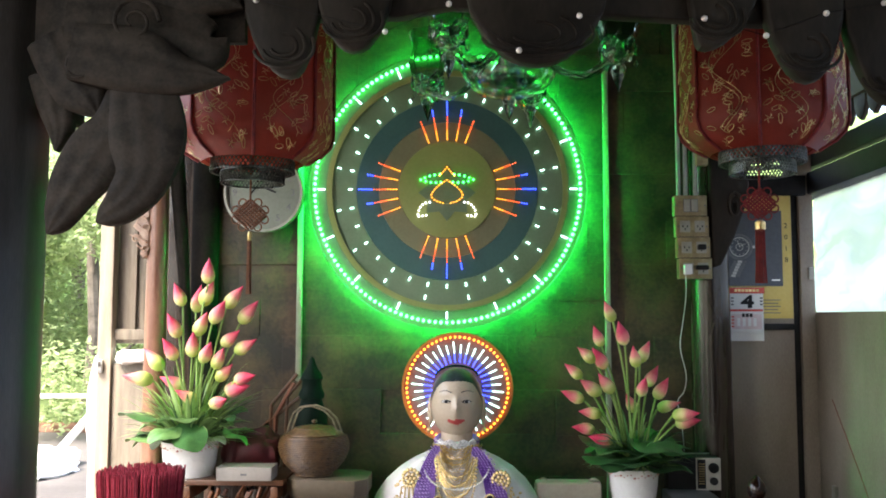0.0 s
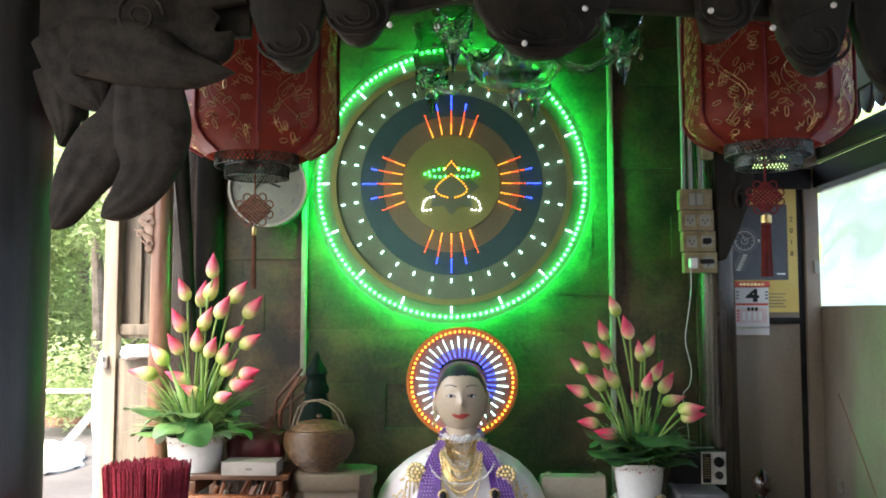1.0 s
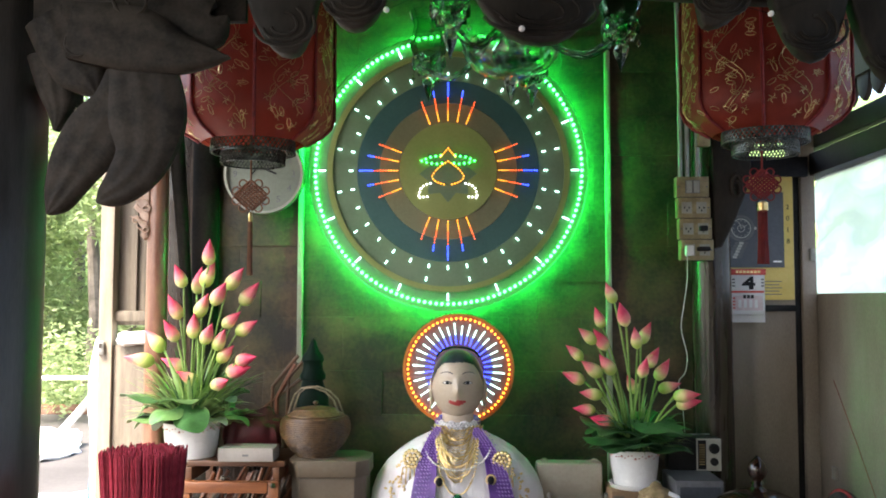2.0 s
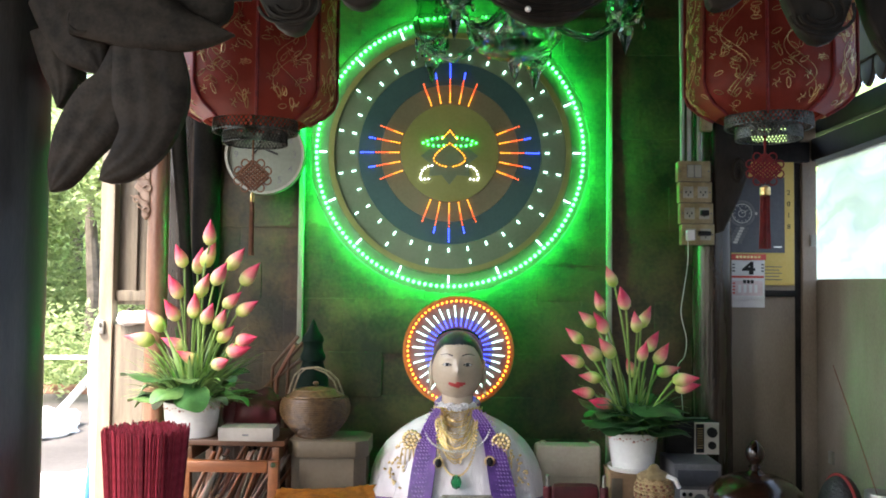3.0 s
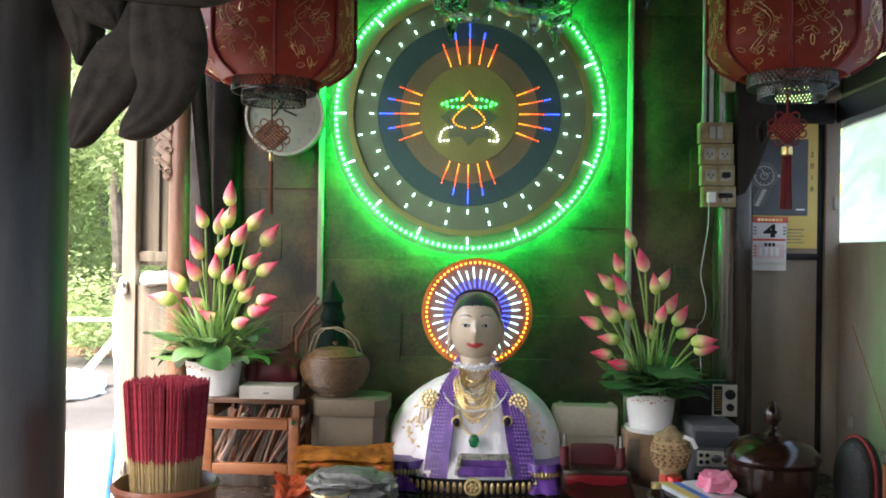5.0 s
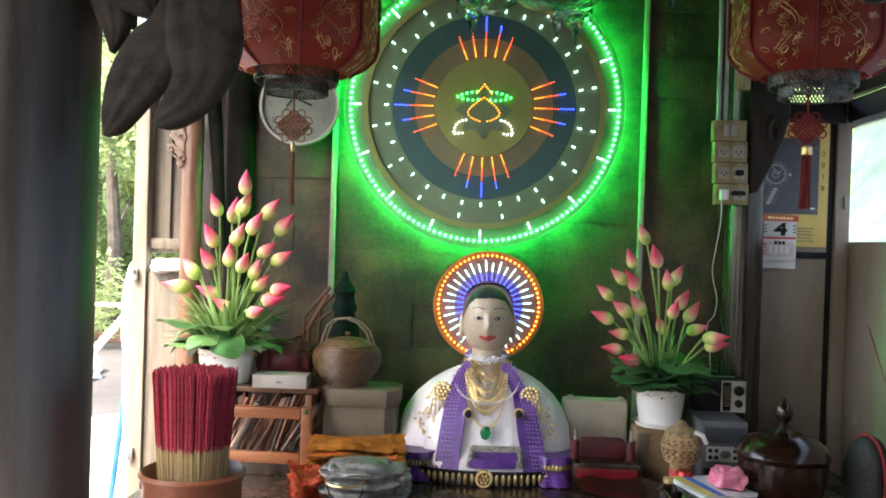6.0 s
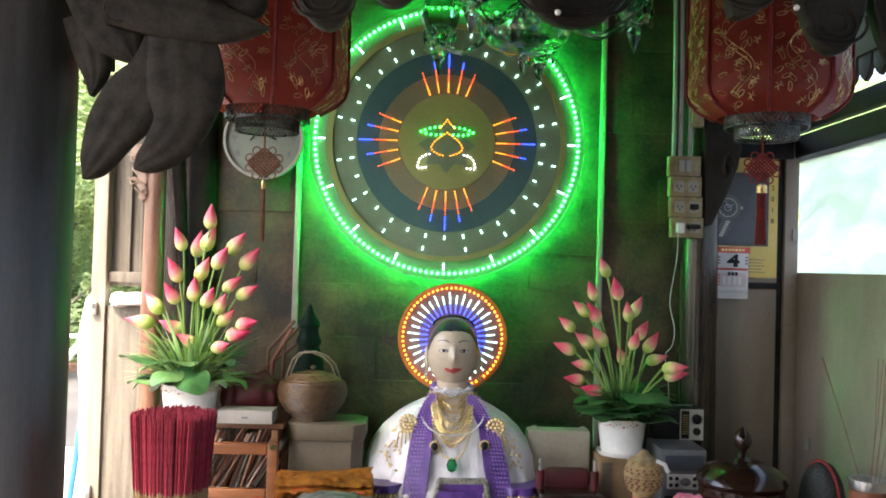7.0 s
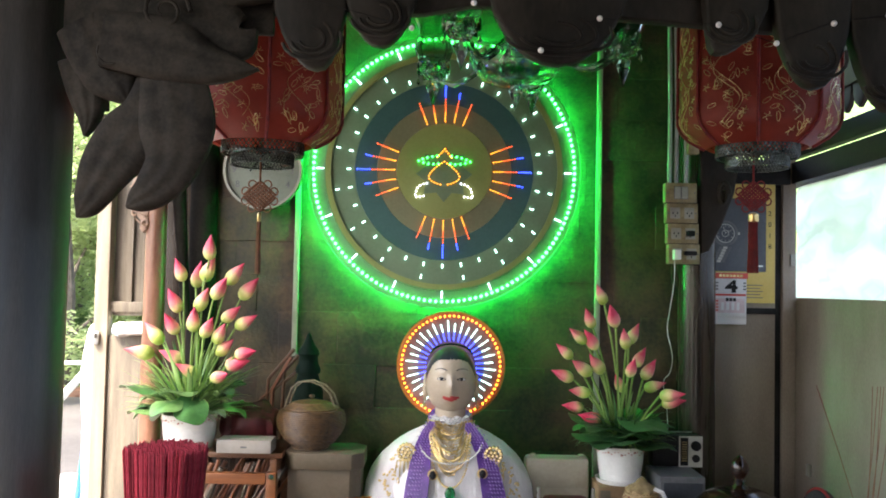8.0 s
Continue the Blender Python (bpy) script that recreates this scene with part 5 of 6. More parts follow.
for i in range(54):
    a = math.pi + math.pi * (i % 18 + 0.5 * (i // 18 % 2)) / 18
    share("crystal", gem, ruff, pose(0.073 * math.cos(a), 0.004 + 0.075 * math.sin(a), 0.008 - 0.009 * (i // 18)))
chest = thing("gold_chains", (CX, 2.945, 1.05), "tangle of fine gold chains over the statue's collar", "chain")
for k in range(22):
    pts = []
    for i in range(25):
        u = -1 + i / 12
        x = (0.046 + 0.0017 * k) * u + 0.004 * math.sin(k + i)
        z = 0.046 - (0.012 + 0.0072 * k) * (1 - u * u) + 0.003 * math.sin(i * 2 + k)
        pts.append((x, robe_y(CX + x, 1.05 + z) - 2.945 - 0.012 - 0.001 * (k % 3), z))
    part("chain", tube(pts, 0.0022 if k % 3 == 0 else 0.0014, 5), M_GOLD, chest)

# brooches
def rosette(name, loc, r, label, n=14, mat=None, dangles=0):
    t = thing(name, loc, label, name.replace("_", " "))
    gem = mesh_of("gem", ball(bmesh.new(), (0, 0, 0), r * 0.24, 1), mat or M_GOLD)
    for ring, (cnt, rr) in enumerate(((1, 0), (6, 0.4), (n, 0.8))):
        for i in range(cnt):
            a = 6.283 * i / cnt + ring
            share("gem", gem, t, pose(rr * r * math.cos(a), -0.003 * (2 - ring), rr * r * math.sin(a)))
    for i in range(dangles):
        x = (i - (dangles - 1) / 2) * r * 0.36
        part("dangle", tube([(x, -0.004, -r * 0.8), (x * 1.15, -0.008, -r * 1.5), (x * 1.2, -0.004, -r * (2.2 + 0.3 * (i % 2)))], 0.0024, 5), M_GOLD, t)
    return t


for x, z in ((-0.148, 1.0), (0.145, 0.995)):
    rosette("brooch", (CX + x, robe_y(CX + x, z) - 0.022, z), 0.033, "gold jewelled brooch with dangling chains on the robe", dangles=6)
for x, z in ((-0.058, 0.935), (0.108, 0.94)):
    t = rosette("pendant", (CX + x, robe_y(CX + x, z) - 0.014, z), 0.018, "dark stone pendant in a beaded gold mount", 16)
    part("stone", ball(bmesh.new(), (0, -0.008, 0), 0.0125, 3, (0.85, 0.5, 1.15)), M_BLACK, t, "black stone")
# gold embroidery on the sleeves
for sx in (-1, 1):
    em = thing("sleeve_embroidery", (CX + sx * 0.2, 2.945, 0.93), "gold thread sprigs sewn on the robe", "embroidery", "embroidery")
    r2 = random.Random(7 + sx)
    sprig = mesh_of("sprig", ball(bmesh.new(), (0, 0, 0), 0.0042, 1, (1.6, 0.6, 1)), M_GOLD)
    for i in range(46):
        x, z = sx * r2.uniform(-0.03, 0.05), r2.uniform(-0.085, 0.075)
        if abs(0.2 + sx * x) > 0.238 - 0.55 * max(0, 0.93 + z - 0.90):
            continue
        y = robe_y(CX + sx * 0.2 + x, 0.93 + z) - 2.945 - 0.004
        share("sprig", sprig, em, pose(x, y, z, 0, r2.uniform(0, 180), 0))
# belt and sash
bt = thing("belt", (CX, 2.945, 0.742), "gold jewelled belt over a purple sash", "belt")
pts = [((x, robe_y(CX + x, 0.742) - 2.945 - 0.012, 0), (0, 0.1, 1)) for x in [-0.22 + 0.02 * i for i in range(23)]]
part("band", strip(pts, 0.05, 0.008), M_BLACK, bt)
for i, (p, s) in enumerate(pts[1:-1]):
    bm = bmesh.new()
    ball(bm, (p[0], p[1] - 0.006, p[2]), 0.0085, 2, (0.8, 0.5, 2.2))
    part("stud", bm, M_GOLD, bt)
rosette("belt_buckle", (CX, robe_y(CX, 0.745) - 0.026, 0.748), 0.03, "round gold jewelled belt buckle", 18)
sash = thing("sash", (CX, 2.945, 0.79), "purple sash with a dark embroidered plaque", "sash")
part("fold", strip([((x, robe_y(CX + x, 0.775) - 2.945 - 0.006, 0.0), (0, 0.1, 1)) for x in [-0.05 + 0.015 * i for i in range(11)]], 0.03, 0.008), M_PURPLE, sash)
M_PLAQUE = surf("grey_gilt_braid", (0.20, 0.19, 0.15), (0.42, 0.40, 0.32), 0.4, 90, 0.8, metal=0.3)
part("plaque_frame", strip([((x, robe_y(CX + x, 0.82) - 2.945 - 0.020, 0.042), (0, 0.1, 1)) for x in [-0.043 + 0.0156 * i for i in range(11)]], 0.020, 0.007), M_PLAQUE, sash, "dull grey braid frame")
for sx in (-1, 1):
    part("plaque_side", tube([(0.035 + sx * (0.076 + 0.0012 * k), robe_y(CX + 0.035 + sx * 0.078, 0.80) - 2.945 - 0.020, 0.042 - 0.007 * k) for k in range(9)], 0.0095, 8), M_PLAQUE, sash, "dull grey braid frame")
    part("plaque_corner", ball(bmesh.new(), (0.035 + sx * 0.074, robe_y(CX + 0.035 + sx * 0.078, 0.82) - 2.945 - 0.016, 0.040), 0.011, 2, (1, 0.5, 1)), M_PLAQUE, sash, "braid boss")
part("plaque", strip([((x, robe_y(CX + x, 0.80) - 2.945 - 0.0045, 0.014), (0, 0.1, 1)) for x in [-0.04 + 0.015 * i for i in range(11)]], 0.036, 0.008), M_PURPLE, sash)
def ruffle(rx, ry, z0, z1, flare, n=72):
    bm = bmesh.new()
    rows = []
    for k in range(7):
        u = k / 6
        row = []
        for i in range(n):
            a = 2 * math.pi * i / n
            w = 1 + flare * u + 0.06 * u * math.sin(9 * a) + 0.03 * u * math.sin(17 * a + 1)
            row.append(bm.verts.new((rx * w * math.cos(a), ry * w * math.sin(a), z0 + (z1 - z0) * u)))
        rows.append(row)
    for p, q in zip(rows, rows[1:]):
        for i in range(n):
            bm.faces.new((p[i], p[(i + 1) % n], q[(i + 1) % n], q[i]))
    bm.faces.new(rows[0])
    bm.faces.new(rows[-1])
    return bm


for sx in (-1, 1):
    cf = thing("sleeve_cuff", (CX + sx * 0.222, 2.87, 0.72), "purple sleeve cuff edged with gold braid", "cuff", "cuffs")
    part("hem", ruffle(0.088, 0.135, 0.092, 0.068, 0.03), M_PURPLE, cf)
    part("ruffle", ruffle(0.080, 0.125, 0.046, 0.004, 0.30), M_PURPLE, cf)
    part("lining", ruffle(0.081, 0.126, 0.07, 0.042, 0.0), M_PURPLE, cf)
    bead = mesh_of("braid_bead", ball(bmesh.new(), (0, 0, 0), 0.009, 1, (0.75, 0.75, 1.5)), M_GOLD)
    for i in range(44):
        a = 2 * math.pi * i / 44
        share("braid_bead", bead, cf, pose(0.084 * math.cos(a), 0.130 * math.sin(a), 0.057))


# ---- wooden rack ----
rk = thing("wooden_rack", (-0.825, 2.87, 0.72), "orange-brown wooden rack with a glazed lower bay", "rack")
M_RACKDARK = surf("dark_brown_board", (0.07, 0.028, 0.014), (0.15, 0.065, 0.03), 0.35, 6, 0.2, stretch=(0.6, 5, 5))
part("top", boxed((0, 0.02, 0.271), (0.335, 0.25, 0.018), 0.004), M_RACKDARK, rk, "dark brown top board")
for x in (-0.14, 0.142):
    part("post", boxed((x, -0.142, 0.113), (0.034, 0.03, 0.226), 0.004), M_RACK, rk)
    part("rear_post", boxed((x, 0.12, 0.131), (0.026, 0.026, 0.262), 0.004), M_RACKDARK, rk)
    part("top_bracket", boxed((x, -0.02, 0.24), (0.022, 0.20, 0.044), 0.003), M_RACKDARK, rk)
part("bar", boxed((-0.018, -0.146, 0.206), (0.286, 0.03, 0.036), 0.006), M_RACK, rk)
part("sill", boxed((-0.001, -0.142, 0.059), (0.248, 0.026, 0.036), 0.004), M_RACK, rk)
part("bottom", boxed((0, 0, 0.046), (0.30, 0.25, 0.01), 0.003), M_RACKDARK, rk)
part("drawer_front", boxed((0, -0.139, 0.02), (0.248, 0.014, 0.038), 0.003), M_PILLAR, rk, "dark drawer front")
part("backboard", boxed((0, 0.136, 0.15), (0.29, 0.008, 0.20)), M_PILLAR, rk)
gl = part("pane", boxed((0, -0.136, 0.133), (0.248, 0.003, 0.11)), M_GLASS, rk, "clear glass pane")
part("stud", ball(bmesh.new(), (0.142, -0.16, 0.214), 0.009, 2), M_JADE, rk, "green glass stud")
rnd = random.Random(12)
stick_mats = (M_RACK, M_RACKDARK, M_BROWN, M_CLAY, M_RACKDARK, M_GREYWOOD, M_RACK)
for i in range(30):
    x = -0.15 + 0.0085 * i
    s = tagged(part("wooden_stick", tube([(0, 0, 0), (0.05 + 0.07 * rnd.random(), 0.01, 0.15 + 0.05 * rnd.random())], rnd.uniform(0.004, 0.010), 8), stick_mats[i % 7]), "slim wooden stick leaning inside the rack", "stick", "sticks in the rack")
    s.location = (-0.825 + x, 2.765 + 0.10 * rnd.random(), 0.777)

wb = thing("white_box", (-0.782, 2.80, 1.0), "flat white cardboard box on the rack", "box")
part("carton", boxed((0, 0, 0.021), (0.178, 0.10, 0.042), 0.002), surf("off_white_card", (0.25, 0.225, 0.20), (0.32, 0.295, 0.265), 0.6, 9, 0.08), wb)
part("print", boxed((0, -0.0505, 0.02), (0.02, 0.001, 0.006)), M_GREYPL, wb)
rp = tagged(part("red_bag", cloth_bundle(0.19, 0.12, 0.135, 11, 0.012), M_REDCLOTH), "dark red cloth bag behind the white box", "bag")
rp.location = (-0.80, 2.955, 1.0)

# ---- cream octagonal box and basket ----
cb = thing("octagonal_box", (-0.526, 2.90, 0.72), "cream octagonal cardboard box with fitted lid", "box")
def octa(w, d, h, cut, z0, bev=0.003):
    bm = bmesh.new()
    o = [(-w / 2 + cut, -d / 2), (w / 2 - cut, -d / 2), (w / 2, -d / 2 + cut), (w / 2, d / 2 - cut), (w / 2 - cut, d / 2), (-w / 2 + cut, d / 2), (-w / 2, d / 2 - cut), (-w / 2, -d / 2 + cut)]
    f = bm.faces.new([bm.verts.new((x, y, z0)) for x, y in o])
    e = bmesh.ops.extrude_face_region(bm, geom=[f])
    bmesh.ops.translate(bm, vec=(0, 0, h), verts=[v for v in e["geom"] if isinstance(v, bmesh.types.BMVert)])
    bmesh.ops.bevel(bm, geom=list(bm.edges), offset=bev, segments=2, affect="EDGES", profile=0.5)
    return bm
part("carton", octa(0.246, 0.196, 0.225, 0.034, 0), M_CREAM, cb)
part("lid", octa(0.266, 0.214, 0.053, 0.038, 0.222), M_CREAM, cb)

bk = thing("rattan_basket", (-0.583, 2.90, 0.996), "round coppery brown woven basket with lid and hoop handle", "basket")


def basket_r(z):
    return 0.066 + 0.050 * math.sin(math.pi * min(1, max(0, z - 0.012) / 0.165)) ** 0.85


part("body", lathe([(0, 0), (0.062, 0), (0.066, 0.004), (0.064, 0.012)] + [(basket_r(0.012 + 0.012 * k) - 0.002, 0.012 + 0.012 * k) for k in range(1, 11)] + [(0, 0.132)], 48), M_RATTAN, bk)
for k in range(20):
    z = 0.012 + 0.006 * k
    r = basket_r(z)
    part("weave", tube([((r + 0.0018 * (-1) ** (i + k)) * math.cos(0.1309 * i), (r + 0.0018 * (-1) ** (i + k)) * math.sin(0.1309 * i), z) for i in range(48)], 0.0028, 5, closed=True), M_RATTAN, bk)
ld = part("lid", lathe([(0.0, 0.130), (0.088, 0.130), (0.093, 0.136), (0.088, 0.142), (0.07, 0.150), (0.066, 0.156), (0.03, 0.163), (0, 0.165)], 40, wob=lambda a, z: 1 + 0.01 * math.sin(60 * a)), M_RATTAN, bk)
part("lid_rim", tube([(0.092 * math.cos(0.131 * i), 0.092 * math.sin(0.131 * i), 0.136) for i in range(48)], 0.004, 6, closed=True), M_RATTAN, ld)
part("knob", lathe([(0.003, 0.163), (0.004, 0.170), (0.010, 0.174), (0.009, 0.180), (0, 0.183)], 14), M_RATTAN, ld)
for dy, dx in ((-0.018, 0.0), (0.012, 0.010)):
    part("handle", tube([(-0.098 + dx, dy, 0.10), (-0.084 + dx, dy, 0.16), (-0.068 + dx, dy, 0.205), (-0.045 + dx, dy, 0.226), (-0.005 + dx, dy, 0.229), (0.035 + dx, dy, 0.214), (0.064 + dx, dy, 0.186), (0.082 + dx, dy, 0.14), (0.094, dy, 0.10)], 0.0030, 7), M_CANE, bk, "pale wire-bound cane hoop")

gb = thing("green_urn", (-0.62, 3.05, 0.72), "dark green glazed urn with stepped lid behind the basket", "urn")
part("body", lathe([(0, 0), (0.045, 0), (0.05, 0.02), (0.06, 0.25), (0.056, 0.45), (0.04, 0.50), (0.036, 0.515), (0, 0.515)], 28), surf("dark_green_glaze", (0.003, 0.010, 0.006), (0.005, 0.014, 0.009), 0.6, 5, 0.1, spec=0.1), gb)
part("lid", lathe([(0.0, 0.516), (0.044, 0.516), (0.046, 0.53), (0.036, 0.55), (0.034, 0.575), (0.040, 0.585), (0.036, 0.60), (0.022, 0.618), (0.012, 0.64), (0.009, 0.652), (0, 0.664)], 28), surf("dark_green_lid_glaze", (0.003, 0.012, 0.008), (0.005, 0.016, 0.010), 0.6, 5, 0.1, spec=0.1), gb)
for i, (x, z, lx, lz) in enumerate(((-0.78, 1.21, 0.07, 0.11), (-0.76, 1.17, 0.05, 0.12), (-0.72, 1.24, 0.055, 0.085), (-0.70, 1.10, 0.05, 0.12), (-0.81, 1.14, 0.1, 0.1))):
    s = tagged(part("incense_packet", tube([(0, 0, z - 1.0 - 0.35), (lx * 0.2, 0, z - 1.0), (lx * 1.5, 0.0, z - 1.0 + lz)], 0.007 + 0.002 * (i % 2), 6), (M_RACKDARK, M_CLAY, M_RACKDARK, M_RACK, M_RACKDARK)[i]), "brown wooden stick standing behind the rack", "stick", "sticks behind the rack")
    s.location = (x, 3.06, 1.0 - (0 if z - 0.35 > 0.72 else 0))


# ---- cloths ----
def folded_cloth(w, d, h, layers, seed, mat, name, label, cat, loc, rz=0):
    t = thing(name, loc, label, cat)
    t.rotation_euler.z = rz
    rnd = random.Random(seed)
    for k in range(layers):
        bm = bmesh.new()
        nx, ny = 40, 22
        g = []
        for i in range(nx + 1):
            row = []
            for j in range(ny + 1):
                x, y = (i / nx - 0.5) * w * (1 + 0.05 * math.sin(k * 2.0)), (j / ny - 0.5) * d
                z = h * (k + 0.5) / layers * (1 - 0.25 * (x / w + 0.5) * (k % 3 == 0)) + 0.009 * (0.5 - abs(noise.noise((x * 26, y * 30, 0.35 * k + seed)))) + 0.014 * noise.noise((x * 9, y * 9, seed)) - 0.008 * abs(noise.noise((x * 50, y * 50, k))) - 0.012 * (abs(j / ny - 0.5) * 2) ** 6 + 0.006 * noise.noise((x * 7, k * 0.9, seed + 3)) + 0.003 * math.sin(9 * x / w + k)
                row.append(bm.verts.new((x + 0.012 * noise.noise((y * 20, k, seed)), y + 0.035 * noise.noise((x * 6, k * 1.7, seed)) + 0.012 * noise.noise((x * 18, k * 1.7, seed)), max(0.003, z))))
            g.append(row)
        for p, q in zip(g, g[1:]):
            for j in range(ny):
                bm.faces.new((p[j], p[j + 1], q[j + 1], q[j]))
        bmesh.ops.solidify(bm, geom=bm.faces, thickness=min(0.007, h / layers * 0.4))
        part("fold", bm, mat, t)
    return t


M_REDORANGE = surf("orange_red_cloth", (0.38, 0.045, 0.012), (0.58, 0.10, 0.025), 0.6, 14, 0.4)
oc = folded_cloth(0.29, 0.20, 0.15, 14, 2, M_ORANGE, "orange_cloth", "folded orange cloth stacked on the altar", "cloth", (-0.505, 2.66, 0.72), 0.1)
part("border", tube([(-0.10 + 0.022 * i, -0.104 + 0.004 * math.sin(i), 0.118 + 0.010 * math.sin(i * 0.8) - 0.0015 * i) for i in range(11)], 0.0035, 6), M_REDORANGE, oc, "red woven border")
rc = folded_cloth(0.10, 0.15, 0.11, 7, 23, M_REDORANGE, "red_cloth", "folded orange-red cloth on the altar", "cloth", (-0.632, 2.49, 0.72), 0.3)


def crumpled(w, d, h, seed):
    """A loosely bundled cloth with sharp creases."""
    bm = bmesh.new()
    bmesh.ops.create_icosphere(bm, subdivisions=6, radius=0.5)
    for v in bm.verts:
        n = v.co.normalized()
        q = [math.copysign(abs(c * 2) ** 0.62, c) / 2 for c in v.co]
        long = Vector((v.co.x * 1.6, v.co.y * 4, v.co.z * 6))
        crease = 1 - 2 * abs(noise.noise(long + Vector((seed, 0, 0)))) + 0.35 * (1 - 2 * abs(noise.noise(long * 2.3 + Vector((0, seed, 0)))))
        v.co = Vector((q[0] * w, q[1] * d, q[2] * h)) + n * 0.02 * (crease - 1)
        v.co.z += h / 2
        v.co.z = max(0.0, v.co.z)
    return bm


sv = tagged(part("silver_cloth", crumpled(0.27, 0.17, 0.125, 5), M_SILVCLOTH), "crumpled silver grey sequinned cloth on the altar", "cloth")
sv.location, sv.rotation_euler.z = (-0.455, 2.48, 0.72), -0.1

# ---- incense ----
ip = thing("incense_pot", (-0.701, 1.65, 0.858), "reddish clay pot holding incense", "pot")
part("body", lathe([(0, 0), (0.06, 0), (0.085, 0.03), (0.098, 0.09), (0.096, 0.145), (0.105, 0.165), (0.098, 0.172), (0.088, 0.16), (0.085, 0.1), (0, 0.09)], 36), M_CLAY, ip)
ib = thing("incense_bundle", (-0.701, 1.65, 0.95), "dense bundle of red incense sticks with bare bamboo ends", "incense")
rnd = random.Random(5)
red_me = mesh_of("coated", tube([(0, 0, 0.132), (0, 0, 0.278)], 0.0016, 5), M_STICKRED)
raw_me = mesh_of("bare", tube([(0, 0, 0), (0, 0, 0.132)], 0.0011, 5), M_BAMBOO)
inner_red, inner_raw = bmesh.new(), bmesh.new()
for i in range(700):
    a = i * 2.39996
    r = 0.062 * math.sqrt((i + 0.5) / 700)
    lean = r * 62
    dz = rnd.uniform(-0.006, 0.004)
    m = Matrix.Translation((r * math.cos(a), r * math.sin(a), dz)) @ pose(0, 0, 0, -lean * math.sin(a) + rnd.uniform(-0.7, 0.7), lean * math.cos(a) + rnd.uniform(-0.7, 0.7), 0)
    if i >= 410:
        s = share("incense_stick", red_me, ib, m)
        share("bamboo_end", raw_me, s, Matrix())
    else:
        tube([m @ Vector((0, 0, 0.122)), m @ Vector((0, 0, 0.278))], 0.0017, 4, inner_red)
        tube([m @ Vector((0, 0, 0.0)), m @ Vector((0, 0, 0.122))], 0.0011, 4, inner_raw)
tagged(part("inner_mass", inner_red, M_STICKRED, ib), kind="stuff")
tagged(part("inner_stem_mass", inner_raw, M_BAMBOO, ib), kind="stuff")

# ---- lacquer jar ----
jr = thing("lacquer_jar", (0.769, 2.52, 0.72), "glossy dark brown lacquered jar with turned finial lid", "jar")
part("body", lathe([(0, 0), (0.075, 0), (0.08, 0.012), (0.108, 0.06), (0.124, 0.12), (0.127, 0.175), (0.122, 0.18), (0, 0.18)], 56), M_JAR, jr)
jl = part("lid", lathe([(0.0, 0.181), (0.131, 0.181), (0.134, 0.19), (0.128, 0.205), (0.105, 0.228), (0.065, 0.245), (0.035, 0.252), (0, 0.254)], 56), M_JAR, jr)
part("finial", lathe([(0.03, 0.25), (0.02, 0.258), (0.013, 0.266), (0.02, 0.272), (0.012, 0.279), (0.022, 0.292), (0.028, 0.308), (0.024, 0.326), (0.010, 0.343), (0, 0.352)], 28), M_JAR, jl)

# ---- radios ----
rd = thing("portable_radio", (0.706, 3.0, 0.94), "black portable radio with silver tuning panel", "radio")
part("body", boxed((0, 0, 0.054), (0.178, 0.06, 0.108), 0.004), M_BLACK, rd)
fp = part("tuning_panel", boxed((0.0475, -0.032, 0.054), (0.083, 0.006, 0.108), 0.001), M_SILVERPL, rd, "pale silver tuning panel")
part("scale", boxed((0.024, -0.0345, 0.054), (0.028, 0.004, 0.098), 0.001), M_BLACK, rd)
for k in range(9):
    part("scale_mark", boxed((0.024, -0.0367, 0.022 + 0.0082 * k), (0.020, 0.001, 0.002)), M_GOLD, rd)
for z, r in ((0.075, 0.017), (0.031, 0.013)):
    kn = lathe([(0, 0), (r, 0), (r, 0.01), (r * 0.8, 0.012), (0, 0.012)], 24)
    bmesh.ops.rotate(kn, cent=(0, 0, 0), matrix=Matrix.Rotation(radians(90), 3, "X"), verts=kn.verts)
    bmesh.ops.translate(kn, vec=(0.064, -0.035, z), verts=kn.verts)
    part("knob", kn, M_BLACK, rd, "round black knob")
part("name_plate", boxed((-0.062, -0.031, 0.098), (0.024, 0.002, 0.005)), M_SILVER, rd)
part("aerial", tube([(-0.09, 0, 0.116), (0.06, 0, 0.118)], 0.003, 6), M_STEEL, rd)
sr = thing("small_stereo", (0.678, 2.90, 0.72), "grey compact stereo with display and silver buttons", "stereo")
part("body", boxed((0, 0, 0.11), (0.155, 0.20, 0.22), 0.008), M_GREYPL, sr)
part("bezel", boxed((0, -0.099, 0.135), (0.15, 0.006, 0.14), 0.004), M_GREYPL, sr, "dark grey bezel")
part("display", boxed((0.0, -0.103, 0.175), (0.13, 0.004, 0.052), 0.001), M_NAVY, sr, "dark blue display")
bpn = part("button_panel", boxed((0.005, -0.104, 0.113), (0.125, 0.004, 0.05), 0.002), M_SILVERPL, sr, "silver button panel")
for x in (-0.045, -0.025, 0.035, 0.055):
    for z in (0.102, 0.124):
        part("button", ball(bmesh.new(), (x, -0.107, z), 0.007, 2, (1, 0.4, 1)), M_BLACK, bpn)
part("dial", ball(bmesh.new(), (0.005, -0.107, 0.113), 0.018, 3, (1, 0.3, 0.75)), M_GREYPL, bpn)
part("speaker_slot", boxed((0, -0.101, 0.04), (0.13, 0.003, 0.05), 0.001), M_BLACK, sr)

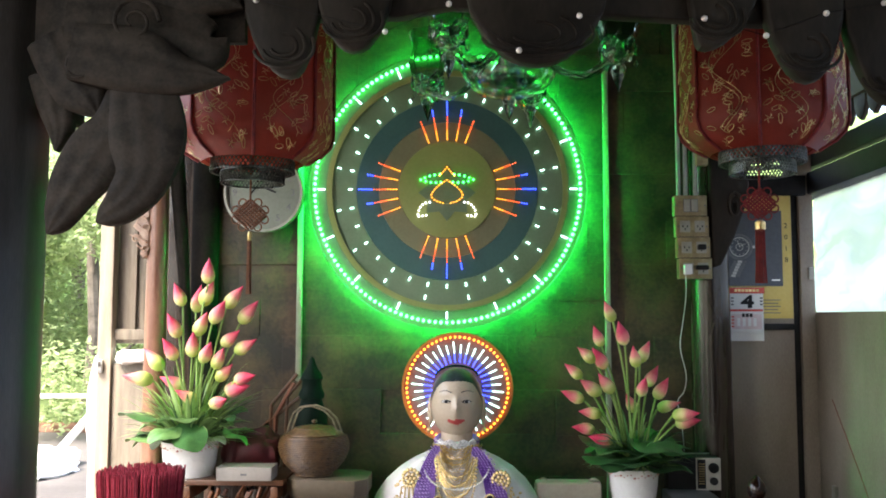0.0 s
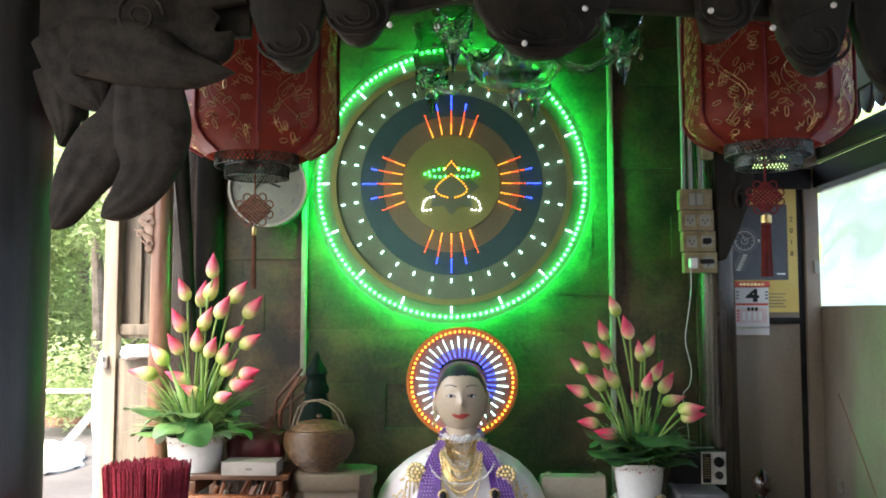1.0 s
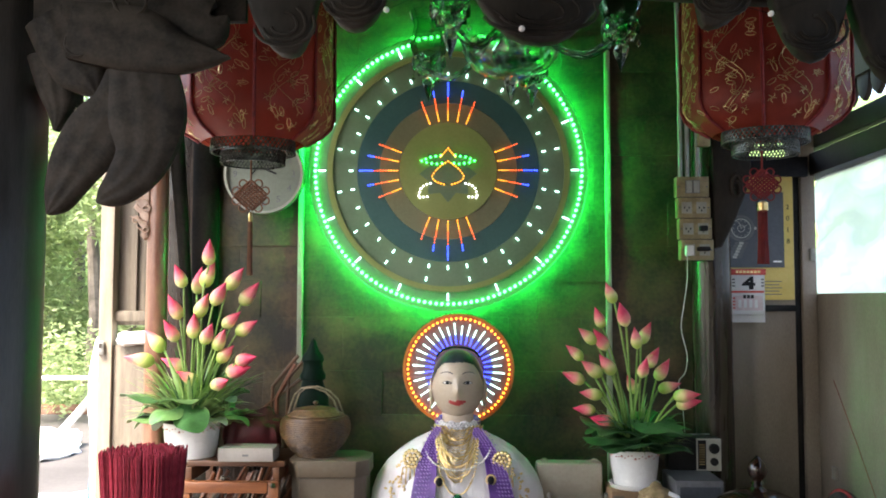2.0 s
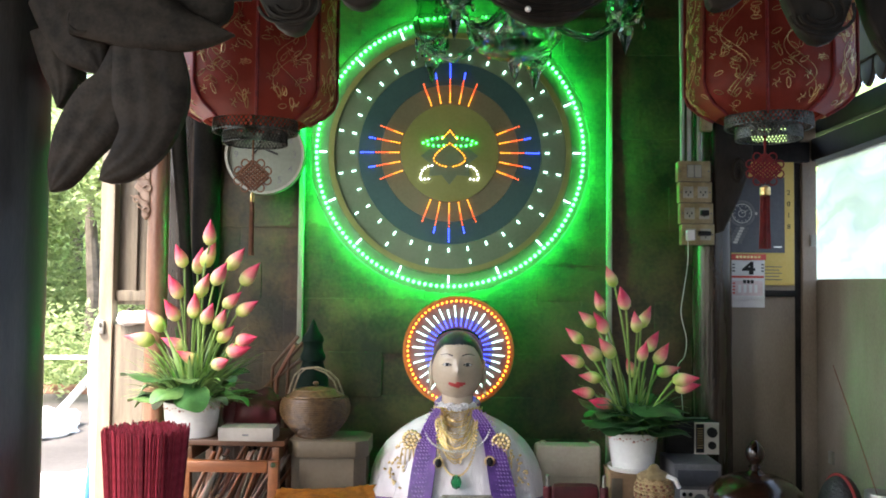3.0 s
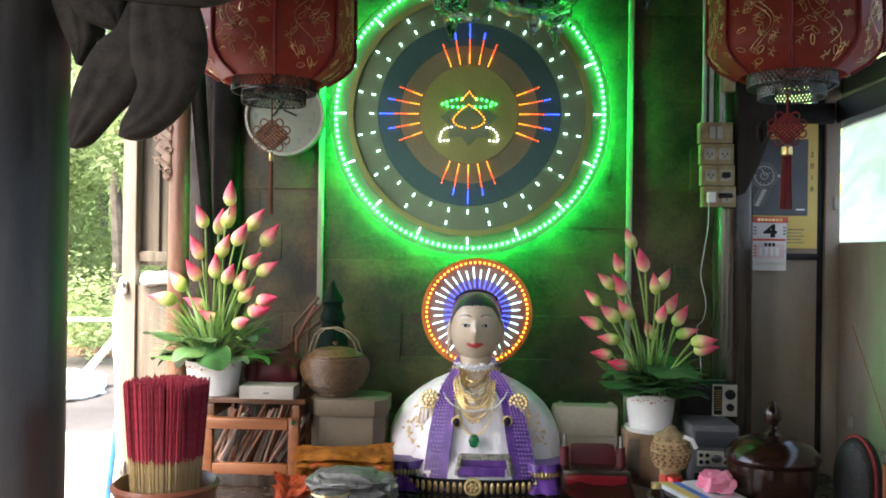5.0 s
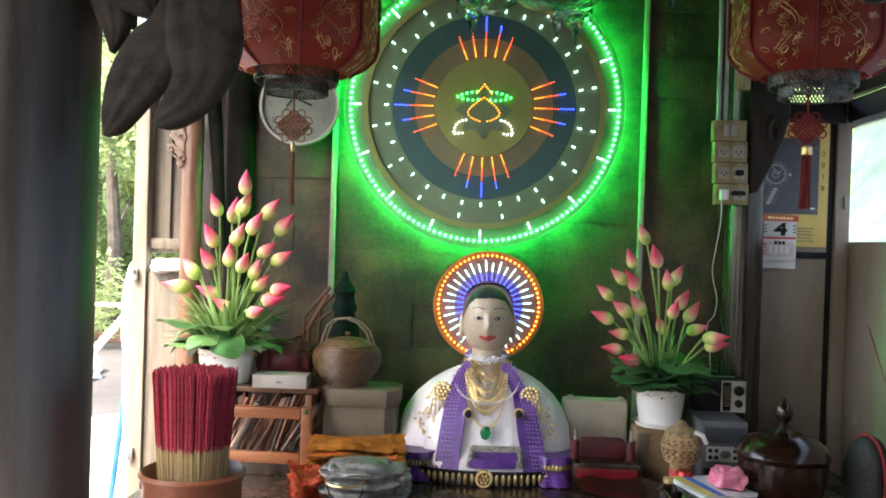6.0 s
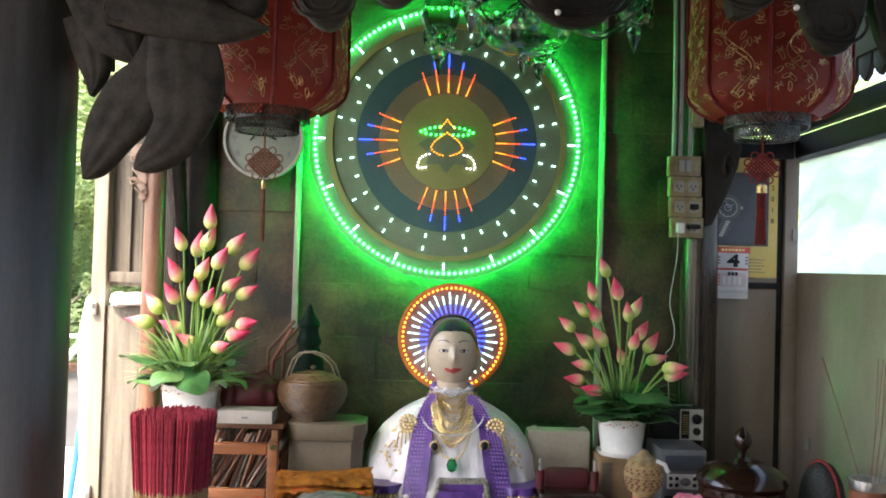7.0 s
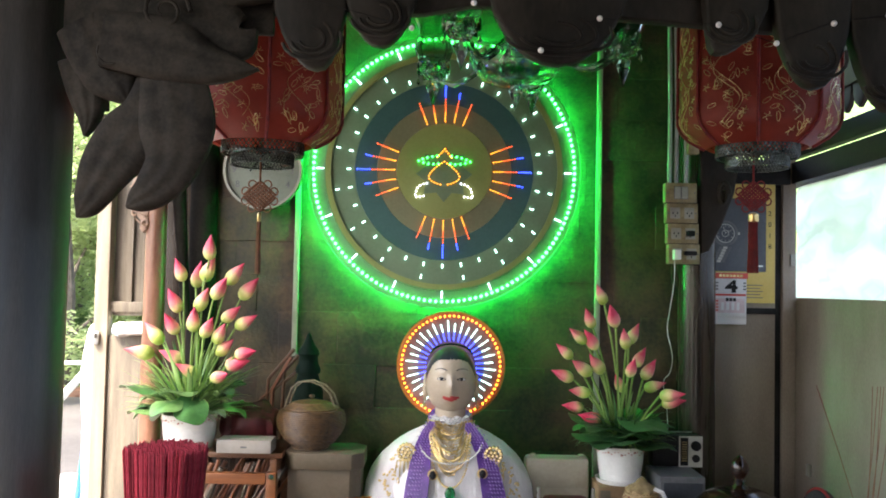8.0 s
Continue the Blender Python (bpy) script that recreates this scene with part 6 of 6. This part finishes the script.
# ---- cream bag, red case, carton, woven jar ----
cbg = thing("cream_handbag", (0.277, 2.97, 0.72), "cream flat bag standing behind the red case", "bag")
M_BAG = surf("cream_leather", (0.32, 0.28, 0.21), (0.42, 0.375, 0.29), 0.45, 9, 0.15)
part("body", boxed((0, 0, 0.125), (0.225, 0.07, 0.25), 0.016), M_BAG, cbg)
part("flap", boxed((0, -0.038, 0.195), (0.21, 0.006, 0.10), 0.003), M_BAG, cbg)
for x in (-0.085, 0.085):
    part("strap_loop", tube([(x + 0.012 * math.cos(a), -0.02, 0.252 + 0.008 * math.sin(a)) for a in [0.52 * q for q in range(7)]], 0.003, 6), M_BAG, cbg)
rcs = thing("red_case", (0.285, 2.78, 0.72), "dark red lacquered case with chrome pegs", "case")
part("base", boxed((0.0, 0, 0.045), (0.22, 0.16, 0.09), 0.012), M_JAR, rcs, "dark lacquered base")
part("lid", boxed((0.0, 0.03, 0.112), (0.15, 0.06, 0.075), 0.022), M_REDCLOTH, rcs)
part("lip", boxed((0.0, -0.085, 0.06), (0.19, 0.02, 0.03), 0.004), surf("bright_red_gloss", (0.14, 0.006, 0.012), (0.22, 0.012, 0.018), 0.2, 8, 0.02), rcs, "bright red front lip")
for x in (-0.095, 0.085):
    part("peg_base", lathe([(0, 0.09), (0.014, 0.09), (0.014, 0.15), (0, 0.15)], 16, (x, -0.02, 0)), M_REDCLOTH, rcs)
    part("peg", lathe([(0, 0.15), (0.006, 0.15), (0.006, 0.185), (0, 0.19)], 12, (x, -0.02, 0)), M_STEEL, rcs, "chrome peg")
tr = thing("round_tray", (0.31, 2.58, 0.72), "dark red lacquer round tray", "tray")
part("dish", lathe([(0, 0.0), (0.07, 0.0), (0.08, 0.02), (0.13, 0.05), (0.135, 0.056), (0.128, 0.056), (0.075, 0.028), (0, 0.024)], 48), M_JAR, tr)
ct = thing("brown_carton", (0.478, 2.90, 0.72), "brown cardboard carton under the flower pot", "box")
part("carton", boxed((0, 0, 0.09), (0.155, 0.15, 0.179), 0.003), surf("brown_card", (0.20, 0.12, 0.06), (0.32, 0.20, 0.11), 0.7, 8, 0.1), ct)
part("flap", boxed((-0.055, -0.077, 0.10), (0.035, 0.003, 0.13), 0.001), M_CREAM, ct)
wj = thing("woven_jar", (0.511, 2.68, 0.72), "small beaded woven jar with knotted cover", "jar")
part("body", lathe([(0, 0), (0.03, 0), (0.032, 0.10), (0.05, 0.125), (0.056, 0.155), (0.055, 0.18), (0.045, 0.205), (0, 0.21)], 30), M_STRAW, wj)
straw_me = mesh_of("straw_bead", ball(bmesh.new(), (0, 0, 0), 0.0045, 1), M_STRAW)
red_me2 = mesh_of("red_bead", ball(bmesh.new(), (0, 0, 0), 0.0045, 1), M_CLAY)
for k in range(10):
    z, r = 0.115 + 0.0098 * k, 0.040 + 0.018 * math.sin(math.pi * (k + 0.8) / 10.6)
    for i in range(30):
        a = 6.283 * (i + 0.5 * (k % 2)) / 30
        share("bead", straw_me if k in (0, 5, 8, 9) else (straw_me if (i + k) % 2 else red_me2), wj, pose(r * math.cos(a), r * math.sin(a), z) @ Matrix.Diagonal((1.25, 1.25, 1.0, 1)))
part("cover", lathe([(0, 0.0), (0.047, 0.0), (0.05, 0.008), (0.036, 0.020), (0.020, 0.028), (0.014, 0.038), (0.006, 0.044), (0, 0.045)], 24, wob=lambda a, z: 1 + 0.08 * math.sin(9 * a + 60 * z)), M_STRAW, wj, "knotted straw cover").location = (0, 0, 0.198)
part("bow", tube([(0.03, -0.04, 0.215), (0.055, -0.045, 0.205), (0.068, -0.04, 0.18)], 0.007, 6), M_WHITE, wj, "white ribbon end")
part("stand", lathe([(0, 0), (0.036, 0), (0.034, 0.09), (0, 0.09)], 20, (0, -0.002, 0.0)), M_PRINTRED, wj, "red stand")

# ---- pink packet and magazines ----
mg = thing("magazine", (0.56, 2.50, 0.80), "glossy white magazine with blue and yellow stripes", "magazine")
mg.rotation_euler.z = 0.3
part("pages", boxed((0, 0, 0.004), (0.17, 0.2, 0.008), 0.001), M_PAPER, mg)
part("cover", boxed((0, 0, 0.0095), (0.172, 0.202, 0.002)), M_PAPER, mg, "white cover")
part("cover_stripe", boxed((-0.03, 0, 0.0115), (0.022, 0.2, 0.001)), M_BLUE, mg, "blue cover stripe")
part("cover_band", boxed((-0.06, 0, 0.0115), (0.03, 0.2, 0.001)), M_YELLOW, mg, "yellow cover band")
bx = tagged(part("low_box", boxed((0.56, 2.50, 0.759), (0.2, 0.22, 0.078), 0.004), M_PILLAR), "low dark wooden box under the magazine", "box")
pk = tagged(part("pink_packet", cloth_bundle(0.09, 0.10, 0.055, 41, 0.01), M_PINK), "crumpled pink foil packet on the magazine", "packet")
pk.location = (0.60, 2.48, 0.813)

bb = thing("brown_bottle", (0.425, 2.46, 0.72), "small brown glass bottle with gold cap", "bottle")
part("glass", lathe([(0, 0), (0.03, 0), (0.032, 0.01), (0.032, 0.085), (0.02, 0.10), (0.012, 0.105), (0, 0.106)], 24), M_JAR, bb)
part("cap", lathe([(0, 0.104), (0.015, 0.104), (0.015, 0.118), (0, 0.12)], 18), M_GOLD, bb, "gold cap")
rt = thing("red_tin", (0.505, 2.60, 0.72), "small shiny red tin beside the woven jar", "tin")
part("can", lathe([(0, 0), (0.024, 0), (0.026, 0.004), (0.026, 0.10), (0.023, 0.104), (0, 0.104)], 24), surf("glossy_red_tin", (0.40, 0.015, 0.012), (0.5, 0.03, 0.02), 0.2, 8, 0.02, metal=0.3), rt)
lv = thing("leaf_sprig", (0.45, 2.36, 0.72), "small sprig of green leaves on the altar", "leaves")
r3 = random.Random(2)
for i in range(16):
    a = r3.uniform(0, 6.28)
    bm = bmesh.new()
    blade(bm, (0, 0, 0.0), (0.08 * math.cos(a), 0.04 * math.sin(a), r3.uniform(0.05, 0.115)), 0.02, 0.03)
    part("leaf", bm, M_FERN, lv)
gbw = thing("gilt_bowl", (-0.50, 2.385, 0.72), "small glass bowl with gilt rim", "bowl")
part("bowl", lathe([(0, 0.004), (0.025, 0.0), (0.03, 0.01), (0.05, 0.055), (0.054, 0.085), (0.051, 0.085), (0.046, 0.055), (0.026, 0.016), (0, 0.012)], 36), M_GLASS, gbw)
part("rim", tube([(0.0525 * math.cos(0.1745 * i), 0.0525 * math.sin(0.1745 * i), 0.086) for i in range(36)], 0.0035, 6, closed=True), M_GOLD, gbw, "gilt rim")

# ---- black case with red piping, incense cup ----
bc = thing("racket_case", (1.005, 2.50, 0.715), "black mesh rounded case with red piping", "case")
bc.rotation_euler.z = -1.15
def oval_case():
    bm = bmesh.new()
    ball(bm, (0, 0, 0.13), 1.0, 4, (1, 1, 1))
    for v in bm.verts:
        d = v.co - Vector((0, 0, 0.13))
        v.co = Vector((0.068 * d.x, 0.05 * math.copysign(abs(d.y) ** 0.6, d.y), 0.13 + 0.13 * d.z))
    return bm
part("shell", oval_case(), surf("black_mesh_fabric", (0.006, 0.006, 0.007), (0.03, 0.03, 0.032), 0.6, 120, 0.8, fine=400), bc)
part("piping", tube([(0.071 * math.cos(a), -0.006, 0.13 + 0.133 * math.sin(a)) for a in [0.157 * q for q in range(40)]], 0.005, 6, closed=True), M_KNOT, bc, "red piping")
cu = thing("incense_cup", (1.0, 2.22, 0.72), "brown wooden cup with steel rim holding incense", "cup")
part("body", lathe([(0, 0), (0.04, 0), (0.045, 0.02), (0.048, 0.25), (0.042, 0.25), (0.04, 0.05), (0, 0.045)], 30), M_CLAY, cu)
part("rim", lathe([(0.049, 0.245), (0.051, 0.25), (0.05, 0.272), (0.043, 0.272), (0.043, 0.248)], 30), M_STEEL, cu, "steel rim")
part("ash", lathe([(0, 0.24), (0.042, 0.24), (0, 0.25)], 20), M_GREYPL, cu)
for x, lx in ((-0.012, -0.115), (0.006, 0.02), (0.012, 0.045), (0.018, 0.03), (0.024, 0.06), (0.0, 0.04)):
    s = tagged(part("incense_stick", tube([(0, 0, 0), (lx * 0.5, 0, 0.18), (lx, 0.01, 0.36)], 0.0011, 5), M_CLAY), "single thin reddish incense stick standing in the cup", "incense stick", "sticks in the cup")
    s.location = (1.0 + x, 2.22, 0.955)


# ---- sockets, conduits and cable on the pillar ----
for k in range(4):
    so = thing("socket_box", (0.729 + 0.0045 * k, 3.045, 1.9215 - 0.0748 * k), ("yellowed surface-mounted switch box" if k == 0 else "yellowed surface-mounted socket box") + " on the pillar", "socket", "switch and socket boxes")
    part("box", boxed((0, 0.012, 0), (0.114, 0.035, 0.072), 0.004), M_IVORYPL, so)
    part("plate", boxed((0, -0.009, 0), (0.116, 0.008, 0.073), 0.003), M_IVORYPL, so)
    if k == 0:
        for x in (-0.013, 0.013):
            part("rocker", boxed((x, -0.015, 0.0), (0.021, 0.007, 0.042), 0.002), M_ROD, so)
            part("rocker_shadow_gap", boxed((x, -0.0135, 0.0), (0.025, 0.002, 0.046)), M_GREYPL, so)
    else:
        for x in (-0.026, 0.026):
            face = part("outlet", boxed((x, -0.0135, 0), (0.036, 0.003, 0.04), 0.001), M_ROD, so)
            for dx, dz in ((-0.008, 0), (0.008, 0), (0, -0.010)):
                part("hole", boxed((x + dx, -0.0153, dz), (0.004, 0.001, 0.007)), M_BLACK, face)
    for x in (-0.05, 0.05):
        part("screw", ball(bmesh.new(), (x, -0.0135, 0.0), 0.0035, 1, (1, 0.4, 1)), M_GREYPL, so)
    part("seam", boxed((0, -0.006, -0.0372), (0.112, 0.012, 0.0012)), M_BLACK, so)
    if k == 2:
        part("plug", boxed((0.024, -0.027, 0.0), (0.028, 0.024, 0.02), 0.005), M_BLACK, so)
    if k == 3:
        part("charger", boxed((-0.032, -0.03, -0.004), (0.026, 0.03, 0.036), 0.004), M_WHITE, so, "white charger plug")
        part("plug", boxed((0.02, -0.025, 0.003), (0.045, 0.02, 0.016), 0.005), M_BLACK, so)
for x, z1 in ((0.692, 2.7), (0.717, 2.7), (0.752, 2.7)):
    p = tagged(part("pipe", tube([(0, 0, 0), (0, 0, 0.3), (-0.006, 0.004, z1 - 1.966)], 0.008, 10), M_PIPE), "grey plastic cable pipe rising from the switch boxes", "pipe", "cable pipes")
    p.location = (x, 3.055, 1.957)
jb = tagged(part("junction_box", boxed((0.772, 3.04, 2.10), (0.042, 0.03, 0.07), 0.004), M_IVORYPL), "small yellowed junction box among the pipes", "junction box")
def smooth_path(pts, n=5):
    pts = [Vector(p) for p in pts]
    out = []
    for i in range(len(pts) - 1):
        a, b, c, d = pts[max(0, i - 1)], pts[i], pts[i + 1], pts[min(len(pts) - 1, i + 2)]
        for k in range(n):
            u = k / n
            out.append(0.5 * (2 * b + (c - a) * u + (2 * a - 5 * b + 4 * c - d) * u * u + (3 * b - a - 3 * c + d) * u ** 3))
    return out + [pts[-1]]


cab = tagged(part("white_cable", tube(smooth_path([(0.698, 3.0, 1.70), (0.698, 3.0, 1.60), (0.684, 3.0, 1.50), (0.672, 2.99, 1.42), (0.688, 2.98, 1.33), (0.68, 2.98, 1.27), (0.660, 2.99, 1.235), (0.68, 3.02, 1.15), (0.69, 3.035, 1.06)]), 0.0013, 6), M_WHITE), "thin white charging cable hanging to the radio", "cable")
brk = thing("dark_bracket", (0.855, 3.08, 1.90), "dark carved corbel on the pillar", "bracket")
part("corbel", slab([(-0.055, 0.22), (0.07, 0.22), (0.085, 0.10), (0.072, 0.02), (0.03, -0.09), (-0.02, -0.19), (-0.05, -0.2)], 0.06, 0.01, -0.045), M_DARK, brk)
part("scroll", tube([(0.03 + 0.022 * math.cos(a) * (1 - a / 14), -0.05, 0.02 + 0.05 * math.sin(a) * (1 - a / 14)) for a in [0.5 * q for q in range(18)]], 0.008, 7), M_DARK, brk)

# ---- poster and tear-off calendar ----
po = thing("poster_calendar", (1.035, 3.243, 1.765), "yellow wall calendar sheet with a dark watch picture", "poster")
part("sheet", boxed((0, 0, 0), (0.245, 0.004, 0.488)), M_YELLOW, po)
part("picture", boxed((-0.016, -0.0035, 0.020), (0.205, 0.002, 0.285)), M_NAVY, po, "dark slate picture")
wt = thing("printed_watch", (0.962, 3.2375, 1.79), "printed grey wristwatch picture", "print")
part("watch_face", plate(0.040, 0.0006, 0.001, 40), M_NAVY, wt, "dark dial")
for r, w in ((0.050, 0.009), (0.037, 0.003), (0.014, 0.002)):
    part("watch_ring", annulus(r - w, r, 0, 0.0008, 40), M_GREYPL if r > 0.04 else M_SILVERPL, wt)
for k in range(12):
    a = radians(30 * k)
    part("hour_mark", boxed((0.029 * math.cos(a), 0.0002, 0.029 * math.sin(a)), (0.003, 0.0008, 0.003)), M_SILVERPL, wt)
for lx, lz, an in ((0.010, 0.006, 0.5), (-0.004, 0.013, -1.2)):
    part("watch_pointer", boxed((lx, 0.0001, lz), (0.026, 0.0008, 0.002), 0, Matrix.Rotation(-an, 3, "Y")), M_SILVERPL, wt)
part("crown", boxed((0.053, 0.0002, 0), (0.008, 0.0008, 0.010)), M_SILVERPL, wt)
for k in range(6):
    for dx in (-0.017, 0.0, 0.017):
        part("watch_link", boxed((dx - 0.005 * k, 0.0002, -0.056 - 0.0105 * k), (0.0155, 0.0008, 0.009)), M_GREYPL if dx else M_SILVERPL, wt)
for k, chn in enumerate("2018"):
    writing(chn, 0.026, M_BLACK, po, (0.102, -0.003, 0.105 - 0.043 * k), name="numeral")
for k in range(5):
    part("text_bar", boxed((0.03, -0.0026, -0.175 - 0.012 * k), (0.09 - 0.02 * (k % 2), 0.001, 0.003)), M_GREYPL, po)
part("picture_bar", boxed((0.06, -0.0051, -0.10), (0.03, 0.001, 0.005)), M_STEEL, po)
tc = thing("day_calendar", (0.975, 3.225, 1.537), "white tear-off day calendar with red header", "calendar")
part("backing", boxed((0, 0.006, 0), (0.135, 0.004, 0.20)), M_PAPER, tc)
part("block", boxed((0, -0.003, 0.012), (0.124, 0.014, 0.165), 0.002), M_PAPER, tc)
part("header", boxed((0, -0.012, 0.088), (0.134, 0.005, 0.022), 0.001), M_PRINTRED, tc, "red and gold header")
for k in range(7):
    part("header_mark", boxed((-0.04 + 0.0135 * k, -0.0152, 0.088), (0.009, 0.001, 0.009)), M_GOLD, tc)
four = writing("4", 0.062, M_BLACK, tc, (0.004, -0.0105, 0.044), name="numeral", bold=0.0028)
four.scale = (1.45, 1, 1)
part("red_band", boxed((0, -0.0106, 0.014), (0.12, 0.001, 0.008)), M_PRINTRED, tc)
for x in (-0.052, 0.055):
    for k in range(3):
        part("text_bar", boxed((x, -0.0106, 0.06 - 0.012 * k), (0.010, 0.001, 0.006)), M_GREYPL, tc)
for k, x in enumerate((-0.012, 0.002, 0.016)):
    part("text_bar", boxed((x, -0.0106, -0.004), (0.011, 0.001, 0.013)), M_BLACK, tc)
part("tint", boxed((0, -0.0104, -0.028), (0.11, 0.0005, 0.055)), surf("pale_pink_print", (0.62, 0.48, 0.48), (0.72, 0.60, 0.60), 0.6, 30, 0.0), tc, "pale pink printed field")
for k in range(4):
    part("text_bar", boxed((-0.03 + 0.02 * k, -0.0112, -0.03), (0.011, 0.001, 0.03)), M_PAPER, tc)
    part("text_bar", boxed((-0.052, -0.0112, -0.01 - 0.012 * k), (0.01, 0.001, 0.006)), M_PRINTRED, tc)

# clips and crack on the east sheet wall
tagged(part("hasp", boxed((1.228, 3.24, 1.69), (0.022, 0.008, 0.045), 0.002), M_ROD), "small pale metal clip on the frame", "clip", kind="thing")
tagged(part("hasp", boxed((1.24, 3.12, 0.905), (0.012, 0.03, 0.045), 0.002), M_ROD), "small pale metal clip on the frame", "clip", kind="thing")

# ---- stone blocks of the north wall ----
rnd = random.Random(20)
blk = []
for k in range(4):
    bm = boxed((0, 0, 0), (1, 1, 1), 0.02)
    for v in bm.verts:
        v.co += Vector((noise.noise(v.co * 3 + Vector((k, 0, 0))), noise.noise(v.co * 3 + Vector((0, k, 5))), noise.noise(v.co * 3 + Vector((0, 9, k))))) * 0.02
    blk.append(mesh_of("stone_block", bm, M_STONE))
z, row = 0.60, 0
while z < 2.70:
    h = rnd.uniform(0.13, 0.21)
    x = -1.11 + (0.17 if row % 2 else 0) - 0.2
    while x < 0.84:
        w = rnd.uniform(0.2, 0.44)
        x0, x1 = max(-1.115, x), min(0.85, x + w)
        if x1 - x0 > 0.05:
            dp = 0.05
            share("stone_block", rnd.choice(blk), wall_north, pose((x0 + x1) / 2, 3.225 - 0.008 + rnd.uniform(-0.004, 0.006), z + h / 2) @ Matrix.Diagonal((x1 - x0 + 0.004, dp, h + 0.004, 1)))
        x += w
    z += h
    row += 1
